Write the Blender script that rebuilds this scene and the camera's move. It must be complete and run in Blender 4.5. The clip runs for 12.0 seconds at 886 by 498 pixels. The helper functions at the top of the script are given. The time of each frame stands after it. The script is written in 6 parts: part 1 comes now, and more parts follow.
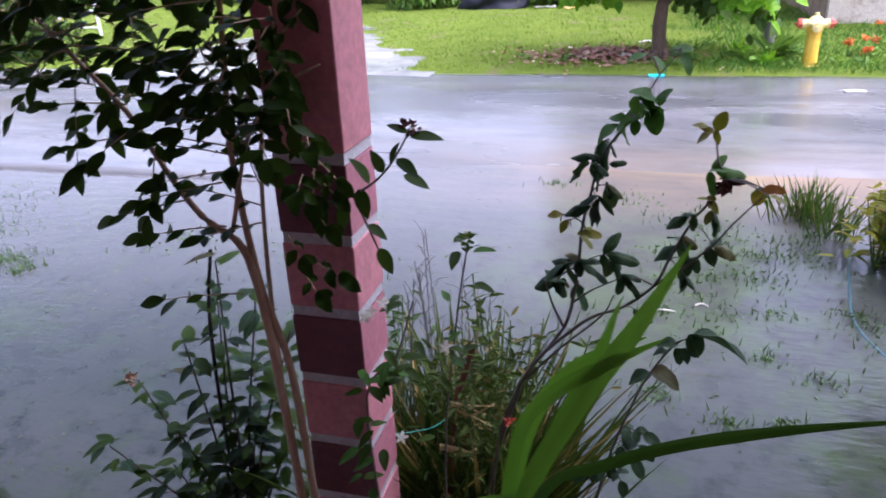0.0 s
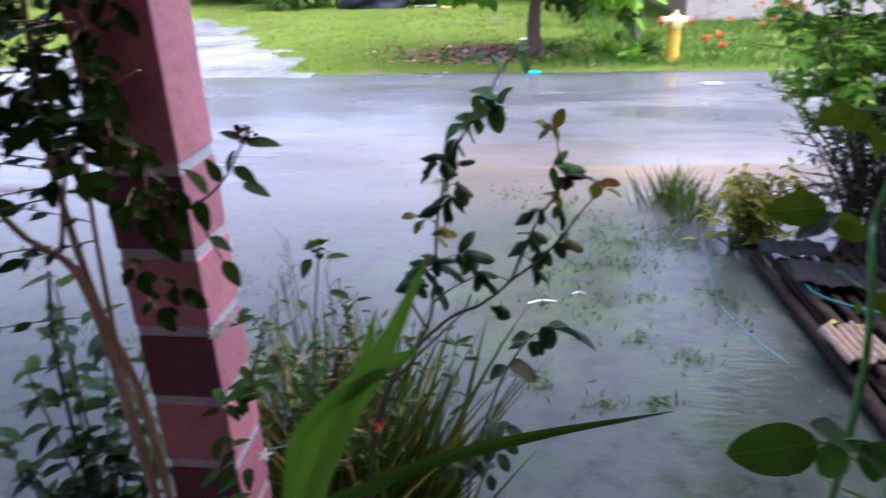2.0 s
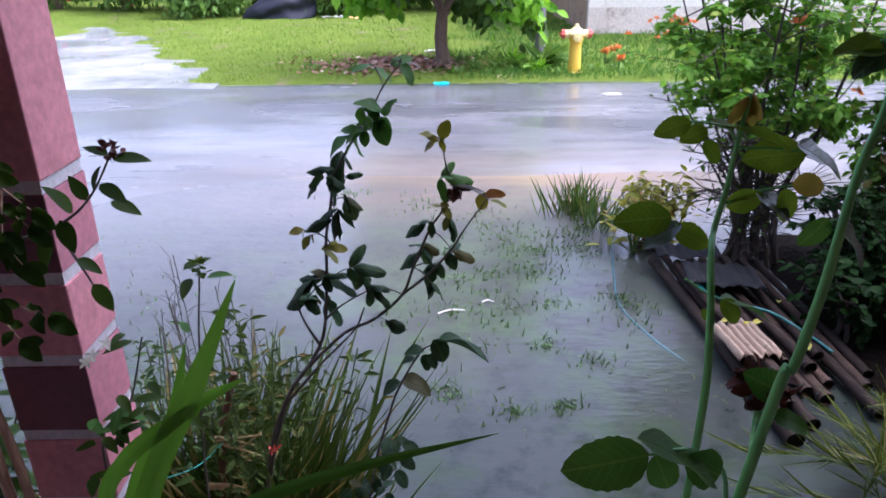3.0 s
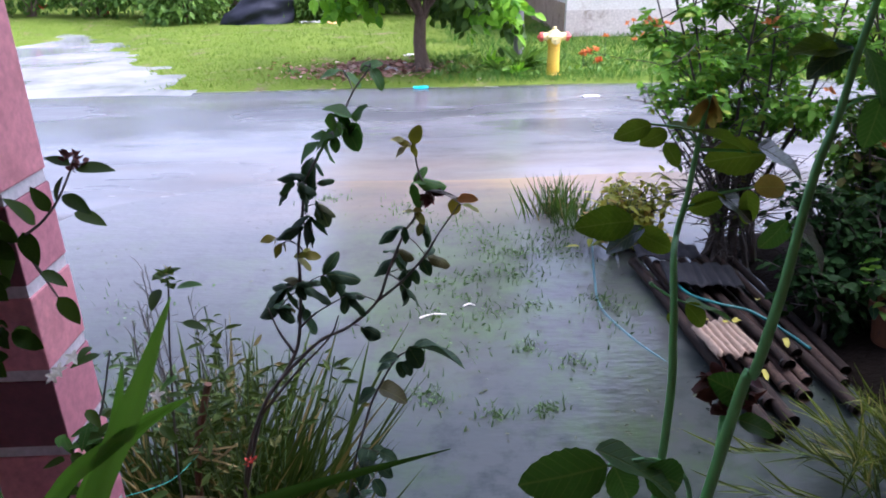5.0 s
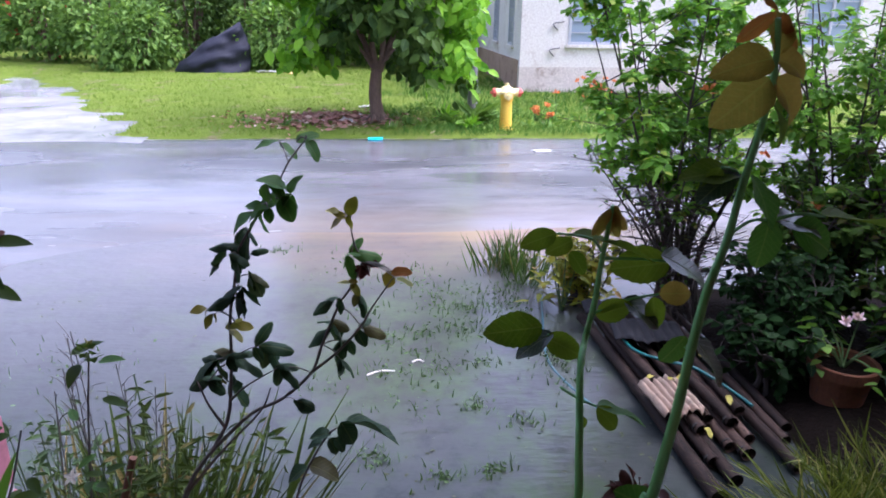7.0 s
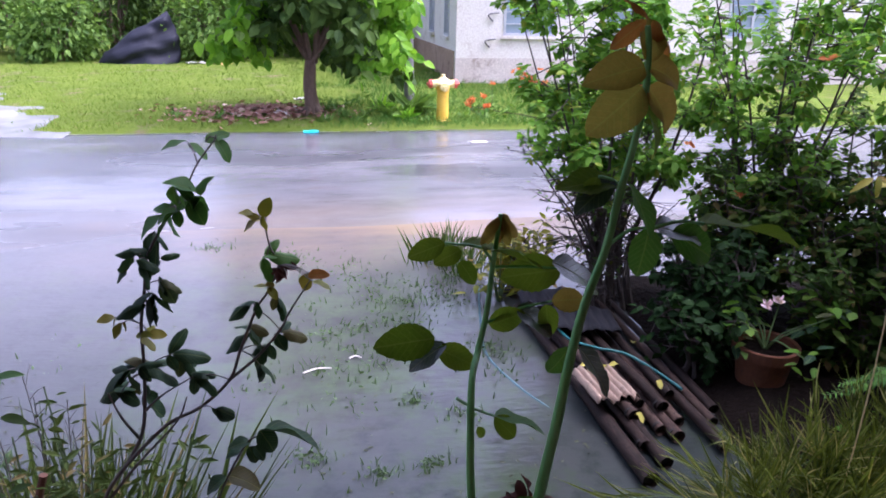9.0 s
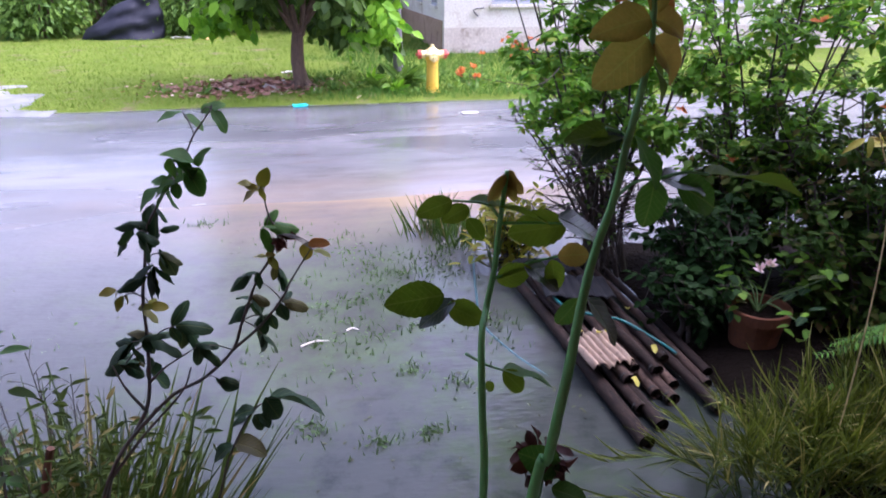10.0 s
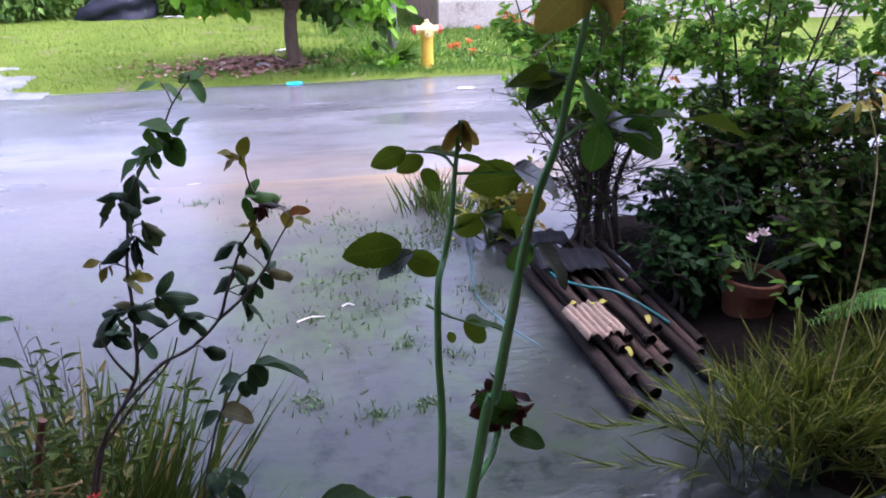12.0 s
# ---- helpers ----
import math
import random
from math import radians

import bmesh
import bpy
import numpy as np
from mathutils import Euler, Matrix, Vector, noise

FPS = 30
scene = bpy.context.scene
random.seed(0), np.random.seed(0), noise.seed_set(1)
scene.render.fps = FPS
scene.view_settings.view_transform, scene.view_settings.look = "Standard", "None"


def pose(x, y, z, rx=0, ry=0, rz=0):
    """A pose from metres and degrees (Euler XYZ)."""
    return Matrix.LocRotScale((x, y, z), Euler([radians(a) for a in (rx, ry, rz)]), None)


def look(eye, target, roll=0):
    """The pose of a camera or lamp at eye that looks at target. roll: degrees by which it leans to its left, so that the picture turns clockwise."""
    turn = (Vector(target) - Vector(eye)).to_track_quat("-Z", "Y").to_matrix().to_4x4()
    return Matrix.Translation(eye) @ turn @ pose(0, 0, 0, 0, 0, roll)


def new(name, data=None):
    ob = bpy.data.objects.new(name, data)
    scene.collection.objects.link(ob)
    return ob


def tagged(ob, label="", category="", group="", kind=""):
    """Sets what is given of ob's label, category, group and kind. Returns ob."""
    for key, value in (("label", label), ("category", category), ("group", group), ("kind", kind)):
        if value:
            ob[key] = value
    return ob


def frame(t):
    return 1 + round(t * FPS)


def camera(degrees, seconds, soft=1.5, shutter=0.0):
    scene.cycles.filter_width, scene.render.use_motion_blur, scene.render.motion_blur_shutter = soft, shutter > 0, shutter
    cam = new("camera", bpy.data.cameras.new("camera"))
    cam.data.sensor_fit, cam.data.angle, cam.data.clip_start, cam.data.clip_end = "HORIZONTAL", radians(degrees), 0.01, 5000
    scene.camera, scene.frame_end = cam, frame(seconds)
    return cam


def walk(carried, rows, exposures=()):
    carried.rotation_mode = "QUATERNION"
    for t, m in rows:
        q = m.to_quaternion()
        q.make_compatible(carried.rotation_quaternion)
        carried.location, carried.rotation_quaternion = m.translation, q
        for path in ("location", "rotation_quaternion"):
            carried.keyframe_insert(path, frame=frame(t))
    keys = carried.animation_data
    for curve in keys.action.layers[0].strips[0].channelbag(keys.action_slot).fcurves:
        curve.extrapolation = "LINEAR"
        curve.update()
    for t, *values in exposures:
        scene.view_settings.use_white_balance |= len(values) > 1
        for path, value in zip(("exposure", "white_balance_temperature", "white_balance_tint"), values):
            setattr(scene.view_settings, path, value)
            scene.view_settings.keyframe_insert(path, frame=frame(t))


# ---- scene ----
cam = camera(65.0, 12.0, soft=1.8, shutter=0.5)
PATH = [
    (0, (0.13, -0.098, 1.679), (-0.371, 1.663, 0.875), -2.3),
    (0.2, (0.12, -0.103, 1.676), (-0.425, 1.648, 0.876), -2.3),
    (0.5, (0.133, -0.123, 1.674), (-0.548, 1.582, 0.88), -2.6),
    (1, (0.158, -0.115, 1.667), (-0.538, 1.585, 0.877), -2.8),
    (1.2, (0.145, -0.107, 1.671), (-0.425, 1.637, 0.867), -2.8),
    (1.5, (0.153, -0.095, 1.679), (-0.301, 1.673, 0.862), -2.8),
    (2, (0.198, -0.067, 1.677), (-0.012, 1.747, 0.862), -1.8),
    (2.5, (0.234, -0.051, 1.674), (0.222, 1.782, 0.875), -0.7),
    (3, (0.242, -0.05, 1.675), (0.27, 1.786, 0.883), -0.4),
    (5, (0.258, -0.041, 1.674), (0.334, 1.798, 0.891), -0.8),
    (5.5, (0.267, -0.029, 1.672), (0.404, 1.81, 0.899), -0.6),
    (6, (0.269, -0.024, 1.682), (0.414, 1.829, 0.944), -0.1),
    (6.5, (0.279, -0.026, 1.706), (0.466, 1.846, 1.029), 1.2),
    (7, (0.292, -0.023, 1.708), (0.498, 1.856, 1.053), 1.0),
    (7.5, (0.319, -0.028, 1.716), (0.552, 1.84, 1.042), 1.0),
    (7.7, (0.33, -0.009, 1.712), (0.613, 1.844, 1.014), 1.9),
    (9.3, (0.33, -0.011, 1.718), (0.702, 1.835, 1.045), 1.3),
    (9.5, (0.325, -0.016, 1.719), (0.69, 1.829, 1.04), 1.0),
    (10, (0.318, -0.018, 1.709), (0.704, 1.796, 0.961), 0.4),
    (10.5, (0.319, -0.023, 1.706), (0.695, 1.786, 0.939), 0.0),
    (11, (0.325, -0.039, 1.707), (0.68, 1.774, 0.942), -0.2),
    (11.5, (0.336, -0.037, 1.702), (0.706, 1.767, 0.922), -0.6),
    (12, (0.344, -0.036, 1.694), (0.725, 1.754, 0.888), -0.5),
]
walk(cam, [(t, look(eye, target, roll)) for t, eye, target, roll in PATH], [(0, 1.80, 5550, 26), (2.5, 1.83, 5350, 24), (5.5, 1.81, 5350, 24), (7.5, 1.75, 5350, 29), (9.5, 1.84, 5450, 33), (12, 1.92, 5350, 33)])

# ---- world, sun ----
world = bpy.data.worlds.new("sky")
scene.world = world
world.use_nodes = True
wn = world.node_tree.nodes
wn.clear()
w_out = wn.new("ShaderNodeOutputWorld")
w_bg = wn.new("ShaderNodeBackground")
w_hsv = wn.new("ShaderNodeHueSaturation")
w_sky = wn.new("ShaderNodeTexSky")
w_sky.sky_type = "NISHITA"
w_sky.sun_disc = False
w_sky.sun_elevation = radians(63)
w_sky.sun_rotation = radians(94)
w_sky.air_density = 1.0
w_sky.dust_density = 6.0
w_sky.ozone_density = 1.0
w_hsv.inputs["Saturation"].default_value = 0.6
w_bg.inputs["Strength"].default_value = 0.135
world.node_tree.links.new(w_sky.outputs[0], w_hsv.inputs["Color"])
world.node_tree.links.new(w_hsv.outputs[0], w_bg.inputs["Color"])
world.node_tree.links.new(w_bg.outputs[0], w_out.inputs["Surface"])

sun = new("sun", bpy.data.lights.new("sun", "SUN"))
sun.data.energy = 1.2
sun.data.angle = radians(75)
sun.data.color = (1.0, 0.96, 0.9)
sun.matrix_world = look((7.0, -0.5, 14), (0, 0, 0))


# ---- materials ----
def nodes_of(name):
    m = bpy.data.materials.new(name)
    m.use_nodes = True
    return m, m.node_tree.nodes, m.node_tree.links, m.node_tree.nodes["Principled BSDF"]


def mix_rgb(nt, fac, a, b, mode="MIX"):
    n = nt.nodes.new("ShaderNodeMix")
    n.data_type = "RGBA"
    n.blend_type = mode
    for sock, v in ((n.inputs[0], fac), (n.inputs[6], a), (n.inputs[7], b)):
        if isinstance(v, bpy.types.NodeSocket):
            nt.links.new(v, sock)
        elif isinstance(v, (int, float)):
            sock.default_value = v
        else:
            sock.default_value = (*v, 1)
    return n.outputs[2]


def noise_of(nt, scale, detail=4, rough=0.6, coord=None, stretch=None):
    n = nt.nodes.new("ShaderNodeTexNoise")
    n.inputs["Scale"].default_value = scale
    n.inputs["Detail"].default_value = detail
    n.inputs["Roughness"].default_value = rough
    if coord is None:
        coord = nt.nodes.new("ShaderNodeTexCoord").outputs["Object"]
    if stretch:
        mp = nt.nodes.new("ShaderNodeMapping")
        mp.inputs["Scale"].default_value = stretch
        nt.links.new(coord, mp.inputs["Vector"])
        coord = mp.outputs[0]
    nt.links.new(coord, n.inputs["Vector"])
    return n.outputs["Fac"]


def ramp(nt, fac, lo, hi):
    n = nt.nodes.new("ShaderNodeMapRange")
    n.inputs["From Min"].default_value = lo
    n.inputs["From Max"].default_value = hi
    nt.links.new(fac, n.inputs["Value"])
    return n.outputs[0]


def bump_to(nt, bsdf, height, strength, distance):
    b = nt.nodes.new("ShaderNodeBump")
    b.inputs["Strength"].default_value = strength
    b.inputs["Distance"].default_value = distance
    nt.links.new(height, b.inputs["Height"])
    nt.links.new(b.outputs[0], bsdf.inputs["Normal"])


def surface(name, c1, c2, scale=6.0, rough=0.7, fine=60.0, bump=0.3, depth=0.003, metal=0.0, stretch=None, spots=None):
    """A solid with large and fine variation, wear spots and relief."""
    m, nodes, links, bsdf = nodes_of(name)
    nt = m.node_tree
    big = noise_of(nt, scale, 5, 0.65, stretch=stretch)
    small = noise_of(nt, fine, 3, 0.6, stretch=stretch)
    col = mix_rgb(nt, ramp(nt, big, 0.3, 0.7), c1, c2)
    col = mix_rgb(nt, 0.35, col, mix_rgb(nt, ramp(nt, small, 0.3, 0.7), [v * 0.6 for v in c1], [min(1, v * 1.35) for v in c2]))
    if spots:
        col = mix_rgb(nt, ramp(nt, noise_of(nt, scale * 2.3, 6, 0.7), 0.56, 0.7), col, spots)
    links.new(col, bsdf.inputs["Base Color"])
    r = nodes.new("ShaderNodeMapRange")
    r.inputs["To Min"].default_value = max(0.02, rough - 0.12)
    r.inputs["To Max"].default_value = min(1, rough + 0.12)
    links.new(small, r.inputs["Value"])
    links.new(r.outputs[0], bsdf.inputs["Roughness"])
    bsdf.inputs["Metallic"].default_value = metal
    bump_to(nt, bsdf, small, bump, depth)
    return m


def math_node(nt, op, a, b=0.0):
    n = nt.nodes.new("ShaderNodeMath")
    n.operation = op
    for k, v in enumerate((a, b)):
        if isinstance(v, (int, float)):
            n.inputs[k].default_value = v
        else:
            nt.links.new(v, n.inputs[k])
    return n.outputs[0]


def leaf_veins(nt, bsdf, col):
    """Pale midrib and slanting side veins, sunk a little into the blade."""
    xyz = nt.nodes.new("ShaderNodeSeparateXYZ")
    nt.links.new(nt.nodes.new("ShaderNodeTexCoord").outputs["Object"], xyz.inputs[0])
    ax = math_node(nt, "ABSOLUTE", xyz.outputs["X"])
    rib = ramp(nt, ax, 0.022, 0.006)
    slant = math_node(nt, "SUBTRACT", xyz.outputs["Y"], math_node(nt, "MULTIPLY", ax, 0.9))
    wave = math_node(nt, "SINE", math_node(nt, "MULTIPLY", slant, 52.0))
    side = math_node(nt, "MULTIPLY", ramp(nt, wave, 0.82, 1.0), 0.55)
    vein = math_node(nt, "MAXIMUM", rib, side)
    bump_to(nt, bsdf, math_node(nt, "SUBTRACT", 1.0, vein), 0.35, 0.01)
    blotch = ramp(nt, noise_of(nt, 3.5, 4, 0.6), 0.35, 0.75)
    dull = mix_rgb(nt, 1.0, col, (0.62, 0.72, 0.70), "MULTIPLY")
    col = mix_rgb(nt, math_node(nt, "MULTIPLY", blotch, 0.6), col, dull)
    return mix_rgb(nt, math_node(nt, "MULTIPLY", vein, 0.45), col, mix_rgb(nt, 0.5, col, (0.30, 0.36, 0.10)))


def leaf_material(name, c1, c2, rough=0.45, through_light=0.3, odd=None, gloss=0.18, patch=None, veins=False):
    """Leaf: varies from leaf to leaf and along the blade, and lets light through."""
    m, nodes, links, bsdf = nodes_of(name)
    nt = m.node_tree
    info = nodes.new("ShaderNodeObjectInfo")
    geo = nodes.new("ShaderNodeNewGeometry")
    add = nodes.new("ShaderNodeMath")
    add.operation = "ADD"
    links.new(info.outputs["Random"], add.inputs[0])
    links.new(geo.outputs["Random Per Island"], add.inputs[1])
    fr = nodes.new("ShaderNodeMath")
    fr.operation = "FRACT"
    links.new(add.outputs[0], fr.inputs[0])
    col = mix_rgb(nt, fr.outputs[0], c1, c2)
    if odd:
        col = mix_rgb(nt, ramp(nt, fr.outputs[0], 0.86, 0.93), col, odd)
    if patch:
        place = noise_of(nt, 0.45, 5, 0.6, coord=geo.outputs["Position"])
        col = mix_rgb(nt, ramp(nt, place, 0.42, 0.62), col, patch)
    blotch = noise_of(nt, 25, 3)
    col = mix_rgb(nt, ramp(nt, blotch, 0.35, 0.8), col, mix_rgb(nt, 0.5, col, [v * 1.25 for v in c2]))
    if veins:
        col = leaf_veins(nt, bsdf, col)
    links.new(col, bsdf.inputs["Base Color"])
    bsdf.inputs["Roughness"].default_value = rough
    bsdf.inputs["Specular IOR Level"].default_value = gloss
    tr = nodes.new("ShaderNodeBsdfTranslucent")
    links.new(mix_rgb(nt, 1.0, col, (1.0, 1.0, 0.55), "MULTIPLY"), tr.inputs["Color"])
    mx = nodes.new("ShaderNodeMixShader")
    mx.inputs[0].default_value = through_light
    links.new(bsdf.outputs[0], mx.inputs[1])
    links.new(tr.outputs[0], mx.inputs[2])
    links.new(mx.outputs[0], nodes["Material Output"].inputs["Surface"])
    return m


def water_material(name, deep, silt, ripple, bank=False, clear=False):
    """Muddy flood water: silt clouds, drowned weeds, small ripples."""
    m, nodes, links, bsdf = nodes_of(name)
    nt = m.node_tree
    cloud = noise_of(nt, 0.55, 6, 0.6)
    fleck = noise_of(nt, 7.0, 7, 0.7)
    col = mix_rgb(nt, ramp(nt, cloud, 0.35, 0.68), deep, silt)
    if not clear:
        col = mix_rgb(nt, ramp(nt, fleck, 0.5, 0.72), col, [v * 0.45 for v in deep])
    weeds = noise_of(nt, 1.5, 7, 0.78)
    weeds2 = nodes.new("ShaderNodeMath")
    weeds2.operation = "MULTIPLY"
    links.new(ramp(nt, weeds, 0.5, 0.66), weeds2.inputs[0])
    weeds2.inputs[1].default_value = 0.0 if clear else 0.75
    col = mix_rgb(nt, weeds2.outputs[0], col, (0.030, 0.052, 0.018))
    if bank:
        # drowned weeds below the surface in the middle of the yard
        spot = nodes.new("ShaderNodeVectorMath")
        spot.operation = "DISTANCE"
        links.new(nodes.new("ShaderNodeTexCoord").outputs["Object"], spot.inputs[0])
        spot.inputs[1].default_value = (0.55, 3.55, 0)
        mat_fac = math_node(nt, "MULTIPLY", ramp(nt, spot.outputs["Value"], 1.5, 0.3), ramp(nt, noise_of(nt, 3.0, 7, 0.75), 0.42, 0.62))
        col = mix_rgb(nt, math_node(nt, "MULTIPLY", mat_fac, 0.8), col, (0.06, 0.105, 0.04))
        # base paled towards the road: the mirrored sky put into the colour
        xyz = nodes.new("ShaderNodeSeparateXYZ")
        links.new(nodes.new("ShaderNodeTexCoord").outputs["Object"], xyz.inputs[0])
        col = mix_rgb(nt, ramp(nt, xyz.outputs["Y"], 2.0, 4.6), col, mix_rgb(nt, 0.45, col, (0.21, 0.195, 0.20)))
        # silt stirred up along the road edge
        near = ramp(nt, xyz.outputs["Y"], 4.2, 5.3)
        here = nodes.new("ShaderNodeMath")
        here.operation = "MULTIPLY"
        stir = nodes.new("ShaderNodeVectorMath")
        stir.operation = "DISTANCE"
        links.new(nodes.new("ShaderNodeTexCoord").outputs["Object"], stir.inputs[0])
        stir.inputs[1].default_value = (0.7, 5.2, 0)
        links.new(math_node(nt, "MULTIPLY", near, ramp(nt, stir.outputs["Value"], 2.4, 0.5)), here.inputs[0])
        links.new(ramp(nt, noise_of(nt, 0.7, 5, 0.6, stretch=(0.5, 1.6, 1)), 0.30, 0.55), here.inputs[1])
        col = mix_rgb(nt, here.outputs[0], col, (0.25, 0.18, 0.125))
    links.new(col, bsdf.inputs["Base Color"])
    bsdf.inputs["Roughness"].default_value = 0.07
    bsdf.inputs["IOR"].default_value = 1.41
    a = noise_of(nt, 5.0, 3, 0.5, stretch=(1, 2.2, 1))
    b = noise_of(nt, 19.0, 2, 0.5, stretch=(1, 2.0, 1))
    s = nodes.new("ShaderNodeMath")
    s.operation = "MULTIPLY_ADD"
    links.new(b, s.inputs[0])
    s.inputs[1].default_value = 0.3
    links.new(a, s.inputs[2])
    if bank:
        # stronger ripples where the stream breaks round the bamboo heap
        far = nodes.new("ShaderNodeVectorMath")
        far.operation = "DISTANCE"
        links.new(nodes.new("ShaderNodeTexCoord").outputs["Object"], far.inputs[0])
        far.inputs[1].default_value = (1.30, 2.6, 0)
        k = nodes.new("ShaderNodeMath")
        k.operation = "MULTIPLY"
        links.new(ramp(nt, far.outputs["Value"], 1.1, 0.2), k.inputs[0])
        links.new(noise_of(nt, 13.0, 2, 0.45, stretch=(0.7, 1.9, 1)), k.inputs[1])
        s2 = nodes.new("ShaderNodeMath")
        s2.operation = "MULTIPLY_ADD"
        links.new(k.outputs[0], s2.inputs[0])
        s2.inputs[1].default_value = 1.7
        links.new(s.outputs[0], s2.inputs[2])
        s = s2
    bump_to(nt, bsdf, s.outputs[0], ripple, 0.02)
    return m


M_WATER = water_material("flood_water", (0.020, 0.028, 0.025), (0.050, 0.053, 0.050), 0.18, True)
# pale base: wet concrete below, plus sky glare put into the colour
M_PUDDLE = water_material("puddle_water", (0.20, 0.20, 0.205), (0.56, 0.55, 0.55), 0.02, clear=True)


def road_material():
    m, nodes, links, bsdf = nodes_of("wet_asphalt")
    nt = m.node_tree
    grit = noise_of(nt, 150, 3, 0.7)
    wear = noise_of(nt, 0.9, 7, 0.66, stretch=(0.3, 1.2, 1))
    col = mix_rgb(nt, ramp(nt, wear, 0.3, 0.7), (0.035, 0.035, 0.04), (0.21, 0.205, 0.215))
    col = mix_rgb(nt, ramp(nt, noise_of(nt, 2.6, 7, 0.7, stretch=(0.4, 1.3, 1)), 0.56, 0.72), col, (0.13, 0.105, 0.085))
    xyz = nodes.new("ShaderNodeSeparateXYZ")
    links.new(nodes.new("ShaderNodeTexCoord").outputs["Object"], xyz.inputs[0])
    patch = ramp(nt, noise_of(nt, 0.55, 6, 0.62, stretch=(0.55, 1.5, 1)), 0.48, 0.60)
    col = mix_rgb(nt, math_node(nt, "MULTIPLY", patch, ramp(nt, xyz.outputs["X"], -1.5, 1.2)), col, (0.03, 0.03, 0.033))
    silt = math_node(nt, "MULTIPLY", ramp(nt, xyz.outputs["Y"], 6.3, 5.0), ramp(nt, noise_of(nt, 0.8, 5, 0.6, stretch=(0.5, 1.4, 1)), 0.28, 0.6))
    silt = math_node(nt, "MULTIPLY", silt, ramp(nt, xyz.outputs["X"], -2.2, -0.2))
    col = mix_rgb(nt, math_node(nt, "MULTIPLY", silt, 0.85), col, (0.25, 0.185, 0.135))
    col = mix_rgb(nt, 0.3, col, mix_rgb(nt, grit, (0.07, 0.07, 0.075), (0.26, 0.26, 0.26)))
    links.new(col, bsdf.inputs["Base Color"])
    film = ramp(nt, noise_of(nt, 0.55, 5, 0.55, stretch=(0.3, 1, 1)), 0.35, 0.62)
    r = nodes.new("ShaderNodeMapRange")
    r.inputs["To Min"].default_value = 0.4
    r.inputs["To Max"].default_value = 0.06
    links.new(film, r.inputs["Value"])
    links.new(r.outputs[0], bsdf.inputs["Roughness"])
    bsdf.inputs["IOR"].default_value = 1.55
    bump_to(nt, bsdf, grit, 0.12, 0.003)
    return m


M_ROAD = road_material()
# darker than real soil: shade under the shrubs is put into the colour
M_SOIL = surface("shade_black_soil", (0.005, 0.004, 0.003), (0.014, 0.010, 0.008), 3.0, 0.75, 40, 0.9, 0.02)
M_GROUND = surface("muddy_ground", (0.16, 0.13, 0.09), (0.24, 0.19, 0.13), 1.2, 0.85, 30, 0.6, 0.02)
M_VERGE = surface("grassy_soil", (0.08, 0.13, 0.017), (0.16, 0.21, 0.032), 0.9, 0.95, 45, 0.8, 0.03, spots=(0.20, 0.155, 0.10))
M_PINK = surface("pink_paint", (0.60, 0.235, 0.27), (0.70, 0.30, 0.335), 4, 0.55, 70, 0.25, 0.002, spots=(0.50, 0.20, 0.22))
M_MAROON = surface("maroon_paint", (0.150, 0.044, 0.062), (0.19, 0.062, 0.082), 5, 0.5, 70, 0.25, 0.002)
M_MAUVE = surface("mauve_block_side", (0.50, 0.19, 0.24), (0.58, 0.24, 0.29), 5, 0.55, 70, 0.25, 0.002)
M_JOINT = surface("white_joint_paint", (0.55, 0.53, 0.56), (0.66, 0.64, 0.66), 9, 0.6, 80, 0.35, 0.002)
M_WALL = surface("stained_plaster", (0.74, 0.65, 0.58), (0.82, 0.75, 0.69), 0.7, 0.85, 25, 0.3, 0.006, spots=(0.55, 0.45, 0.38))
M_WALLDAMP = surface("damp_plaster", (0.54, 0.45, 0.40), (0.68, 0.60, 0.54), 1.1, 0.9, 25, 0.3, 0.006, spots=(0.36, 0.28, 0.23))
M_WALLDIRT = surface("mud_stained_plaster", (0.30, 0.19, 0.13), (0.46, 0.32, 0.23), 1.2, 0.9, 25, 0.3, 0.006, spots=(0.16, 0.085, 0.05))
M_ROOF = surface("rusty_roofing", (0.20, 0.10, 0.07), (0.28, 0.15, 0.10), 1.5, 0.6, 20, 0.3, 0.004, metal=0.3)
M_FRAME = surface("window_frame_paint", (0.42, 0.42, 0.44), (0.55, 0.55, 0.58), 6, 0.5, 60, 0.2, 0.001)
M_SOFFIT = surface("porch_board", (0.30, 0.24, 0.20), (0.38, 0.31, 0.26), 3, 0.8, 40, 0.3, 0.003)
M_CONC = surface("porch_concrete", (0.28, 0.27, 0.26), (0.36, 0.35, 0.33), 3, 0.85, 60, 0.4, 0.004)
M_YELLOW = surface("yellow_enamel", (0.80, 0.44, 0.03), (0.86, 0.55, 0.07), 6, 0.4, 60, 0.25, 0.002, spots=(0.62, 0.33, 0.05))
M_RED = surface("red_enamel", (0.55, 0.07, 0.05), (0.65, 0.12, 0.08), 6, 0.45, 60, 0.25, 0.002)
M_PALE = surface("faded_yellow_enamel", (0.85, 0.62, 0.22), (0.90, 0.72, 0.35), 6, 0.45, 60, 0.25, 0.002)
M_BARK = surface("grey_brown_bark", (0.10, 0.065, 0.045), (0.19, 0.125, 0.09), 9, 0.9, 50, 0.9, 0.012, stretch=(1, 1, 0.3))
M_TWIG = surface("dark_twig_bark", (0.045, 0.035, 0.03), (0.085, 0.065, 0.05), 20, 0.85, 120, 0.6, 0.003, stretch=(1, 1, 0.4))
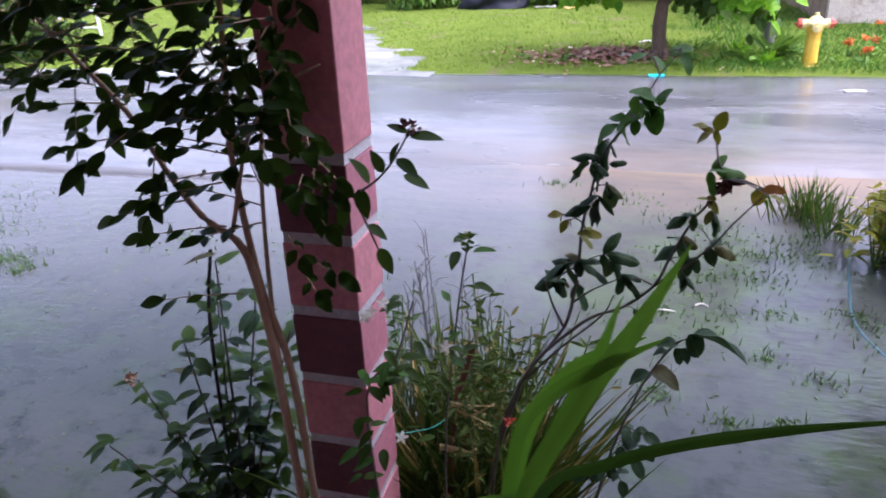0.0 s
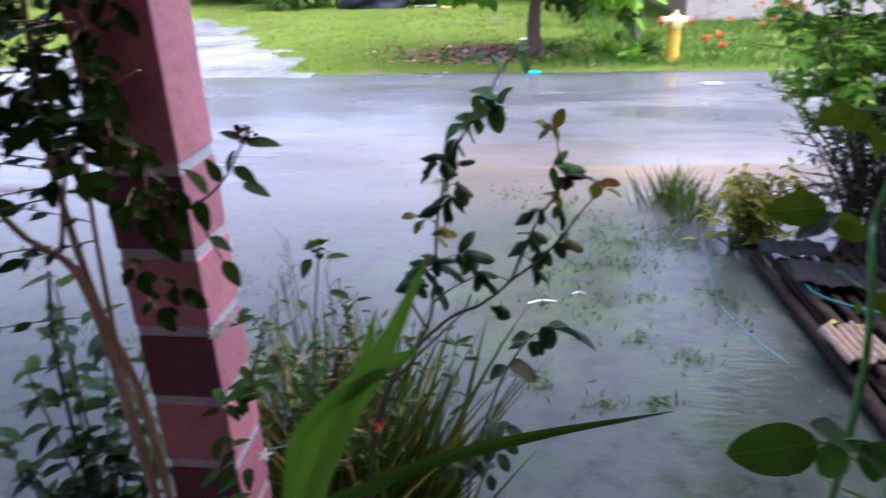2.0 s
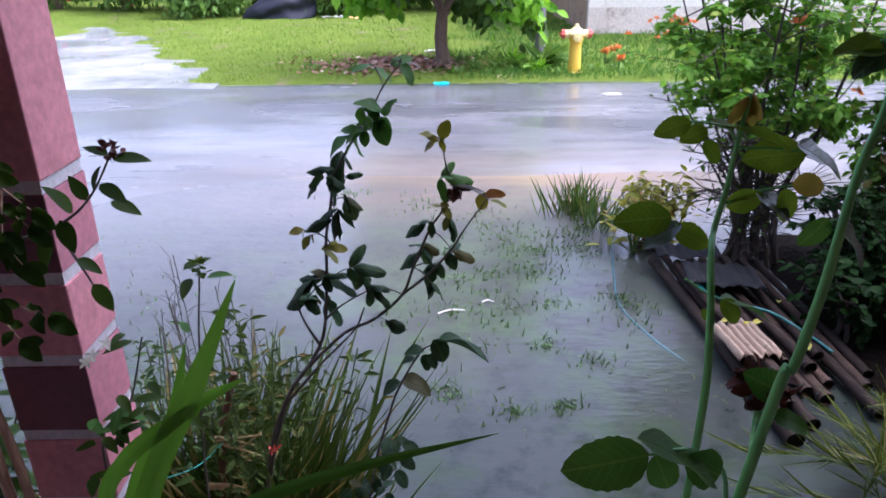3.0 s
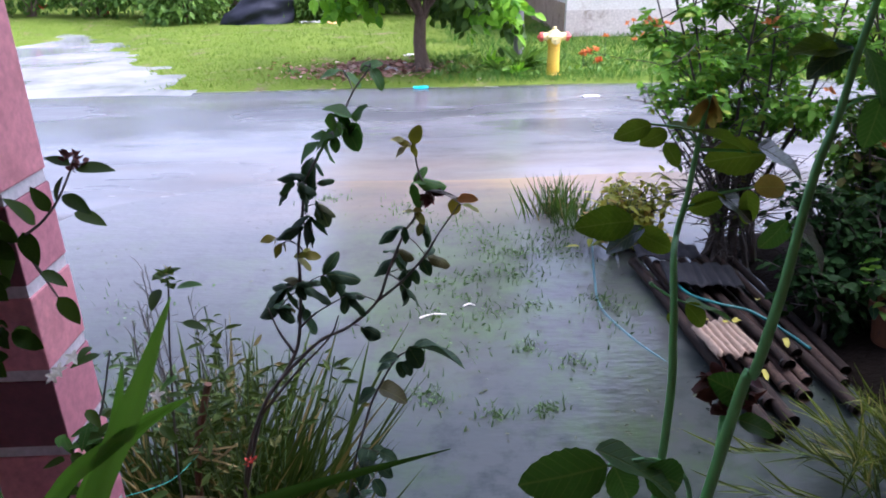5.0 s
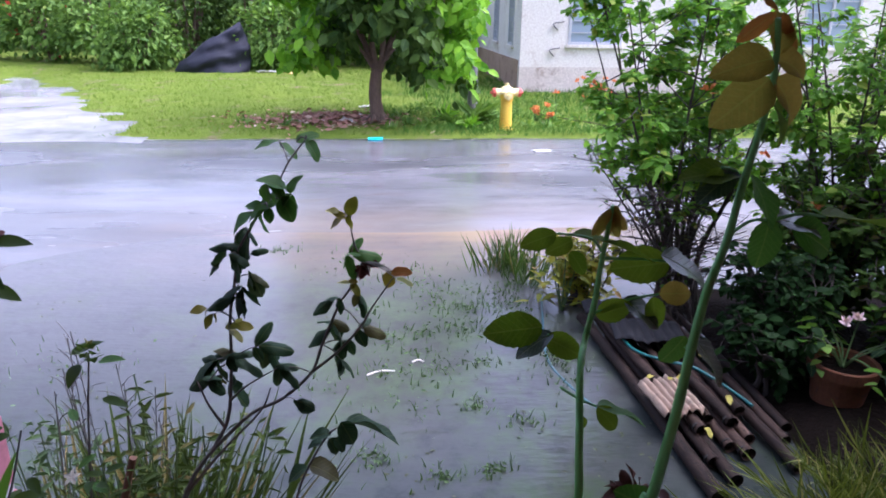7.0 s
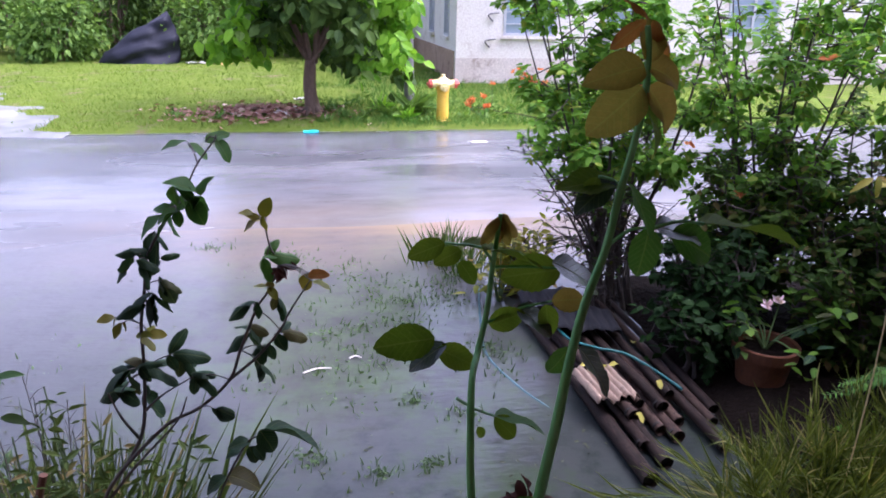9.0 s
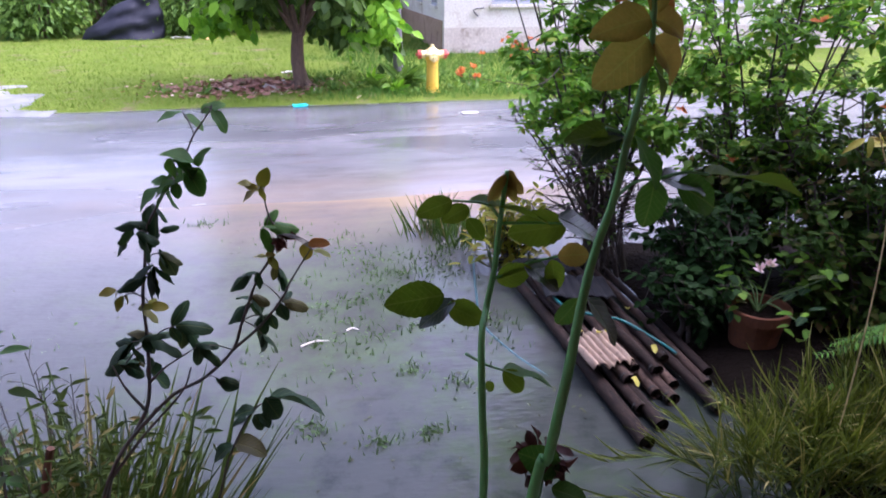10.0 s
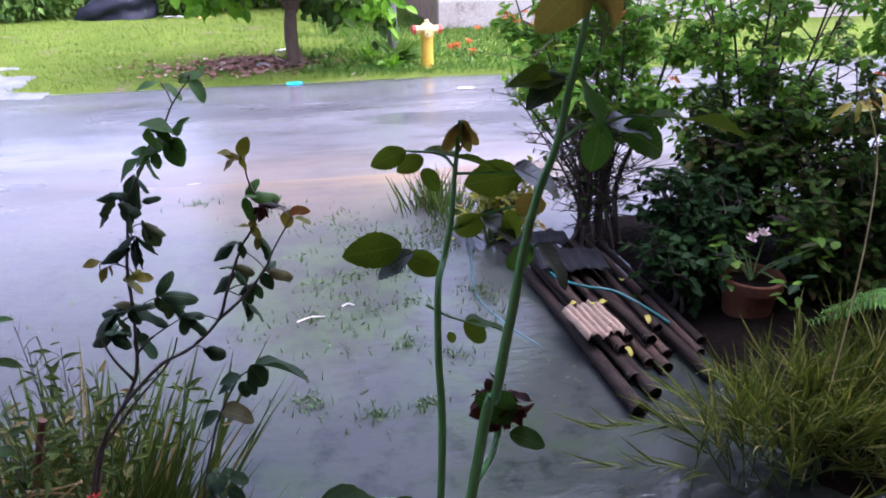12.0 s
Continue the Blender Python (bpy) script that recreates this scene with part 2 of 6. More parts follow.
M_TANSTEM = surface("tan_stem_bark", (0.42, 0.27, 0.17), (0.56, 0.39, 0.26), 14, 0.8, 120, 0.6, 0.003, stretch=(1, 1, 0.3))
M_GREENSTEM = surface("green_rose_stem", (0.12, 0.42, 0.09), (0.18, 0.50, 0.13), 20, 0.5, 120, 0.2, 0.001, stretch=(1, 1, 0.3))
M_STALK = surface("olive_stalk", (0.05, 0.10, 0.025), (0.10, 0.16, 0.045), 20, 0.6, 120, 0.2, 0.001, stretch=(1, 1, 0.3))
M_CANE = surface("purple_green_cane", (0.075, 0.07, 0.06), (0.13, 0.115, 0.09), 20, 0.6, 120, 0.3, 0.001, stretch=(1, 1, 0.3))
M_POST = surface("weathered_post", (0.10, 0.095, 0.10), (0.17, 0.155, 0.155), 6, 0.85, 60, 0.6, 0.006, stretch=(1, 1, 0.2))
M_TARP = surface("black_tarpaulin", (0.018, 0.019, 0.028), (0.035, 0.036, 0.05), 3, 0.55, 60, 0.3, 0.004)
M_BAMBOO = surface("weathered_bamboo", (0.012, 0.007, 0.005), (0.088, 0.055, 0.041), 16, 0.72, 60, 0.8, 0.004, stretch=(1, 0.3, 1), spots=(0.010, 0.007, 0.006))


def vary_by_piece(m, lo, hi):
    """Lighter and darker from one object to the next."""
    nt = m.node_tree
    sock = nt.nodes["Principled BSDF"].inputs["Base Color"]
    col = sock.links[0].from_socket
    tone = nt.nodes.new("ShaderNodeMapRange")
    tone.inputs["To Min"].default_value = lo
    tone.inputs["To Max"].default_value = hi
    nt.links.new(nt.nodes.new("ShaderNodeObjectInfo").outputs["Random"], tone.inputs["Value"])
    grey = nt.nodes.new("ShaderNodeCombineColor")
    for k in range(3):
        nt.links.new(tone.outputs[0], grey.inputs[k])
    nt.links.new(mix_rgb(nt, 1.0, col, grey.outputs[0], "MULTIPLY"), sock)


vary_by_piece(M_BAMBOO, 0.3, 1.45)
M_HOLLOW = surface("hollow_end", (0.010, 0.009, 0.008), (0.02, 0.018, 0.016), 20, 0.9, 60, 0.1, 0.001)
M_TANRIB = surface("tan_ribbed_sheet", (0.22, 0.15, 0.105), (0.32, 0.23, 0.165), 9, 0.7, 80, 0.3, 0.002, stretch=(1, 0.3, 1), spots=(0.12, 0.085, 0.06))
M_BLACKRIB = surface("black_ribbed_sheet", (0.008, 0.008, 0.010), (0.022, 0.022, 0.025), 6, 0.8, 80, 0.2, 0.002)
M_TERRA = surface("worn_terracotta", (0.10, 0.034, 0.012), (0.15, 0.055, 0.022), 8, 0.85, 70, 0.4, 0.003, spots=(0.06, 0.03, 0.02))
M_HOSE = surface("teal_hose", (0.006, 0.09, 0.09), (0.012, 0.13, 0.125), 20, 0.4, 90, 0.1, 0.001)
M_HOSEWET = surface("silted_hose", (0.045, 0.11, 0.13), (0.065, 0.14, 0.16), 12, 0.4, 90, 0.1, 0.001)
M_STRING = surface("green_string", (0.05, 0.50, 0.36), (0.10, 0.62, 0.46), 30, 0.4, 90, 0.1, 0.001)
M_PEELED = surface("peeled_twig", (0.66, 0.58, 0.52), (0.8, 0.74, 0.68), 30, 0.6, 90, 0.3, 0.001)
M_STRAW = surface("straw_tie", (0.50, 0.38, 0.16), (0.62, 0.50, 0.24), 30, 0.7, 90, 0.3, 0.001)
M_STAKE = surface("brown_stake", (0.09, 0.040, 0.022), (0.15, 0.068, 0.038), 14, 0.85, 70, 0.5, 0.002, stretch=(1, 1, 0.25))
M_WHITE = surface("white_metal_paint", (0.74, 0.74, 0.76), (0.82, 0.82, 0.84), 8, 0.4, 60, 0.2, 0.001)
M_CYAN = surface("cyan_plastic", (0.02, 0.55, 0.60), (0.04, 0.66, 0.70), 8, 0.35, 60, 0.1, 0.001)
M_PAPER = surface("pale_scrap", (0.62, 0.58, 0.52), (0.74, 0.70, 0.64), 8, 0.6, 60, 0.2, 0.001)
M_ORSCRAP = surface("orange_scrap", (0.60, 0.33, 0.08), (0.70, 0.42, 0.14), 8, 0.6, 60, 0.2, 0.001)
M_BOARD = surface("grey_boards", (0.035, 0.034, 0.038), (0.085, 0.08, 0.088), 8, 0.7, 60, 0.4, 0.002, stretch=(0.2, 1, 1))
M_CRATE = surface("brown_crate_wood", (0.03, 0.02, 0.014), (0.06, 0.04, 0.028), 8, 0.8, 60, 0.4, 0.002)

# wet soil, old cane and roofing hardly shine
for dull, shine in ((M_VERGE, 0.05), (M_SOIL, 0.02), (M_TARP, 0.12), (M_BAMBOO, 0.2), (M_BLACKRIB, 0.15), (M_CRATE, 0.15), (M_BOARD, 0.15)):
    dull.node_tree.nodes["Principled BSDF"].inputs["Specular IOR Level"].default_value = shine

L_JASMINE = leaf_material("jasmine_leaf", (0.014, 0.034, 0.005), (0.042, 0.078, 0.010), 0.42, 0.35, gloss=0.10)
L_SHRUB = leaf_material("shrub_leaf", (0.055, 0.165, 0.016), (0.225, 0.44, 0.052), 0.5, 0.58, odd=(0.30, 0.35, 0.05))
# near-black green: the shade below the tall shrubs put into the leaf colour
L_DARKSHRUB = leaf_material("shade_dark_leaf", (0.006, 0.020, 0.005), (0.02, 0.05, 0.011), 0.6, 0.25, gloss=0.1)
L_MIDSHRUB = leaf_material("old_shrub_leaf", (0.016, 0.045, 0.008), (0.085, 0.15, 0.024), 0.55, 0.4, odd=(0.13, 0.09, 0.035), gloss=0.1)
L_ROSE = leaf_material("dark_rose_leaf", (0.012, 0.036, 0.018), (0.03, 0.065, 0.03), 0.45, 0.22, odd=(0.075, 0.06, 0.022), gloss=0.12, veins=True)
L_ROSETOP = leaf_material("young_rose_leaf", (0.035, 0.11, 0.018), (0.065, 0.16, 0.028), 0.45, 0.35, veins=True)
L_ROSEGOLD = leaf_material("bronze_rose_leaf", (0.13, 0.16, 0.015), (0.19, 0.14, 0.025), 0.42, 0.35)
L_NEAR = leaf_material("olive_rose_leaf", (0.085, 0.15, 0.012), (0.13, 0.185, 0.018), 0.6, 0.55, gloss=0.06, veins=True)
L_NEARGLOSS = leaf_material("glossy_rose_leaf", (0.03, 0.06, 0.03), (0.045, 0.08, 0.04), 0.32, 0.25, gloss=0.6, veins=True)
L_NEARGREEN = leaf_material("green_rose_leaf", (0.04, 0.12, 0.02), (0.07, 0.16, 0.028), 0.5, 0.42, veins=True)
L_NEARBRONZE = leaf_material("new_bronze_leaf", (0.22, 0.19, 0.045), (0.29, 0.19, 0.055), 0.6, 0.6, gloss=0.06, veins=True)
L_BUD = leaf_material("red_bronze_leaf", (0.26, 0.10, 0.03), (0.32, 0.13, 0.04), 0.6, 0.6, gloss=0.06, veins=True)
L_STRAP = leaf_material("strap_leaf", (0.13, 0.32, 0.03), (0.18, 0.40, 0.05), 0.35, 0.4)
L_STRAPDARK = leaf_material("dark_strap_leaf", (0.045, 0.12, 0.014), (0.07, 0.155, 0.022), 0.4, 0.3)
L_STRAPYELLOW = leaf_material("yellowing_strap_leaf", (0.26, 0.22, 0.03), (0.32, 0.27, 0.04), 0.45, 0.4)
L_GRASS = leaf_material("grass_blade", (0.02, 0.055, 0.010), (0.085, 0.145, 0.028), 0.5, 0.35, odd=(0.22, 0.17, 0.07))
L_CLUMP = leaf_material("olive_grass", (0.018, 0.042, 0.008), (0.08, 0.115, 0.024), 0.55, 0.35, odd=(0.20, 0.15, 0.06), gloss=0.1)
L_STRAWGRASS = leaf_material("straw_grass", (0.26, 0.19, 0.08), (0.38, 0.30, 0.13), 0.6, 0.3)
L_LAWN = leaf_material("lawn_blade", (0.085, 0.165, 0.016), (0.18, 0.265, 0.030), 0.7, 0.35, odd=(0.26, 0.21, 0.09), patch=(0.055, 0.13, 0.016), gloss=0.03)
L_BAMBOO = leaf_material("bamboo_leaf", (0.012, 0.028, 0.004), (0.15, 0.19, 0.028), 0.45, 0.35, odd=(0.38, 0.33, 0.14))
L_DEBRIS = leaf_material("sodden_leaf_bit", (0.02, 0.024, 0.014), (0.06, 0.07, 0.035), 0.6, 0.2)
L_WEED = leaf_material("drowned_weed", (0.045, 0.085, 0.035), (0.10, 0.165, 0.06), 0.5, 0.35)
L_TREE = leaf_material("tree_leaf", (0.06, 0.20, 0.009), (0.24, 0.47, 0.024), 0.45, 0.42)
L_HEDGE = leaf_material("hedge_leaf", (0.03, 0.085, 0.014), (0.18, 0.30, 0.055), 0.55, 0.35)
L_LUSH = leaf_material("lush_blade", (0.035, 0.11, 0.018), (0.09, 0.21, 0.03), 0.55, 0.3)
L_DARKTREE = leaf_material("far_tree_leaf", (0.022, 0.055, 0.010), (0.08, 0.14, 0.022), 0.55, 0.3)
L_YELLOW = leaf_material("yellow_leaf", (0.32, 0.30, 0.05), (0.42, 0.37, 0.08), 0.5, 0.3)
L_GOLDGREEN = leaf_material("gold_green_leaf", (0.10, 0.15, 0.015), (0.42, 0.38, 0.04), 0.5, 0.4, odd=(0.30, 0.17, 0.05))
L_ORANGE = leaf_material("orange_petal", (0.72, 0.20, 0.06), (0.80, 0.30, 0.12), 0.5, 0.3)
L_REDFL = leaf_material("red_petal", (0.50, 0.05, 0.05), (0.62, 0.10, 0.07), 0.5, 0.3)
L_WHITEFL = leaf_material("white_petal", (0.72, 0.72, 0.70), (0.82, 0.82, 0.80), 0.5, 0.3)
L_PINKFL = leaf_material("pale_pink_petal", (0.72, 0.52, 0.56), (0.82, 0.66, 0.70), 0.5, 0.3)
L_DRY = leaf_material("dried_petal", (0.055, 0.018, 0.016), (0.10, 0.035, 0.028), 0.7, 0.15)
L_LITTER = leaf_material("leaf_litter", (0.20, 0.09, 0.065), (0.42, 0.24, 0.18), 0.75, 0.1, odd=(0.62, 0.50, 0.38))


# ---- building helpers ----
def rnd(a, b):
    return random.uniform(a, b)


def thing(name, at, label, category, group="", kind=""):
    e = new(name)
    e.empty_display_size = 0.1
    e.location = at
    return tagged(e, label, category, group, kind)


def put_mesh(name, me, material, parent=None, label="", kind=""):
    if material and not me.materials:
        me.materials.append(material)
    ob = new(name, me)
    if parent:
        ob.parent = parent
        base = parent.location.copy()
        if parent.parent:
            base += parent.parent.location
        ob.location = -base
    return tagged(ob, label, kind=kind)


def part(name, bm, material, parent, label="", smooth=False, kind=""):
    """One mesh under its thing; the bmesh is in world metres."""
    me = bpy.data.meshes.new(name)
    bm.normal_update()
    bm.to_mesh(me)
    bm.free()
    if smooth:
        for p in me.polygons:
            p.use_smooth = True
    return put_mesh(name, me, material, parent, label, kind)


def box(bm, x0, y0, z0, x1, y1, z1, bevel=0.0):
    r = bmesh.ops.create_cube(bm, size=1)
    bmesh.ops.scale(bm, vec=(x1 - x0, y1 - y0, z1 - z0), verts=r["verts"])
    bmesh.ops.translate(bm, vec=((x0 + x1) / 2, (y0 + y1) / 2, (z0 + z1) / 2), verts=r["verts"])
    if bevel:
        edges = list({e for v in r["verts"] for e in v.link_edges})
        bmesh.ops.bevel(bm, geom=edges, offset=bevel, segments=2, affect="EDGES", profile=0.6)


def smooth_line(pts, n=4):
    """Catmull-Rom through the points."""
    p = [Vector(v) for v in pts]
    p = [p[0] * 2 - p[1]] + p + [p[-1] * 2 - p[-2]]
    out = []
    for i in range(1, len(p) - 2):
        for k in range(n):
            t = k / n
            a, b, c, d = p[i - 1], p[i], p[i + 1], p[i + 2]
            out.append(0.5 * (2 * b + (c - a) * t + (2 * a - 5 * b + 4 * c - d) * t * t + (3 * b - a - 3 * c + d) * t ** 3))
    out.append(p[-2])
    return out


def tube(bm, pts, r0, r1, sides=6, n=4, knots=0.0):
    line = smooth_line(pts, n) if len(pts) > 2 else [Vector(v) for v in pts]
    rings = []
    last = len(line) - 1
    for i, c in enumerate(line):
        d = (line[min(i + 1, last)] - line[max(i - 1, 0)]).normalized()
        ref = Vector((1, 0, 0)) if abs(d.x) < 0.8 else Vector((0, 1, 0))
        u = d.cross(ref).normalized()
        v = d.cross(u)
        r = r0 + (r1 - r0) * i / last
        r *= 1 + knots * (random.random() - 0.5)
        rings.append([bm.verts.new(c + (u * math.cos(a) + v * math.sin(a)) * r) for a in (2 * math.pi * k / sides for k in range(sides))])
    for a, b in zip(rings, rings[1:]):
        for k in range(sides):
            bm.faces.new((a[k], a[(k + 1) % sides], b[(k + 1) % sides], b[k]))
    bm.faces.new(rings[0][::-1])
    bm.faces.new(rings[-1])


def lathe(bm, profile, centre=(0, 0, 0), sides=24, stretch=1.0):
    rings = []
    for r, z in profile:
        rings.append([bm.verts.new((centre[0] + r * math.cos(2 * math.pi * k / sides), centre[1] + r * math.sin(2 * math.pi * k / sides), centre[2] + z * stretch)) for k in range(sides)])
    for a, b in zip(rings, rings[1:]):
        for k in range(sides):
            bm.faces.new((a[k], a[(k + 1) % sides], b[(k + 1) % sides], b[k]))
    bm.faces.new(rings[0][::-1])
    bm.faces.new(rings[-1])


def leaf_mesh(name, width=0.45, fold=0.12, droop=0.2, n=6, tipped=0.75, serrate=0.0, wave=0.0, blunt=0.8):
    """A leaf 1 long along y, its face towards z: a folded, drooping blade."""
    verts, faces = [], []
    for i in range(n + 1):
        t = i / n
        w = width / 2 * math.sin(math.pi * t ** tipped) ** blunt if 0 < i < n else 0.0
        if serrate and 0 < i < n:
            w *= 1 + serrate * (1 if i % 2 else -1)
        z = -droop * t * t
        s = wave * math.sin(t * 9)
        verts += [(-w, t, z + fold * w * 2 + s * w), (0, t, z), (w, t, z + fold * w * 2 - s * w)]
        if i:
            a, b = 3 * (i - 1), 3 * i
            faces += [(a, a + 1, b + 1, b), (a + 1, a + 2, b + 2, b + 1)]
    me = bpy.data.meshes.new(name)
    me.from_pydata(verts, [], faces)
    bm = bmesh.new()
    bm.from_mesh(me)
    bmesh.ops.remove_doubles(bm, verts=bm.verts, dist=1e-6)
    bm.to_mesh(me)
    bm.free()
    for p in me.polygons:
        p.use_smooth = True
    return me


def frame_matrix(at, along, up, size, wide=1.0):
    y = Vector(along).normalized()
    x = y.cross(Vector(up))
    if x.length < 1e-4:
        x = y.cross(Vector((1, 0.1, 0)))
    x.normalize()
    z = x.cross(y)
    m = Matrix((x * size * wide, y * size, z * size)).transposed().to_4x4()
    m.translation = Vector(at)
    return m


def one_leaf(parent, me, material, at, along, up=(0, 0, 1), size=0.05, wide=1.0, name="leaf", label=""):
    """A leaf as a part of its own, sharing its mesh."""
    key = me.name + material.name
    data = LEAF_DATA.get(key)
    if data is None:
        data = me.copy()
        data.name = "leaf"
        data.materials.append(material)
        LEAF_DATA[key] = data
    ob = new(name, data)
    ob.parent = parent
    ob.matrix_basis = Matrix.Translation(-Vector(parent.location)) @ frame_matrix(at, along, up, size, wide)
    if label:
        ob["label"] = label
    return ob


LEAF_DATA = {}


def scatter(name, template, mats, material, parent=None, label="", kind="stuff"):
    """Many small pieces joined into one mesh; each stays an island."""
    tv = np.array([v.co for v in template.vertices])
    tf = [tuple(p.vertices) for p in template.polygons]
    n = len(tv)
    m = np.array([[list(r) for r in q] for q in mats])
    allv = (np.einsum("kij,nj->kni", m[:, :3, :3], tv) + m[:, None, :3, 3]).reshape(-1, 3)
    faces = [tuple(i + k * n for i in f) for k in range(len(mats)) for f in tf]
    me = bpy.data.meshes.new(name)
    me.from_pydata(allv.tolist(), [], faces)
    return put_mesh(name, me, material, parent, label, kind)


def rand_dir(zmin=-1.0, zmax=1.0):
    a, z = rnd(0, 2 * math.pi), rnd(zmin, zmax)
    r = math.sqrt(max(0, 1 - z * z))
    return Vector((r * math.cos(a), r * math.sin(a), z))


OVATE = leaf_mesh("ovate", 0.50, 0.10, 0.18, 7, 0.75)
OVATE_CURL = leaf_mesh("ovate_curl", 0.60, 0.22, 0.42, 8, 1.0, wave=0.35, blunt=0.6)
ROSE_LEAF = leaf_mesh("rose_leaflet", 0.66, 0.10, 0.22, 16, 0.92, serrate=0.035, wave=0.12, blunt=0.66)
ROSE_DROOP = leaf_mesh("rose_droop", 0.60, -0.34, 0.68, 10, 0.95, serrate=0.03, wave=0.25, blunt=0.62)
JASMINE_LEAF = leaf_mesh("jasmine_leaflet", 0.46, 0.10, 0.14, 7, 0.98, blunt=0.95)
SMALL = leaf_mesh("small", 0.5, 0.12, 0.15, 3, 0.8)
BLADE = leaf_mesh("blade", 0.045, 0.3, 0.16, 6, 0.45)
BLADE_CURVE = leaf_mesh("blade_curve", 0.050, 0.3, 0.30, 8, 0.42)
ROUND_LEAF = leaf_mesh("round_leaflet", 0.70, 0.20, 0.42, 12, 0.86, serrate=0.015, wave=0.14, blunt=0.62)
BLADE_STIFF = leaf_mesh("blade_stiff", 0.035, 0.3, 0.08, 3, 0.45)
BAMBOO_LEAF = leaf_mesh("bamboo_blade", 0.038, 0.2, 0.25, 5, 0.55)


# ---- ground, flood, road, verge ----
def sheet(name, xs, ys, height, material, label, category):
    bm = bmesh.new()
    grid = [[bm.verts.new((x, y, height(x, y))) for x in xs] for y in ys]
    for j in range(len(ys) - 1):
        for i in range(len(xs) - 1):
            bm.faces.new((grid[j][i], grid[j][i + 1], grid[j + 1][i + 1], grid[j + 1][i]))
    ob = part(name, bm, material, None, smooth=True)
    return tagged(ob, label, category, kind="structure")


def spread(lo, mid0, mid1, hi, fine):
    out = list(np.linspace(lo, mid0, 8))[:-1] + list(np.arange(mid0, mid1, fine)) + list(np.linspace(mid1, hi, 8))
    return [float(v) for v in out]


def ground_height(x, y):
    if y < 9.2:
        return -0.12 + 0.02 * noise.noise((x, y, 0))
    rise = min(1.0, (y - 9.2) / 0.35)
    base = -0.12 + rise * 0.18 + 0.012 * max(0, min(y, 22) - 9.5)
    dip = 0.0
    if -22 < x < 0 and y < 19:
        shore = -3.05 - 0.44 * max(0, y - 9.6) - 0.05 * max(0, y - 12.5) ** 1.6
        inside = shore - x + 0.9 * noise.noise((x * 0.7, y * 0.9, 7)) + 0.45 * noise.noise((x * 2.3, y * 2.9, 8))
        inside = min(inside, (17.6 - y) * 1.2, x + 8.0 + 0.7 * noise.noise((x, y, 5)))
        dip = -(0.08 + 0.012 * max(0, y - 9.5)) * max(0.0, min(1.0, 0.5 + inside / 1.6))
    return base + dip + 0.02 * noise.noise((x * 1.3, y * 1.3, 2)) + 0.022 * noise.noise((x * 2.6, y * 2.6, 3))


def road_height(x, y):
    t = max(0.0, min(1.0, (x + 3.2) / 2.6))
    s = max(0.0, min(1.0, (5.7 - y) / 0.9))
    crown = 0.03 - 0.004 * abs(y - 7.2)
    return crown - t * s * 0.055 + 0.006 * noise.noise((x * 0.7, y * 1.5, 5))


sheet("ground", spread(-900, -16, 16, 900, 0.2), spread(-60, 9.0, 22, 1200, 0.16), ground_height, M_VERGE,
      "wet green grassy ground beyond the road", "ground")
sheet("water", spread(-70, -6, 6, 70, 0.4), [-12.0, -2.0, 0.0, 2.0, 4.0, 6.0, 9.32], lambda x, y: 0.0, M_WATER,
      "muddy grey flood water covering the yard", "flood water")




def bank_height(x, y):
    edge = 1.98 - 0.16 * max(0.0, 2.4 - y) + 0.10 * noise.noise((x * 2, y * 2, 4))
    t = max(0.0, min(1.0, (x - edge) / 0.25)) * max(0.0, min(1.0, (y - 1.25) / 0.3)) * max(0.0, min(1.0, (4.1 - y) / 0.3))
    return -0.06 + 0.13 * t + 0.03 * t * noise.noise((x * 6, y * 6, 1))


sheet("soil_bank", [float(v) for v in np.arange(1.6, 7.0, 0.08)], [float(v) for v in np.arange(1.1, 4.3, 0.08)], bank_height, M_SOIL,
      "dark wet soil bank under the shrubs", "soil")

def road_slab():
    xs, ys = spread(-300, -14, 14, 300, 0.35), [float(v) for v in np.arange(4.6, 9.45, 0.16)]
    bm = bmesh.new()
    top = [[bm.verts.new((x, y + (0.05 * noise.noise((x * 1.4, 0, 3)) if j in (0, len(ys) - 1) else 0), road_height(x, y))) for x in xs] for j, y in enumerate(ys)]
    for j in range(len(ys) - 1):
        for i in range(len(xs) - 1):
            bm.faces.new((top[j][i], top[j][i + 1], top[j + 1][i + 1], top[j + 1][i]))
    for row, flip in ((top[0], True), (top[-1], False)):
        low = [bm.verts.new((v.co.x, v.co.y, -0.12)) for v in row]
        for i in range(len(xs) - 1):
            f = (row[i], row[i + 1], low[i + 1], low[i])
            bm.faces.new(f[::-1] if flip else f)
    return tagged(part("road", bm, M_ROAD, None, smooth=True), "wet grey asphalt road shining under the sky", "road", kind="structure")


road_slab()


def puddle_height(x, y):
    return 0.018 + 0.013 * min(1.0, max(0.0, (y - 9.0) / 0.5))


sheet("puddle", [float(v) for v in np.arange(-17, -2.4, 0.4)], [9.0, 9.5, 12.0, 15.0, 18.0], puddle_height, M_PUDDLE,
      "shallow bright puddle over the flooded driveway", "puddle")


def blades(count, place, lo, hi, lean=0.5, wide=1.0):
    mats = []
    for _ in range(count):
        p = place()
        d = Vector((rnd(-lean, lean), rnd(-lean, lean), 1))
        mats.append(frame_matrix(p, d, rand_dir(-0.2, 0.2), rnd(lo, hi), wide))
    return mats


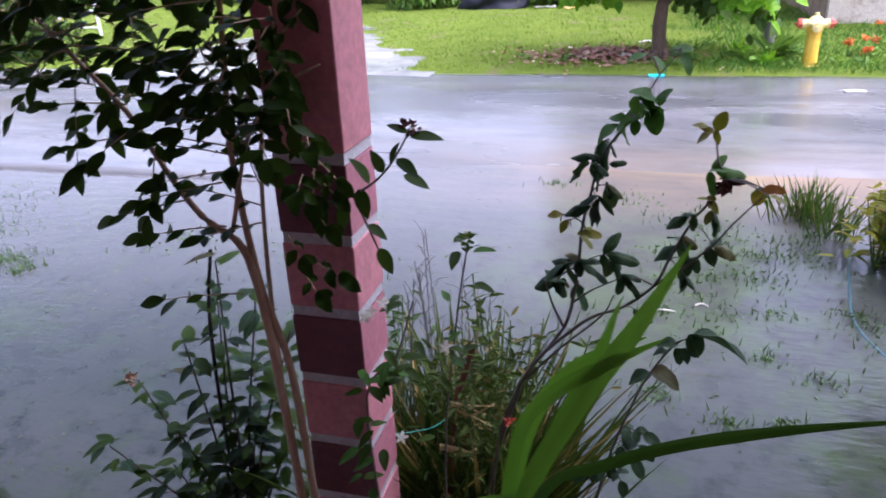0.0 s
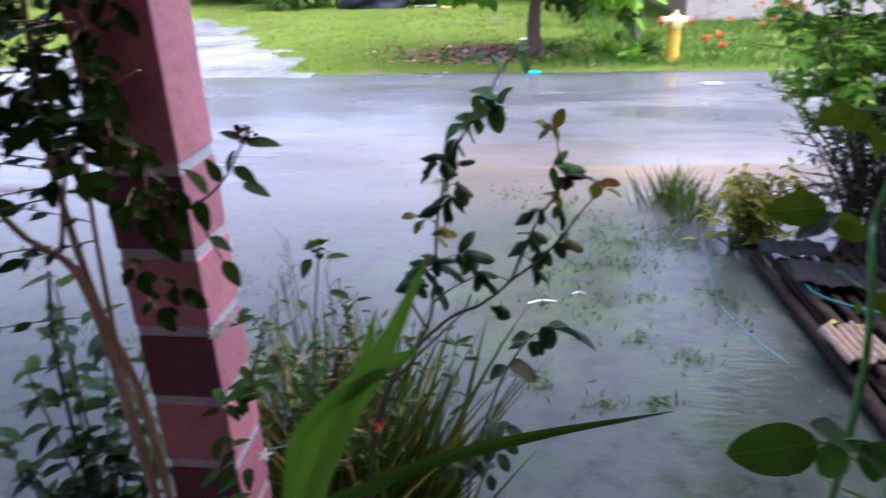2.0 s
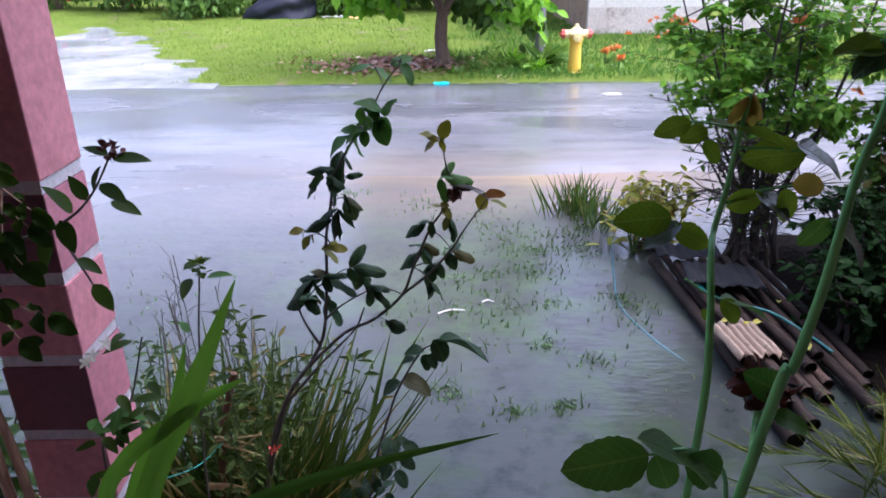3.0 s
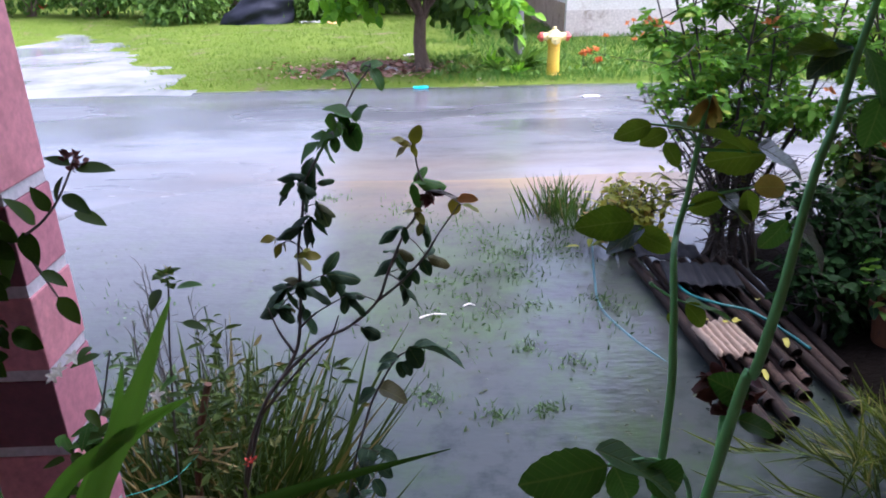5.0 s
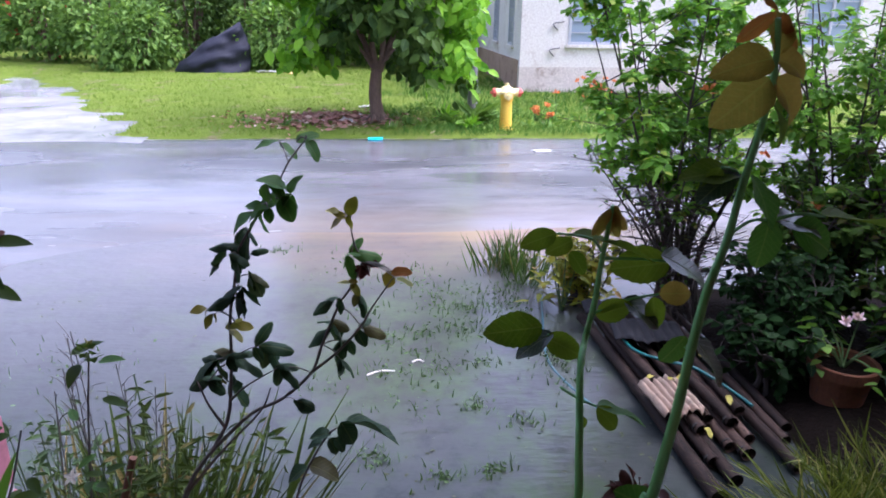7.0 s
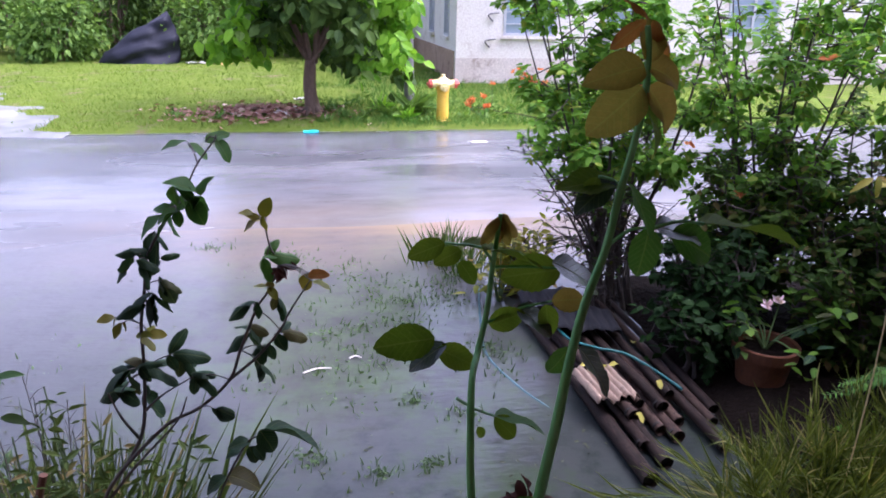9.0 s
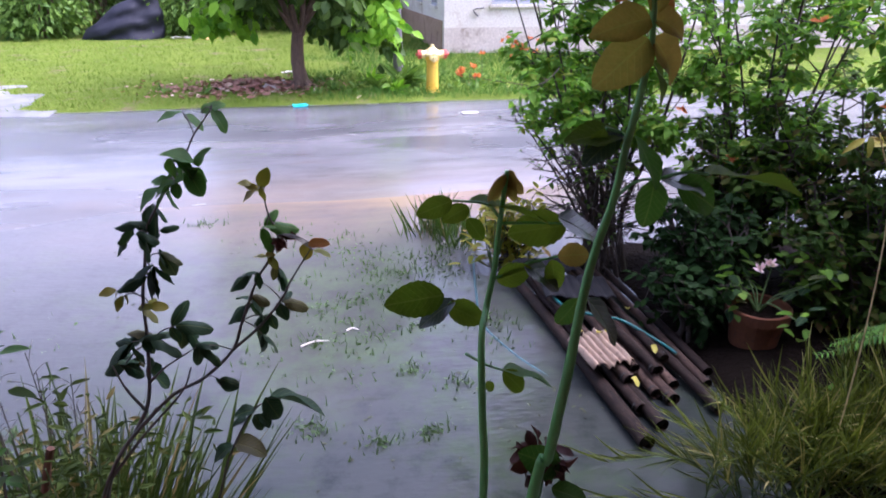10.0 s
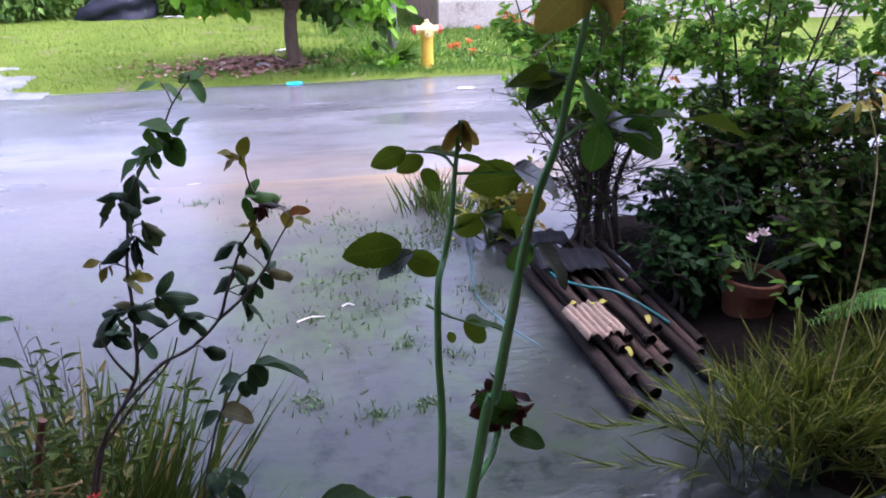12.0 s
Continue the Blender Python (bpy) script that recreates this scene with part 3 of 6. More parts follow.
def lawn_spot():
    while True:
        x, y = rnd(-13, 9), 9.42 + 10.0 * random.random() ** 1.5
        if ground_height(x, y) < 0.031 + rnd(-0.014, 0.012):
            continue
        if 3.2 < x and y > 14:
            continue
        return (x, y, ground_height(x, y) - 0.01)


scatter("lawn_grass", BLADE_STIFF, blades(48000, lawn_spot, 0.03, 0.095, 0.8, 2.4), L_LAWN, None, "short bright green verge grass", "stuff")["category"] = "grass"


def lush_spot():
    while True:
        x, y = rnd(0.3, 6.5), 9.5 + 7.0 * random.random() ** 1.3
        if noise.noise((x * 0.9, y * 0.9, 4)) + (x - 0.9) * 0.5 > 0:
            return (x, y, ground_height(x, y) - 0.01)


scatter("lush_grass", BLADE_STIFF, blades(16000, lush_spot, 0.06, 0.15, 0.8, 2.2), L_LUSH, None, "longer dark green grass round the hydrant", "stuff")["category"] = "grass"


def weed_tuft(at, radius, count, lo, hi, label="thin weeds standing out of the flood water", material=L_WEED, lean=0.5, wide=1.3):
    mats = blades(count, lambda: (at[0] + random.gauss(0, radius), at[1] + random.gauss(0, radius * 0.8), -0.02), lo, hi, lean, wide)
    ob = scatter("weed_tuft", BLADE_CURVE if hi < 0.2 else BLADE_STIFF, mats, material, None, label)
    ob["category"] = "weeds"
    ob["group"] = "weeds in the flood water"


TUFTS = [(0.38, 3.41, 0.10, 20), (0.58, 3.46, 0.07, 14), (0.83, 3.48, 0.10, 22), (0.62, 3.03, 0.12, 20), (0.29, 2.34, 0.06, 14), (0.85, 3.1, 0.07, 12),
         (-3.5, 2.95, 0.10, 50), (-3.3, 2.85, 0.07, 30), (-4.0, 3.4, 0.3, 40), (-2.6, 3.4, 0.2, 20), (-1.6, 2.6, 0.25, 18), (-1.9, 3.3, 0.25, 18),
         (-1.2, 3.2, 0.25, 14), (0.55, 4.2, 0.2, 26), (0.95, 4.0, 0.2, 30), (0.2, 4.6, 0.2, 16), (-0.4, 4.9, 0.1, 14), (1.1, 3.75, 0.12, 24),
         (0.05, 2.9, 0.12, 8), (-4.6, 3.9, 0.3, 40), (-0.9, 2.1, 0.2, 10), (0.45, 2.7, 0.12, 8)]
for _ in range(22):
    TUFTS.append((rnd(0.1, 1.25), rnd(2.2, 4.5), rnd(0.04, 0.12), random.randint(5, 16)))
for x, y, r, n in TUFTS:
    weed_tuft((x, y), r * 0.95, n * 3, 0.02, 0.075, lean=0.35, wide=2.4)
    mats = [frame_matrix((x + random.gauss(0, r * 0.6), y + random.gauss(0, r * 0.5), rnd(-0.005, 0.02)), rand_dir(-0.1, 0.6), rand_dir(0.3, 1), rnd(0.012, 0.03)) for _ in range(n * 2)]
    ob = scatter("water_weed", SMALL, mats, L_WEED, None, "small soft green weeds at the water surface")
    ob["category"] = "weeds"
    ob["group"] = "weeds in the flood water"
# bits of leaf and bark adrift, gathered in loose drifts
bits = []
while len(bits) < 520:
    x, y = rnd(-3.2, 1.5), rnd(1.3, 4.8)
    if noise.noise((x * 1.3, y * 1.9, 7)) + 0.5 * noise.noise((x * 6, y * 6, 2)) + (0.12 if x > 0 else -0.08) > 0.12:
        bits.append(frame_matrix((x, y, rnd(0.002, 0.006)), rand_dir(-0.08, 0.12), (0, 0, 1), rnd(0.008, 0.03)))
scatter("floating_debris", SMALL, bits, L_DEBRIS, None, "dark bits of leaf adrift on the flood water", "stuff")["category"] = "debris"
for x, y, r, n in ((1.22, 4.4, 0.09, 170), (1.32, 4.15, 0.07, 60)):
    weed_tuft((x, y), r, n, 0.15, 0.36, "bushy green grass tuft rising from the flood water", L_GRASS, 0.6)


# ---- porch that the camera stands on ----
def slab(name, x0, y0, z0, x1, y1, z1, material, label, category):
    bm = bmesh.new()
    box(bm, x0, y0, z0, x1, y1, z1, 0.01)
    return tagged(part(name, bm, material, None), label, category, kind="structure")


slab("floor", -6.5, -2.6, -0.12, 6.5, 0.05, 0.16, M_CONC, "plain grey concrete porch floor", "floor")
slab("wall_south", -6.5, -2.75, 0.0, 6.5, -2.6, 2.75, M_PINK, "pink painted house wall behind the porch", "wall")
slab("ceiling", -6.5, -2.75, 2.75, 6.5, 1.25, 2.83, M_SOFFIT, "brown boarded porch ceiling", "ceiling")


# unseen wall, added to keep skylight off the plants from the right
slab("wall_east", 4.3, -2.6, 0.0, 4.45, 2.6, 2.75, M_PINK, "pink painted side wall of the house", "wall")


def pillar():
    x0, x1, y0, y1 = -0.442, -0.309, 0.895, 1.022
    p = thing("pillar", ((x0 + x1) / 2, (y0 + y1) / 2, 0), "pink and maroon painted block pillar with white joints", "pillar", kind="structure")
    bm = bmesh.new()
    g = 0.003
    box(bm, x0 + g, y0 + g, -0.1, x1 - g, y1 - g, 2.75)
    part("joint", bm, M_JOINT, p, "white painted joints")
    tops = [1.368 + 0.1425 * k for k in range(-9, 1)]
    colours = [M_PINK if k % 2 else M_MAROON for k in range(-9, 1)]
    z_low = -0.1
    for top, colour in zip(tops, colours):
        bm = bmesh.new()
        box(bm, x0, y0, z_low, x1, y1, top - 0.010, 0.003)
        me = bpy.data.meshes.new("block")
        bm.normal_update()
        # maroon blocks take a lighter mauve on their +x face
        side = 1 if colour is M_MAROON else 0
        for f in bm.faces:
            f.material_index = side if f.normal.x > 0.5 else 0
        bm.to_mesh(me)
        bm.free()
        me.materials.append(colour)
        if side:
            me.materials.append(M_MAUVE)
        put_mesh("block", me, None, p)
        z_low = top + 0.010
    bm = bmesh.new()
    box(bm, x0, y0, z_low, x1, y1, 2.75, 0.003)
    part("shaft", bm, M_PINK, p, "plain pink upper shaft")


pillar()


# ---- house across the road ----
def house():
    X0, X1, Y0, Y1, Z0, Z1 = 3.32, 13.5, 14.12, 21.0, -0.05, 3.1
    h = thing("house", (8, 17, 0), "off-white plastered house with mud-stained foot and barred windows", "house")
    w = 0.15
    wins = [(4.28, 5.38, 1.06, 2.2), (6.48, 7.35, 1.12, 2.2), (9.2, 10.4, 1.06, 2.2)]
    bm = bmesh.new()
    edge = X0
    for a, b, lo, hi in wins:
        box(bm, edge, Y0, 0.62, a, Y0 + w, Z1)
        box(bm, a, Y0, 0.62, b, Y0 + w, lo)
        box(bm, a, Y0, hi, b, Y0 + w, Z1)
        edge = b
    bmesh.ops.remove_doubles(bm, verts=bm.verts, dist=0.001)
    box(bm, edge, Y0, 0.62, X1, Y0 + w, Z1)
    part("wall", bm, M_WALL, h)
    bm = bmesh.new()
    box(bm, X0 - 0.004, Y0 - 0.004, Z0, X1, Y0 + w, 0.62)
    part("wall_foot", bm, M_WALLDAMP, h, "damp beige wall foot")
    side = [(14.85, 15.35, 1.0, 2.2), (16.6, 17.2, 1.0, 2.2)]
    bm = bmesh.new()
    edge = Y0 + w
    for a, b, lo, hi in side:
        box(bm, X0, edge, Z0, X0 + w, a, Z1)
        box(bm, X0, a, Z0, X0 + w, b, lo)
        box(bm, X0, a, hi, X0 + w, b, Z1)
        edge = b
    bmesh.ops.remove_doubles(bm, verts=bm.verts, dist=0.001)
    box(bm, X0, edge, Z0, X0 + w, Y1, Z1)
    part("wall", bm, M_WALL, h)
    bm = bmesh.new()
    box(bm, X0 - 0.02, Y0 + w, Z0, X0 - 0.002, Y1, 0.74)
    part("wall_foot", bm, M_WALLDIRT, h, "brown mud-stained wall foot")
    bm = bmesh.new()
    box(bm, X0 + w, Y1 - w, Z0, X1, Y1, Z1)
    box(bm, X1 - w, Y0 + w, Z0, X1, Y1 - w, Z1)
    part("wall", bm, M_WALL, h)
    glass, gn, gl, gb = nodes_of("window_glass")
    gb.inputs["Base Color"].default_value = (0.30, 0.36, 0.44, 1)
    gb.inputs["Roughness"].default_value = 0.08
    gb.inputs["Specular IOR Level"].default_value = 0.8

    def window(a, b, lo, hi, front):
        def bx(bm, u0, d0, z0, u1, d1, z1):
            if front:
                box(bm, u0, Y0 + d0, z0, u1, Y0 + d1, z1)
            else:
                box(bm, X0 + d0, u0, z0, X0 + d1, u1, z1)
        bm = bmesh.new()
        f = 0.05
        bx(bm, a, -0.02, lo, a + f, 0.06, hi)
        bx(bm, b - f, -0.02, lo, b, 0.06, hi)
        bx(bm, a + f, -0.02, lo, b - f, 0.06, lo + f)
        bx(bm, a + f, -0.02, hi - f, b - f, 0.06, hi)
        bx(bm, (a + b) / 2 - 0.025, -0.015, lo + f, (a + b) / 2 + 0.025, 0.055, hi - f)
        win = part("window", bm, M_FRAME, h, "grey window frame")
        for u0, u1 in ((a + f, (a + b) / 2 - 0.025), ((a + b) / 2 + 0.025, b - f)):
            bm = bmesh.new()
            bx(bm, u0, 0.02, lo + f, u1, 0.03, hi - f)
            me = bpy.data.meshes.new("pane")
            bm.to_mesh(me)
            bm.free()
            me.materials.append(glass)
            ob = new("pane", me)
            ob.parent = win
        for k in range(1, 5):
            z = lo + (hi - lo) * k / 5
            bm = bmesh.new()
            bx(bm, a + f, -0.012, z - 0.008, b - f, 0.004, z + 0.008)
            me = bpy.data.meshes.new("bar")
            bm.to_mesh(me)
            bm.free()
            me.materials.append(M_FRAME)
            ob = new("bar", me)
            ob.parent = win
        bm = bmesh.new()
        bx(bm, a - 0.05, -0.06, lo - 0.06, b + 0.05, 0.0, lo - 0.002)
        part("window_sill", bm, M_WALL, h)
    for a, b, lo, hi in wins:
        window(a, b, lo, hi, True)
    for a, b, lo, hi in side:
        window(a, b, lo, hi, False)
    bm = bmesh.new()
    mid = (Y0 + Y1) / 2
    v = [bm.verts.new(c) for c in ((X0 - 0.6, Y0 - 0.25, 3.0), (X1 + 0.5, Y0 - 0.25, 3.0), (X1 + 0.5, mid, 4.6), (X0 - 0.6, mid, 4.6), (X0 - 0.6, Y1 + 0.6, 3.0), (X1 + 0.5, Y1 + 0.6, 3.0))]
    bm.faces.new((v[0], v[1], v[2], v[3]))
    bm.faces.new((v[3], v[2], v[5], v[4]))
    r = bmesh.ops.extrude_face_region(bm, geom=list(bm.faces))
    bmesh.ops.translate(bm, vec=(0, 0, 0.08), verts=[g for g in r["geom"] if isinstance(g, bmesh.types.BMVert)])
    bmesh.ops.recalc_face_normals(bm, faces=bm.faces)
    part("roof", bm, M_ROOF, h, "rust-brown sheet roof")
    for x, z in ((4.05, 1.45), (4.0, 0.95)):
        bm = bmesh.new()
        tube(bm, [(x, Y0 - 0.03, z - 0.12), (x - 0.1, Y0 - 0.05, z), (x + 0.12, Y0 - 0.04, z + 0.04)], 0.015, 0.012, 5)
        part("bracket", bm, M_POST, h, "dark metal bracket on the wall")


house()


# ---- hydrant ----
def hydrant(x, y, z):
    h = thing("fire_hydrant", (x, y, z), "yellow fire hydrant with faded bonnet and red caps", "fire hydrant")
    bm = bmesh.new()
    lathe(bm, [(0.125, -0.05), (0.125, 0.03), (0.105, 0.045), (0.09, 0.06), (0.085, 0.2), (0.082, 0.40), (0.088, 0.41), (0.088, 0.43), (0.10, 0.445), (0.105, 0.50)], (x, y, z), 24, 1.1)
    part("barrel", bm, M_YELLOW, h, smooth=False)
    bm = bmesh.new()
    lathe(bm, [(0.125, 0.50), (0.13, 0.515), (0.125, 0.53), (0.105, 0.545), (0.075, 0.575), (0.035, 0.60), (0.03, 0.605), (0.028, 0.635), (0.0, 0.637)], (x, y, z), 24, 1.1)
    part("bonnet", bm, M_PALE, h, "pale yellow bonnet")
    for s in (-1, 1):
        bm = bmesh.new()
        tube(bm, [(x + s * 0.07, y, z + 0.566), (x + s * 0.16, y, z + 0.566)], 0.055, 0.055, 12)
        part("outlet", bm, M_PALE, h)
        bm = bmesh.new()
        tube(bm, [(x + s * 0.16, y, z + 0.566), (x + s * 0.205, y, z + 0.566)], 0.066, 0.06, 8)
        tube(bm, [(x + s * 0.205, y, z + 0.566), (x + s * 0.235, y, z + 0.566)], 0.025, 0.022, 5)
        part("cap", bm, M_RED, h, "red outlet cap")
    bm = bmesh.new()
    tube(bm, [(x, y - 0.06, z + 0.533), (x, y - 0.15, z + 0.533)], 0.06, 0.06, 12)
    tube(bm, [(x, y - 0.15, z + 0.533), (x, y - 0.18, z + 0.533)], 0.03, 0.025, 5)
    part("front_cap", bm, M_PALE, h)
    for k in range(8):
        a = k * math.pi / 4
        bm = bmesh.new()
        tube(bm, [(x + 0.115 * math.cos(a), y + 0.115 * math.sin(a), z + 0.02), (x + 0.115 * math.cos(a), y + 0.115 * math.sin(a), z + 0.05)], 0.012, 0.012, 6)
        part("bolt", bm, M_YELLOW, h)


hydrant(2.26, 9.93, 0.02)


def wooden_post(x, y):
    p = thing("post", (x, y, 0), "dark weathered wooden utility post", "post")
    bm = bmesh.new()
    tube(bm, [(x + 0.02, y, -0.05), (x, y, 1.2), (x - 0.03, y, 2.6), (x - 0.06, y, 4.6)], 0.085, 0.065, 10, 6, 0.08)
    part("shaft", bm, M_POST, p, smooth=True)


wooden_post(2.0, 11.6)


# ---- trees and hedges ----
def tree(x, y):
    t = thing("tree", (x, y, 0), "small tree with bright green leaves and forked brown trunk", "tree")
    bm = bmesh.new()
    g = ground_height(x, y) - 0.05
    tube(bm, [(x + 0.02, y, g), (x + 0.01, y, 0.1), (x - 0.035, y, 0.45), (x - 0.01, y, 0.85)], 0.135, 0.08, 10, 5, 0.12)
    for k in range(5):
        a = k * 1.26 + 0.3
        tube(bm, [(x + 0.24 * math.cos(a), y + 0.2 * math.sin(a), g + 0.03), (x + 0.1 * math.cos(a), y + 0.1 * math.sin(a), g + 0.12), (x, y, 0.35)], 0.03, 0.05, 6)
    part("trunk", bm, M_BARK, t, smooth=True)
    for dx, dy, z, r in ((-0.5, 0.1, 1.9, 0.06), (-0.18, -0.1, 2.1, 0.055), (0.55, 0.05, 1.85, 0.06), (-0.2, 0.4, 3.6, 0.06), (0.25, 0.0, 4.2, 0.06), (0.95, -0.2, 1.55, 0.04), (-0.95, -0.1, 1.75, 0.035)):
        bm = bmesh.new()
        end = Vector((x + dx, y + dy, z))
        tube(bm, [(x, y, 0.78), (x + dx * 0.35, y + dy * 0.3, 1.15 + 0.1 * abs(dx)), end], r, r * 0.45, 7, 5, 0.1)
        for _ in range(4):
            e2 = end + Vector((rnd(-0.5, 0.5), rnd(-0.5, 0.5), rnd(-0.1, 0.7)))
            tube(bm, [end * 0.7 + Vector((x, y, 0.9)) * 0.3, end + Vector((0, 0, 0.05)), e2], r * 0.45, 0.008, 5)
        part("limb", bm, M_BARK, t, smooth=True)
    mats, inner = [], []
    for _ in range(330):
        a = rnd(0, 2 * math.pi)
        q = math.sqrt(random.random())
        dx, dy = 0.06 + 1.42 * q * math.cos(a), 1.2 * q * math.sin(a)
        low = 0.98 + 0.3 * abs(noise.noise((dx * 1.5, dy * 1.5, 0)))
        if dx > 0.35:
            low = 0.55 + 0.5 * random.random()
        if abs(dx) < 0.42 and dy < 0.3:
            low = 1.55
        c = Vector((x + dx, y + dy, rnd(low, 5.3 - 1.3 * q)))
        # deep clumps get a darker green: shade inside the crown put into the colour
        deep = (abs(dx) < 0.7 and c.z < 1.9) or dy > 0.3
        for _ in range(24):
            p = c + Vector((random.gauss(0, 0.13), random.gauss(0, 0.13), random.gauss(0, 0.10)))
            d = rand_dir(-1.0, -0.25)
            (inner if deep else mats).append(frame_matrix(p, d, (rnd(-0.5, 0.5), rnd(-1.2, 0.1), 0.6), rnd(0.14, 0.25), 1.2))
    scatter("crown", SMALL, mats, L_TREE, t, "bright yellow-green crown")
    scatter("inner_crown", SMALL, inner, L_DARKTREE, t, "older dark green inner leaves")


tree(0.43, 10.55)


def bush(name, x, y, rx, ry, h, leaves, size, material, label, base=0.0, flowers=None, group=""):
    b = thing(name, (x, y, base), label, "bush" if h < 3.6 else "tree", group)
    for k in range(5):
        bm = bmesh.new()
        a = rnd(0, 6.28)
        q = rnd(0.2, 0.7)
        tube(bm, [(x + 0.05 * math.cos(a), y + 0.05 * math.sin(a), base - 0.08), (x + rx * q * 0.5 * math.cos(a), y + ry * q * 0.5 * math.sin(a), base + h * 0.4),
                  (x + rx * q * math.cos(a), y + ry * q * math.sin(a), base + h * rnd(0.7, 0.9))], 0.03 + 0.012 * h, 0.01, 6)
        part("stem", bm, M_BARK, b)
    mats, reds = [], []
    clumps = []
    for _ in range(max(16, leaves // 34)):
        d = rand_dir(-0.95, 1)
        q = rnd(0.55, 1.05)
        clumps.append((Vector((x + rx * q * d.x, y + ry * q * d.y, max(base + 0.08, base + h * 0.5 + h * 0.5 * q * d.z))), d))
    for c, d in clumps:
        for _ in range(58):
            s = 0.15 + 0.05 * h
            p = c + Vector((random.gauss(0, s), random.gauss(0, s), random.gauss(0, s * 0.8)))
            p.z = max(p.z, base + 0.02)
            mats.append(frame_matrix(p, (d + rand_dir() * 0.9 + Vector((0, 0, -0.4))), rand_dir(0.2, 1), rnd(size * 0.4, size * 1.05)))
        if flowers and random.random() < 0.35:
            for _ in range(5):
                reds.append(frame_matrix(c + d * 0.15 + rand_dir() * 0.06, rand_dir(-0.2, 1), rand_dir(), 0.13))
    scatter("foliage", SMALL, mats, material, b)
    if reds:
        scatter("blossom", SMALL, reds, flowers, b, "small red flowers")
    return b


random.seed(11)
g = "bushes behind the verge"
for x, y, rx, ry, h, n in ((-5.3, 18.2, 0.9, 0.7, 1.5, 1500), (-6.6, 19.6, 1.1, 0.9, 2.4, 1900), (-4.4, 19.8, 1.3, 0.9, 2.9, 2100), (-1.9, 18.8, 1.0, 0.8, 1.7, 1600),
                           (-0.6, 19.9, 1.3, 0.9, 2.6, 2000), (-3.0, 20.4, 1.2, 0.8, 3.0, 1900), (1.0, 19.6, 1.2, 0.9, 2.3, 1700), (2.3, 20.6, 1.1, 0.9, 2.4, 1500)):
    bush("bush", x, y, rx, ry, h, n, 0.20, L_HEDGE if h < 2.5 else L_DARKTREE, "dense light green bush at the back of the verge" if h < 2.5 else "tall darker green bush at the back of the verge", ground_height(x, y), group=g)
for x, y, rx, ry, h, n in ((-8.2, 20.6, 1.2, 0.9, 2.2, 1500), (-10.3, 20.9, 1.4, 0.9, 2.4, 1600), (-12.8, 20.8, 1.5, 0.9, 2.5, 1500), (-15.6, 19.0, 1.6, 1.0, 2.4, 1300)):
    bush("bush", x, y, rx, ry, h, n, 0.22, L_HEDGE, "green bush with small red flowers behind the driveway", ground_height(x, y), L_REDFL, g)
for x, y, rx, ry, h, n, leaf in ((-10.4, 10.3, 0.8, 0.5, 0.9, 700, L_DARKTREE), (-11.6, 11.2, 0.9, 0.6, 1.3, 800, L_LITTER), (-13.2, 10.6, 1.0, 0.6, 1.2, 800, L_DARKTREE)):
    bush("bush", x, y, rx, ry, h, n, 0.20, leaf, "low dark bush beside the flooded driveway" if leaf is L_DARKTREE else "low reddish brown bush beside the driveway", ground_height(x, y), group=g)
for x, y, rx, ry, h, n in ((-15, 25, 2.6, 1.5, 4.2, 1600), (-10.5, 25, 2.6, 1.5, 4.4, 1700), (-6, 24.5, 2.6, 1.5, 4.2, 1700), (-1.5, 24.6, 2.6, 1.5, 4.3, 1700), (2.0, 26, 2.4, 1.5, 4.3, 1400),
                           (-20, 22, 2.6, 1.6, 4.0, 1400), (-25, 19, 3, 2, 4.2, 1200), (-19, 14.5, 2.0, 1.5, 3.0, 1300), (-31, 17, 3, 2, 4.2, 1100), (17, 20, 3, 2, 4.2, 1100), (22, 16, 3, 2, 4.2, 1100), (28, 17, 3, 2, 4.5, 1000)):
    bush("tree", x, y, rx, ry, h, n, 0.34, L_DARKTREE, "dark green leafy tree far beyond the road", ground_height(x, y), group="trees far beyond the road")


def tarpaulin():
    t = thing("tarpaulin", (-3.6, 18, 0), "crumpled black tarpaulin draped over a heap", "tarpaulin")
    bm = bmesh.new()
    n, rows = 28, 16
    grid = []
    for j in range(rows + 1):
        v = j / rows
        row = []
        for i in range(n + 1):
            u = i / n
            a = math.pi * u
            spread_x = 0.92 * (1 - 0.45 * v ** 2.2)
            x = -3.55 - spread_x * math.cos(a) + 0.25 * v
            y = 18.1 - 0.55 * math.sin(a) * (1 - 0.6 * v ** 2)
            z = 0.06 + 1.26 * v * (0.45 + 0.55 * u)
            fold = 0.16 * noise.noise((x * 2.2, z * 3.5, 1)) + 0.10 * abs(math.sin(2.2 * math.pi * (v - 0.35 * u))) ** 0.5 + 0.05 * noise.noise((x * 8, z * 9, 3))
            row.append(bm.verts.new((x + fold * 0.4, y - fold, z + 0.05 * noise.noise((x * 3, y * 3, z)))))
        grid.append(row)
    for j in range(rows):
        for i in range(n):
            bm.faces.new((grid[j][i], grid[j][i + 1], grid[j + 1][i + 1], grid[j + 1][i]))
    bm.faces.new(grid[-1])
    r = part("sheet", bm, M_TARP, t, smooth=True)
    bm = bmesh.new()
    bmesh.ops.create_icosphere(bm, subdivisions=3, radius=0.4, matrix=Matrix.Translation((-3.5, 18.3, 0.2)))
    for v in bm.verts:
        v.co += v.normal * 0.03 * noise.noise(v.co * 6)
    part("heap", bm, M_GROUND, t)


tarpaulin()


# ---- verge details ----
random.seed(21)


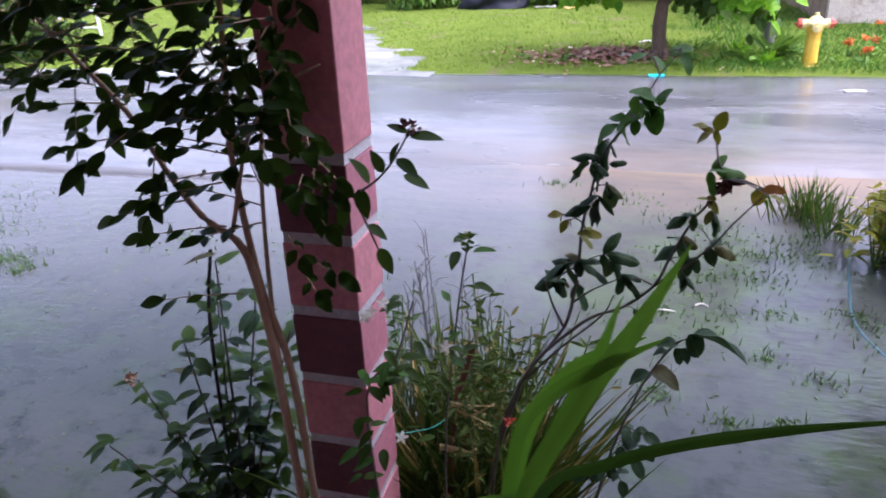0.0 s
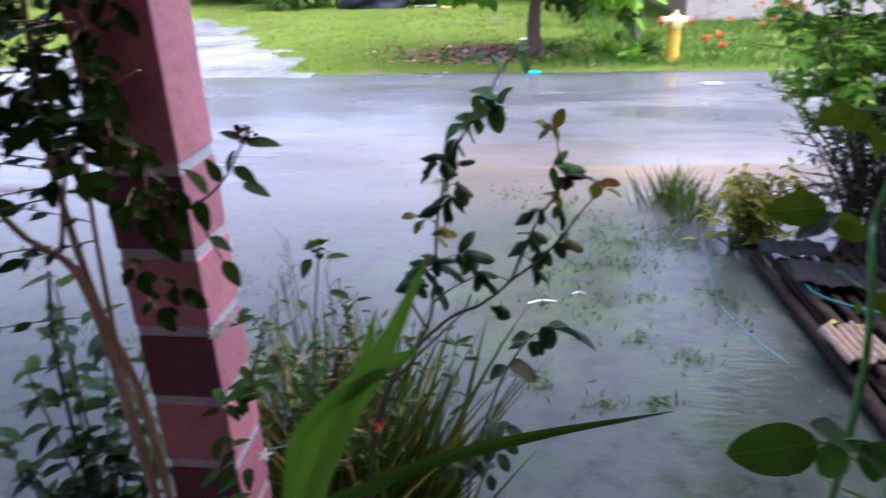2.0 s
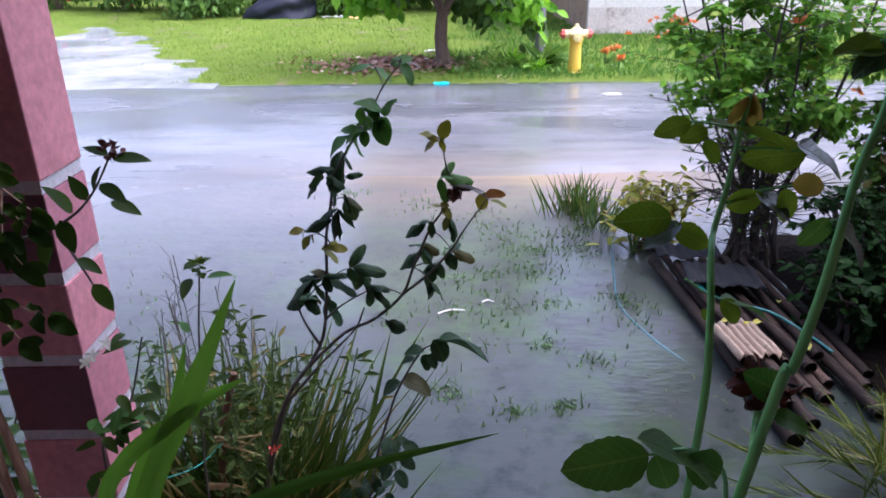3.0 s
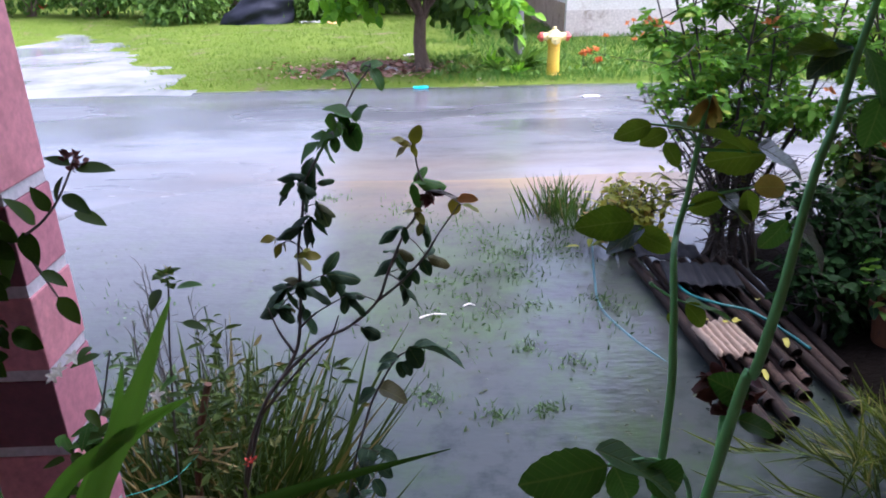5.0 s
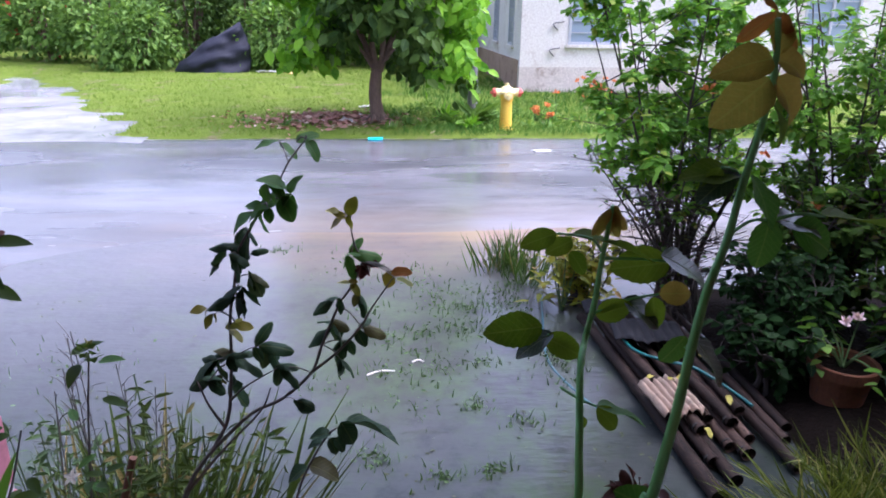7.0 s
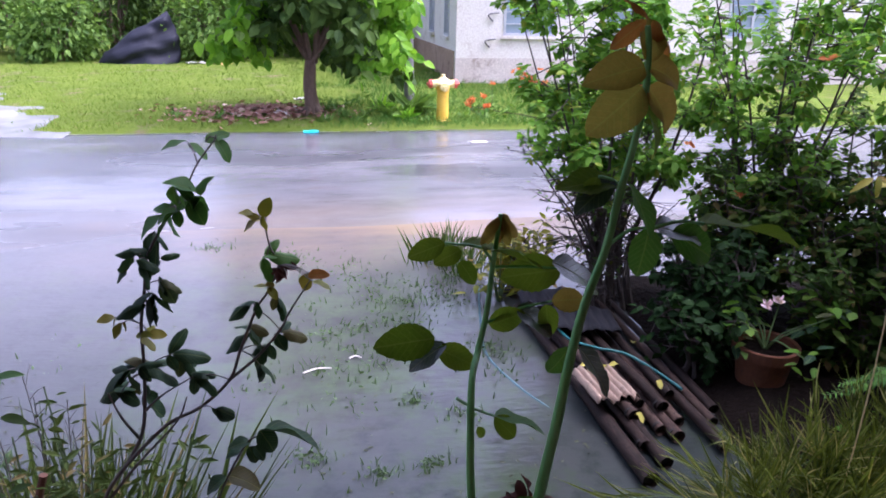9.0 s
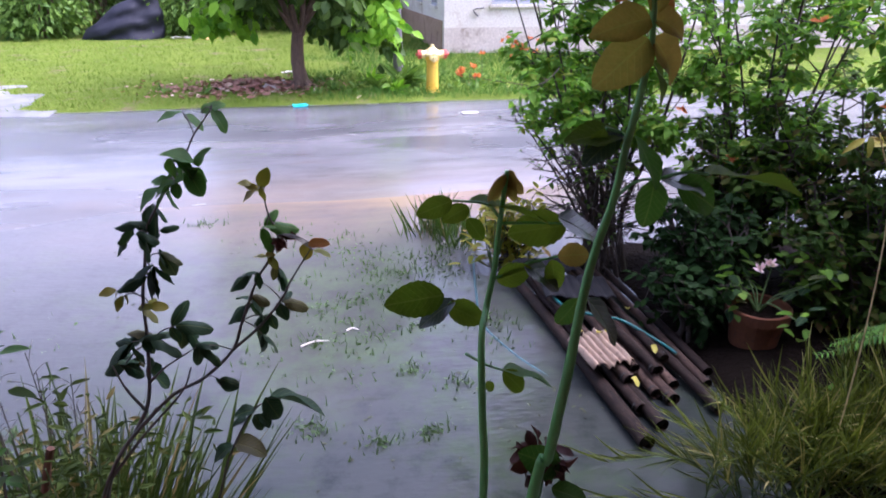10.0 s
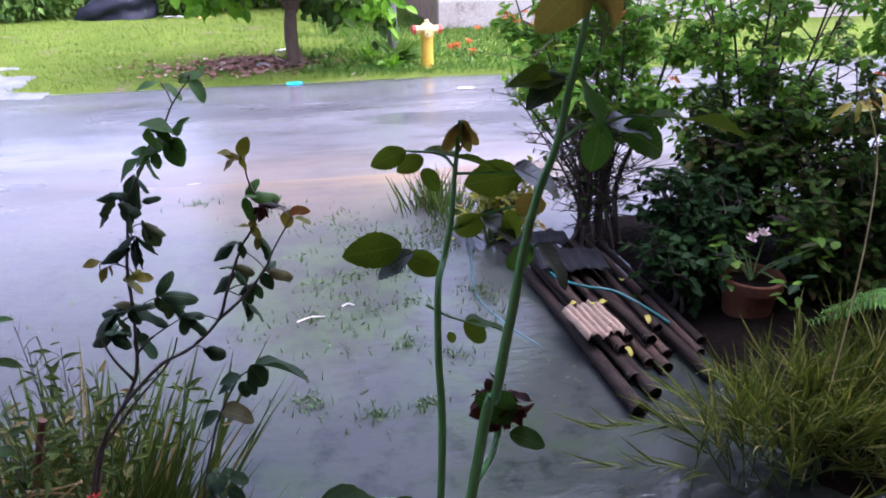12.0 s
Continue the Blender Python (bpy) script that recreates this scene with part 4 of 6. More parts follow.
def litter():
    mats = []
    for _ in range(800):
        x, y = random.gauss(-0.35, 0.6), random.gauss(10.65, 0.38)
        mats.append(frame_matrix((x, y, ground_height(x, y) + 0.02 + rnd(0.2, 1) * 0.13 * math.exp(-((x + 0.2) / 0.6) ** 2 - ((y - 10.65) / 0.35) ** 2)), rand_dir(-0.3, 0.3), rand_dir(0.5, 1), rnd(0.06, 0.14)))
    scatter("leaf_litter", SMALL, mats, L_LITTER, None, "fallen brown leaves heaped round the tree foot")["category"] = "leaf litter"


litter()


def scrap(x, y, z, size, material, label, turn=0.0, crumple=0.25):
    bm = bmesh.new()
    grid = [[bm.verts.new((i * size / 4, j * size / 7, crumple * size * noise.noise((i * 0.9 + x * 7, j * 0.9, y)))) for i in range(5)] for j in range(5)]
    for j in range(4):
        for i in range(4):
            bm.faces.new((grid[j][i], grid[j][i + 1], grid[j + 1][i + 1], grid[j + 1][i]))
    r = bmesh.ops.extrude_face_region(bm, geom=list(bm.faces))
    bmesh.ops.translate(bm, vec=(0, 0, 0.01), verts=[v for v in r["geom"] if isinstance(v, bmesh.types.BMVert)])
    bmesh.ops.recalc_face_normals(bm, faces=bm.faces)
    bmesh.ops.transform(bm, matrix=pose(x, y, z, 0, 0, turn), verts=bm.verts)
    tagged(part("litter_scrap", bm, material, None), label, "litter", "scraps of litter")


scrap(0.28, 9.27, 0.03, 0.2, M_CYAN, "cyan plastic scrap at the road edge", 0, 0.1)
scrap(2.36, 8.4, 0.030, 0.2, M_PAPER, "pale flat scrap lying on the wet road", 4, 0.02)
scrap(-0.05, 10.75, 0.10, 0.35, M_PAPER, "pale crumpled scrap among fallen leaves", 20)
scrap(-0.25, 10.6, 0.10, 0.22, M_ORSCRAP, "orange crumpled scrap among fallen leaves", 50)
scrap(-0.95, 10.7, 0.09, 0.15, M_ORSCRAP, "orange crumpled scrap among fallen leaves", 10)
scrap(-0.7, 10.55, 0.08, 0.12, M_PAPER, "pale crumpled scrap among fallen leaves", 70)
scrap(-2.3, 17.6, 0.15, 0.5, M_PAPER, "pale heap of rubbish beside the tarpaulin", 30)
scrap(-1.7, 17.5, 0.15, 0.35, M_ORSCRAP, "tan scrap of rubbish beside the tarpaulin", 0)
scrap(-0.35, 10.45, 0.10, 0.16, M_PAPER, "pale crumpled scrap among fallen leaves", 100)
scrap(0.08, 10.5, 0.10, 0.2, M_PAPER, "pale crumpled scrap among fallen leaves", 150)
scrap(0.2, 11.9, 0.1, 0.2, M_PAPER, "pale scrap in the grass by the tree", 40)


def floating_twig(x, y, length, turn, label, material, r=0.0026):
    bm = bmesh.new()
    tube(bm, [(-length / 2, 0, 0.008), (0, 0.012, 0.014), (length / 2, 0, 0.008)], r, r * 0.6, 6)
    bmesh.ops.transform(bm, matrix=pose(x, y, 0, 0, 0, turn), verts=bm.verts)
    tagged(part("floating_twig", bm, material, None), label, "twig", "twigs on the water")


floating_twig(0.33, 3.02, 0.14, 12, "pale peeled twig floating on the flood water", M_PEELED, 0.0055)
floating_twig(0.52, 3.12, 0.06, 0, "short pale twig floating on the flood water", M_PEELED, 0.0055)
floating_twig(-1.35, 1.35, 0.22, 48, "dark twig floating on the flood water", M_BAMBOO)


def broad_plant(name, x, y, z, n, lo, hi, mesh, material, label, category, spread_r=0.1, zmin=0.1, wide=1.0, group=""):
    p = thing(name, (x, y, z), label, category, group)
    for _ in range(n):
        a = rnd(0, 6.28)
        q = rnd(0, spread_r)
        one_leaf(p, mesh, material, (x + q * math.cos(a), y + q * math.sin(a), z + rnd(0, 0.06)), rand_dir(zmin, 0.95), rand_dir(0.4, 1), rnd(lo, hi), wide)
    return p


for x, y, n, hi in ((1.55, 10.25, 30, 0.34), (1.85, 10.35, 38, 0.52), (2.0, 10.5, 34, 0.46), (1.45, 10.7, 22, 0.34), (1.75, 10.05, 24, 0.26)):
    broad_plant("verge_plant", x, y, ground_height(x, y), n, 0.16, hi, OVATE, random.choice((L_TREE, L_HEDGE)), "leafy green plant on the verge near the hydrant", "plant", 0.14, 0.1, 0.45, "plants on the verge")
for x, y in ((-0.9, 10.2), (0.9, 10.1), (1.2, 10.4), (2.6, 10.1), (2.9, 10.0), (0.7, 10.9), (1.0, 11.3), (1.4, 11.1), (1.2, 11.8), (1.7, 11.6), (2.4, 10.9), (2.7, 11.4), (3.3, 10.4), (3.6, 11.0), (0.8, 10.3), (1.1, 9.85), (0.6, 9.9), (2.0, 9.8), (-1.5, 10.4)):
    broad_plant("verge_weed", x, y, ground_height(x, y), 14, 0.06, 0.15, OVATE, L_HEDGE, "low green weed in the verge grass", "weed", 0.12, 0.1, 0.7, "plants on the verge")


def flowers(x, y, z, n, r, material, label, stalk=True):
    p = thing("flowering_plant", (x, y, ground_height(x, y)), label, "flowering plant", "orange flowers on the verge")
    bm = bmesh.new()
    heads = [(x + random.gauss(0, r), y + random.gauss(0, r), z + random.gauss(0, r * 0.7)) for _ in range(n)]
    for h in heads:
        tube(bm, [(x, y, ground_height(x, y) - 0.02), ((x + h[0]) / 2 + rnd(-0.02, 0.02), (y + h[1]) / 2, h[2] * 0.6), h], 0.008, 0.005, 4)
    part("stalk_tuft", bm, M_STALK, p, kind="stuff")
    for h in heads:
        mats = [frame_matrix(h, rand_dir(-0.1, 1), rand_dir(), rnd(0.05, 0.085)) for _ in range(14)]
        scatter("flower", SMALL, mats, material, p, kind="")
    for _ in range(14):
        one_leaf(p, OVATE, L_HEDGE, (x + random.gauss(0, r), y + random.gauss(0, r), rnd(ground_height(x, y), max(0.1, z * 0.8))), rand_dir(-0.2, 0.8), (0, 0, 1), rnd(0.08, 0.16), 0.7)


flowers(2.87, 10.6, 0.24, 4, 0.05, L_ORANGE, "orange flowers on a low verge plant")
flowers(3.12, 10.6, 0.16, 3, 0.06, L_ORANGE, "orange flowers on a low verge plant")
flowers(3.25, 10.9, 0.46, 1, 0.01, L_ORANGE, "single orange flower on a tall stalk")
flowers(4.35, 12.8, 0.40, 6, 0.16, L_ORANGE, "orange flowering plant before the house wall")
flowers(4.75, 12.8, 0.42, 5, 0.14, L_ORANGE, "orange flowering plant before the house wall")


def white_frame(x, y):
    p = thing("metal_frame", (x, y, 0), "white painted metal ladder frame by the driveway", "metal frame")
    z0 = ground_height(x, y) - 0.03
    for dx in (-0.42, 0.42):
        bm = bmesh.new()
        tube(bm, [(x + dx * 1.25, y, z0), (x + dx, y + 0.1, 1.9)], 0.035, 0.035, 8)
        part("post", bm, M_WHITE, p)
    for k in range(5):
        bm = bmesh.new()
        z = 0.25 + 0.36 * k
        w = 0.42 * (1.25 - 0.25 * z / 1.9)
        tube(bm, [(x - w, y + 0.1 * z / 1.9, z), (x + w, y + 0.1 * z / 1.9, z)], 0.026, 0.026, 8)
        part("rung", bm, M_WHITE, p)


white_frame(-11.9, 13.4)


# ---- stack of boards on a low trestle in the flooded yard ----
def board_stack(x, y):
    c = thing("trestle_table", (x - 0.5, y - 0.5, 0), "low dark wooden trestle standing in the flood water", "table")
    bm = bmesh.new()
    box(bm, x - 1.1, y - 1.15, 0.255, x - 0.02, y - 0.03, 0.298, 0.004)
    part("tabletop", bm, M_CRATE, c)
    for dx in (-1.02, -0.42):
        for dy in (-1.05, -0.14):
            bm = bmesh.new()
            box(bm, x + dx - 0.035, y + dy - 0.035, -0.12, x + dx + 0.035, y + dy + 0.035, 0.255, 0.004)
            part("leg", bm, M_CRATE, c)
    s = thing("board_stack", (x - 0.5, y - 0.5, 0.298), "uneven stack of thin grey boards on a trestle", "stack of boards")
    z = 0.300
    for k in range(7):
        bm = bmesh.new()
        dx, dy = rnd(-0.025, 0.0), rnd(-0.02, 0.0)
        box(bm, x - 1.15, y - 1.2, z, x, y, z + 0.0105, 0.002)
        bmesh.ops.translate(bm, vec=(dx, dy, 0), verts=bm.verts)
        z += 0.0105
        part("board", bm, M_BOARD, s)
        if k < 6:
            bm = bmesh.new()
            box(bm, x - 0.8, y - 0.8, z, x - 0.06, y - 0.06, z + 0.004)
            part("spacer", bm, M_CRATE, s)
            z += 0.004


board_stack(-2.25, 1.58)


# ---- pole heap, sheets and hose ----
random.seed(5)


def pole(x0, y0, z0, x1, y1, z1, r, group):
    p = thing("bamboo_pole", ((x0 + x1) / 2, (y0 + y1) / 2, min(z0, z1) - r), "weathered grey-brown bamboo pole lying in the flood water", "pole", group)
    r *= 0.9
    a, b = Vector((x0, y0, z0)), Vector((x1, y1, z1))
    n = 12
    bm = bmesh.new()
    rings, sides = [], 12
    d = (b - a).normalized()
    u = d.cross(Vector((0, 0, 1))).normalized()
    v = u.cross(d)
    for i in range(n * 3 + 1):
        t = i / (n * 3)
        rr = r * (1.12 if i % 9 == 0 else 1.0) * (1 - 0.2 * t)
        c = a.lerp(b, t) + Vector((0.010 * math.sin(4 * t + x0 * 40), 0, 0.004 * math.sin(6 * t + y0 * 30)))
        rings.append([bm.verts.new(c + (u * math.cos(q) + v * math.sin(q)) * rr) for q in (2 * math.pi * k / sides for k in range(sides))])
    for i, j in zip(rings, rings[1:]):
        for k in range(sides):
            bm.faces.new((i[k], i[(k + 1) % sides], j[(k + 1) % sides], j[k]))
    bm.faces.new(rings[-1])
    part("culm", bm, M_BAMBOO, p, smooth=True)
    # near-black disc set into the mouth as the shade of the hollow
    bm = bmesh.new()
    tube(bm, [a + d * 0.02, a + d * 0.03], r * 0.93, r * 0.93, 12)
    part("hollow_end", bm, M_HOLLOW, p, "dark hollow end")


G = "poles in the heap"
for q in ((1.55, 1.96, 0.030, 1.42, 3.50, 0.05, 0.036), (1.61, 2.16, 0.035, 1.50, 3.62, 0.06, 0.026), (1.655, 2.05, 0.035, 1.56, 3.45, 0.06, 0.030), (1.735, 2.26, 0.035, 1.63, 3.66, 0.06, 0.026),
          (1.775, 2.2, 0.035, 1.70, 3.50, 0.06, 0.030), (1.85, 2.3, 0.035, 1.76, 3.72, 0.06, 0.026), (1.93, 2.10, 0.035, 1.83, 3.5, 0.06, 0.028), (2.0, 2.28, 0.035, 1.90, 3.6, 0.06, 0.025),
          (2.04, 2.36, 0.035, 1.98, 3.5, 0.06, 0.026), (1.62, 2.30, 0.088, 1.50, 3.35, 0.11, 0.028), (1.70, 2.38, 0.085, 1.58, 3.42, 0.11, 0.024), (1.77, 2.34, 0.088, 1.68, 3.30, 0.11, 0.027), (1.87, 2.44, 0.085, 1.75, 3.55, 0.11, 0.025)):
    q = q[:3] + (q[3] + 0.06,) + q[4:]
    pole(*q, G)


def ribbed_sheet(name, x, y, z, wx, wy, ribs, amp, material, label, turn, tilt):
    bm = bmesh.new()
    nx, ny = ribs * 8, 6
    grid = []
    for j in range(ny + 1):
        row = []
        for i in range(nx + 1):
            u, v = i / nx, j / ny
            rag = 0.03 * noise.noise((u * 6, v, x)) if j in (0, ny) else 0
            row.append(bm.verts.new(((u - 0.5) * wx, (v - 0.5) * wy + rag, amp * abs(math.sin(math.pi * u * ribs)) + 0.01 * noise.noise((u * 3, v * 3, z)))))
        grid.append(row)
    for j in range(ny):
        for i in range(nx):
            bm.faces.new((grid[j][i], grid[j][i + 1], grid[j + 1][i + 1], grid[j + 1][i]))
    r = bmesh.ops.extrude_face_region(bm, geom=list(bm.faces))
    bmesh.ops.translate(bm, vec=(0, 0, -0.006), verts=[v for v in r["geom"] if isinstance(v, bmesh.types.BMVert)])
    bmesh.ops.recalc_face_normals(bm, faces=bm.faces)
    bmesh.ops.transform(bm, matrix=pose(x, y, z, tilt, 0, turn), verts=bm.verts)
    return tagged(part(name, bm, material, None, smooth=True), label, "roofing sheet")


ribbed_sheet("ribbed_sheet", 1.575, 2.50, 0.128, 0.20, 0.27, 6, 0.022, M_TANRIB, "tan ribbed sheet offcut lying on bamboo poles", 5, 1)
ribbed_sheet("roofing_sheet", 1.70, 3.10, 0.155, 0.36, 0.32, 7, 0.009, M_BLACKRIB, "wet black corrugated sheet on bamboo poles", -12, -5)
ribbed_sheet("roofing_sheet", 1.62, 3.38, 0.165, 0.34, 0.16, 6, 0.009, M_BLACKRIB, "narrow black corrugated sheet on bamboo poles", -6, 4)


def hose(name, pts, r, material, label):
    bm = bmesh.new()
    tube(bm, pts, r, r, 8, 8)
    return tagged(part(name, bm, material, None, smooth=True), label, "hose")


hose("garden_hose", [(1.55, 3.12, 0.150), (1.56, 2.92, 0.145), (1.66, 2.80, 0.145), (1.79, 2.74, 0.132), (1.90, 2.62, 0.090), (1.96, 2.5, 0.066)], 0.0075, M_HOSE, "teal garden hose looped over the bamboo poles")
hose("garden_hose", [(1.36, 3.95, -0.003), (1.25, 3.45, -0.003), (1.19, 3.08, -0.003), (1.25, 2.78, -0.004), (1.34, 2.56, -0.0065), (1.45, 2.38, -0.02)], 0.008, M_HOSEWET, "pale teal hose half sunk in the flood water")

# fallen yellow leaves on the heap
for x, y, z in ((1.60, 2.60, 0.158), (1.55, 2.63, 0.158), (1.83, 2.5, 0.125), (1.62, 2.27, 0.125), (1.9, 2.9, 0.10), (1.72, 2.66, 0.125)):
    lf = thing("fallen_leaf", (x, y, z), "yellow fallen leaf lying on the bamboo heap", "leaf", "fallen leaves on the heap")
    one_leaf(lf, OVATE_CURL, L_YELLOW, (x, y, z), rand_dir(-0.1, 0.1), (0, 0, 1), rnd(0.04, 0.058), 1.0, "blade")


# ---- potted plant ----
def flower_pot(x, y):
    p = thing("flower_pot", (x, y, 0), "worn terracotta flower pot standing in shallow water", "flower pot")
    bm = bmesh.new()
    lathe(bm, [(0.095, -0.03), (0.10, 0.0), (0.125, 0.19), (0.128, 0.20), (0.145, 0.20), (0.148, 0.25), (0.142, 0.255), (0.128, 0.25), (0.12, 0.20)], (x, y, 0), 32)
    part("body", bm, M_TERRA, p, smooth=False)
    bm = bmesh.new()
    lathe(bm, [(0.119, 0.19), (0.117, 0.215), (0.06, 0.222), (0.0, 0.224)], (x, y, 0), 24)
    part("soil", bm, M_SOIL, p, "dark wet soil")
    q = thing("potted_plant", (x, y, 0.22), "leafy potted plant with pale pink flowers", "plant")
    bm = bmesh.new()
    tips = []
    for _ in range(9):
        d = rand_dir(0.2, 0.9)
        e = Vector((x, y, 0.23)) + d * rnd(0.16, 0.34)
        tube(bm, [(x, y, 0.21), (x + d.x * 0.08, y + d.y * 0.08, 0.30), e], 0.005, 0.003, 5)
        tips.append(e)
    part("stem_tuft", bm, M_STALK, q, kind="stuff")
    for e in tips:
        for _ in range(8):
            one_leaf(q, OVATE, random.choice((L_SHRUB, L_HEDGE, L_ROSE)), e + rand_dir() * rnd(0.02, 0.09), rand_dir(-0.5, 0.5), (0, 0, 1), rnd(0.05, 0.09), 1.05)
    for _ in range(22):
        one_leaf(q, OVATE, random.choice((L_SHRUB, L_HEDGE)), Vector((x + 0.22 + random.gauss(0, 0.07), y - 0.02 + random.gauss(0, 0.05), 0.42 + random.gauss(0, 0.06))), rand_dir(-0.5, 0.4), (0, -0.4, 1), rnd(0.05, 0.08), 1.15)
    for c in (Vector((x - 0.07, y - 0.05, 0.46)), Vector((x + 0.01, y - 0.02, 0.47))):
        mats = [frame_matrix(c + rand_dir() * 0.012, rand_dir(0, 1), rand_dir(), 0.035) for _ in range(12)]
        scatter("flower", SMALL, mats, L_PINKFL, q, "pale pink flower", "")


flower_pot(2.38, 2.54)


# ---- big flowering shrubs ----
def woody_shrub(name, x, y, h, rx, ry, stems, leaves, label, lean=(0, 0), low=0.35, twigs=40, flower=None, leaf=None, size=0.058):
    leaf = leaf or L_SHRUB
    s = thing(name, (x, y, 0), label, "shrub")
    tips = []
    for k in range(stems):
        a = 2 * math.pi * (k + rnd(-0.3, 0.3)) / stems
        q = rnd(0.35, 1.0)
        end = Vector((x + lean[0] + rx * q * math.cos(a), y + lean[1] + ry * q * math.sin(a), h * rnd(0.75, 1.0)))
        mid = Vector((x, y, 0)).lerp(end, 0.45) + Vector((rnd(-0.08, 0.08), rnd(-0.08, 0.08), 0.1))
        line = [(x + 0.15 * math.cos(a), y + 0.13 * math.sin(a), -0.06), (x + 0.35 * (mid.x - x), y + 0.35 * (mid.y - y), h * 0.2), mid, end]
        bm = bmesh.new()
        tube(bm, line, rnd(0.009, 0.022), 0.003, 6, 5, 0.15)
        pts = smooth_line(line, 6)
        for _ in range(twigs // 3):
            b = random.choice(pts[4:])
            e = b + Vector((rnd(-0.3, 0.3), rnd(-0.3, 0.3), rnd(-0.12, 0.28))) * min(1.0, 0.2 + h * 0.5)
            m = (b + e) / 2 + rand_dir() * 0.03
            tube(bm, [b, m, e], 0.0045, 0.002, 4, 3)
            tips.append((m, e))
            for _ in range(2):
                e2 = m + (e - b) * rnd(0.2, 0.5) + rand_dir() * 0.09
                tube(bm, [m, e2], 0.0025, 0.0012, 4)
                tips.append((m, e2))
        part("branch", bm, M_TWIG, s)
        tips.append((pts[-3], pts[-1]))
    tips = [t for t in tips if t[1].z > low * (0.75 + 0.5 * random.random())]
    mats = []
    per = max(1, round(leaves / max(1, len(tips))))
    for a, b in tips:
        run = b - a
        for k in range(per):
            p = a + run * rnd(0.35, 1.12) + rand_dir() * 0.02
            d = run.normalized() * rnd(0.1, 0.8) + rand_dir(-0.9, 0.3)
            mats.append(frame_matrix(p, d, (rnd(-0.6, 0.6), rnd(-0.8, 0.4), 1), size * rnd(0.6, 1.25), 1.15))
    near = sorted(mats, key=lambda m: m.translation.y)[:140]
    ids = {id(m) for m in near}
    for m in near:
        ob = one_leaf(s, OVATE, leaf, (0, 0, 0), (0, 1, 0))
        ob.matrix_basis = Matrix.Translation((-x, -y, 0)) @ m
    scatter("foliage", SMALL, [m for m in mats if id(m) not in ids], leaf, s)
    if flower:
        for fx, fy, fz in flower:
            ms = [frame_matrix(Vector((fx, fy, fz)) + rand_dir() * 0.012, rand_dir(-0.2, 1), rand_dir(), rnd(0.03, 0.05)) for _ in range(8)]
            scatter("flower", SMALL, ms, L_ORANGE, s, "orange flower", "")
    return s


random.seed(31)
tall_shrub = woody_shrub("flowering_shrub", 2.08, 3.6, 1.9, 0.70, 0.5, 11, 7800, "tall leafy shrub with thin dark branches beside the bamboo heap", (-0.12, 0.1), 0.82, 66,
            [(2.25, 3.2, 1.05), (1.95, 3.3, 1.35), (2.5, 3.1, 0.8)])
woody_shrub("flowering_shrub", 2.85, 3.35, 2.2, 0.8, 0.6, 11, 7000, "tall leafy shrub with dark branches and orange flowers", (0, 0), 0.45, 60,
            [(3.1, 2.8, 1.1), (2.7, 2.9, 1.5), (3.3, 2.8, 0.95)])
woody_shrub("flowering_shrub", 3.45, 2.6, 2.2, 0.95, 0.75, 14, 7000, "tall leafy shrub with dark branches at the yard edge", (-0.2, -0.05), 0.55, 54)
woody_shrub("flowering_shrub", 4.45, 3.7, 2.3, 0.8, 0.6, 9, 3400, "tall dense leafy shrub at the yard edge", (0, 0), 0.2, 40)
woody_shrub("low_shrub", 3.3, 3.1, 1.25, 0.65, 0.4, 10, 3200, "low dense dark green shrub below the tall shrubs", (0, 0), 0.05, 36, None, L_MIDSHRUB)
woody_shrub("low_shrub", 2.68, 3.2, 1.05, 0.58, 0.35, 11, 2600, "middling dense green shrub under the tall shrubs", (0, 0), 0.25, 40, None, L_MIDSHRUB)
woody_shrub("low_shrub", 2.0, 3.55, 0.95, 0.5, 0.3, 8, 520, "low twiggy shrub with few small leaves behind the bamboo heap", (-0.12, 0), 0.3, 60, None, L_MIDSHRUB, 0.035)
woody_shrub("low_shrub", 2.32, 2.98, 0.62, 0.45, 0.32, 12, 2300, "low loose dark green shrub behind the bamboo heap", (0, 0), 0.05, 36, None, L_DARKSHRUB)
# extra shrub, its dark leaves standing in for the black hollow
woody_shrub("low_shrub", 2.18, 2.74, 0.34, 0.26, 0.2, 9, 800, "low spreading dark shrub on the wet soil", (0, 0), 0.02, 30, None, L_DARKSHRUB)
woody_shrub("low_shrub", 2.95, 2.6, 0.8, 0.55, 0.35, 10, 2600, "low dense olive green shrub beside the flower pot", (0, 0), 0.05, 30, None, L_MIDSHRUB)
woody_shrub("low_shrub", 1.58, 3.84, 0.34, 0.2, 0.2, 8, 700, "small yellow-green bush at the end of the bamboo heap", (0, 0), 0.03, 18, None, L_GOLDGREEN)


def leaf_cluster(x, y, z, n, material, label):
    p = thing("croton", (x, y, 0), label, "plant")
    bm = bmesh.new()
    for _ in range(7):
        d = rand_dir(0.4, 0.95)
        tube(bm, [(x, y, -0.03), (x + d.x * 0.1, y + d.y * 0.1, z * 0.5), (x + d.x * 0.18, y + d.y * 0.18, z)], 0.006, 0.003, 5)
    part("stem_tuft", bm, M_STALK, p, kind="stuff")
    for _ in range(n):
        one_leaf(p, OVATE, material, (x + random.gauss(0, 0.10), y + random.gauss(0, 0.09), rnd(0.06, z)), rand_dir(-0.3, 0.7), (0, 0, 1), rnd(0.06, 0.10), 0.75)


leaf_cluster(1.43, 3.72, 0.38, 80, L_GOLDGREEN, "yellow-leaved plant at the end of the bamboo heap")
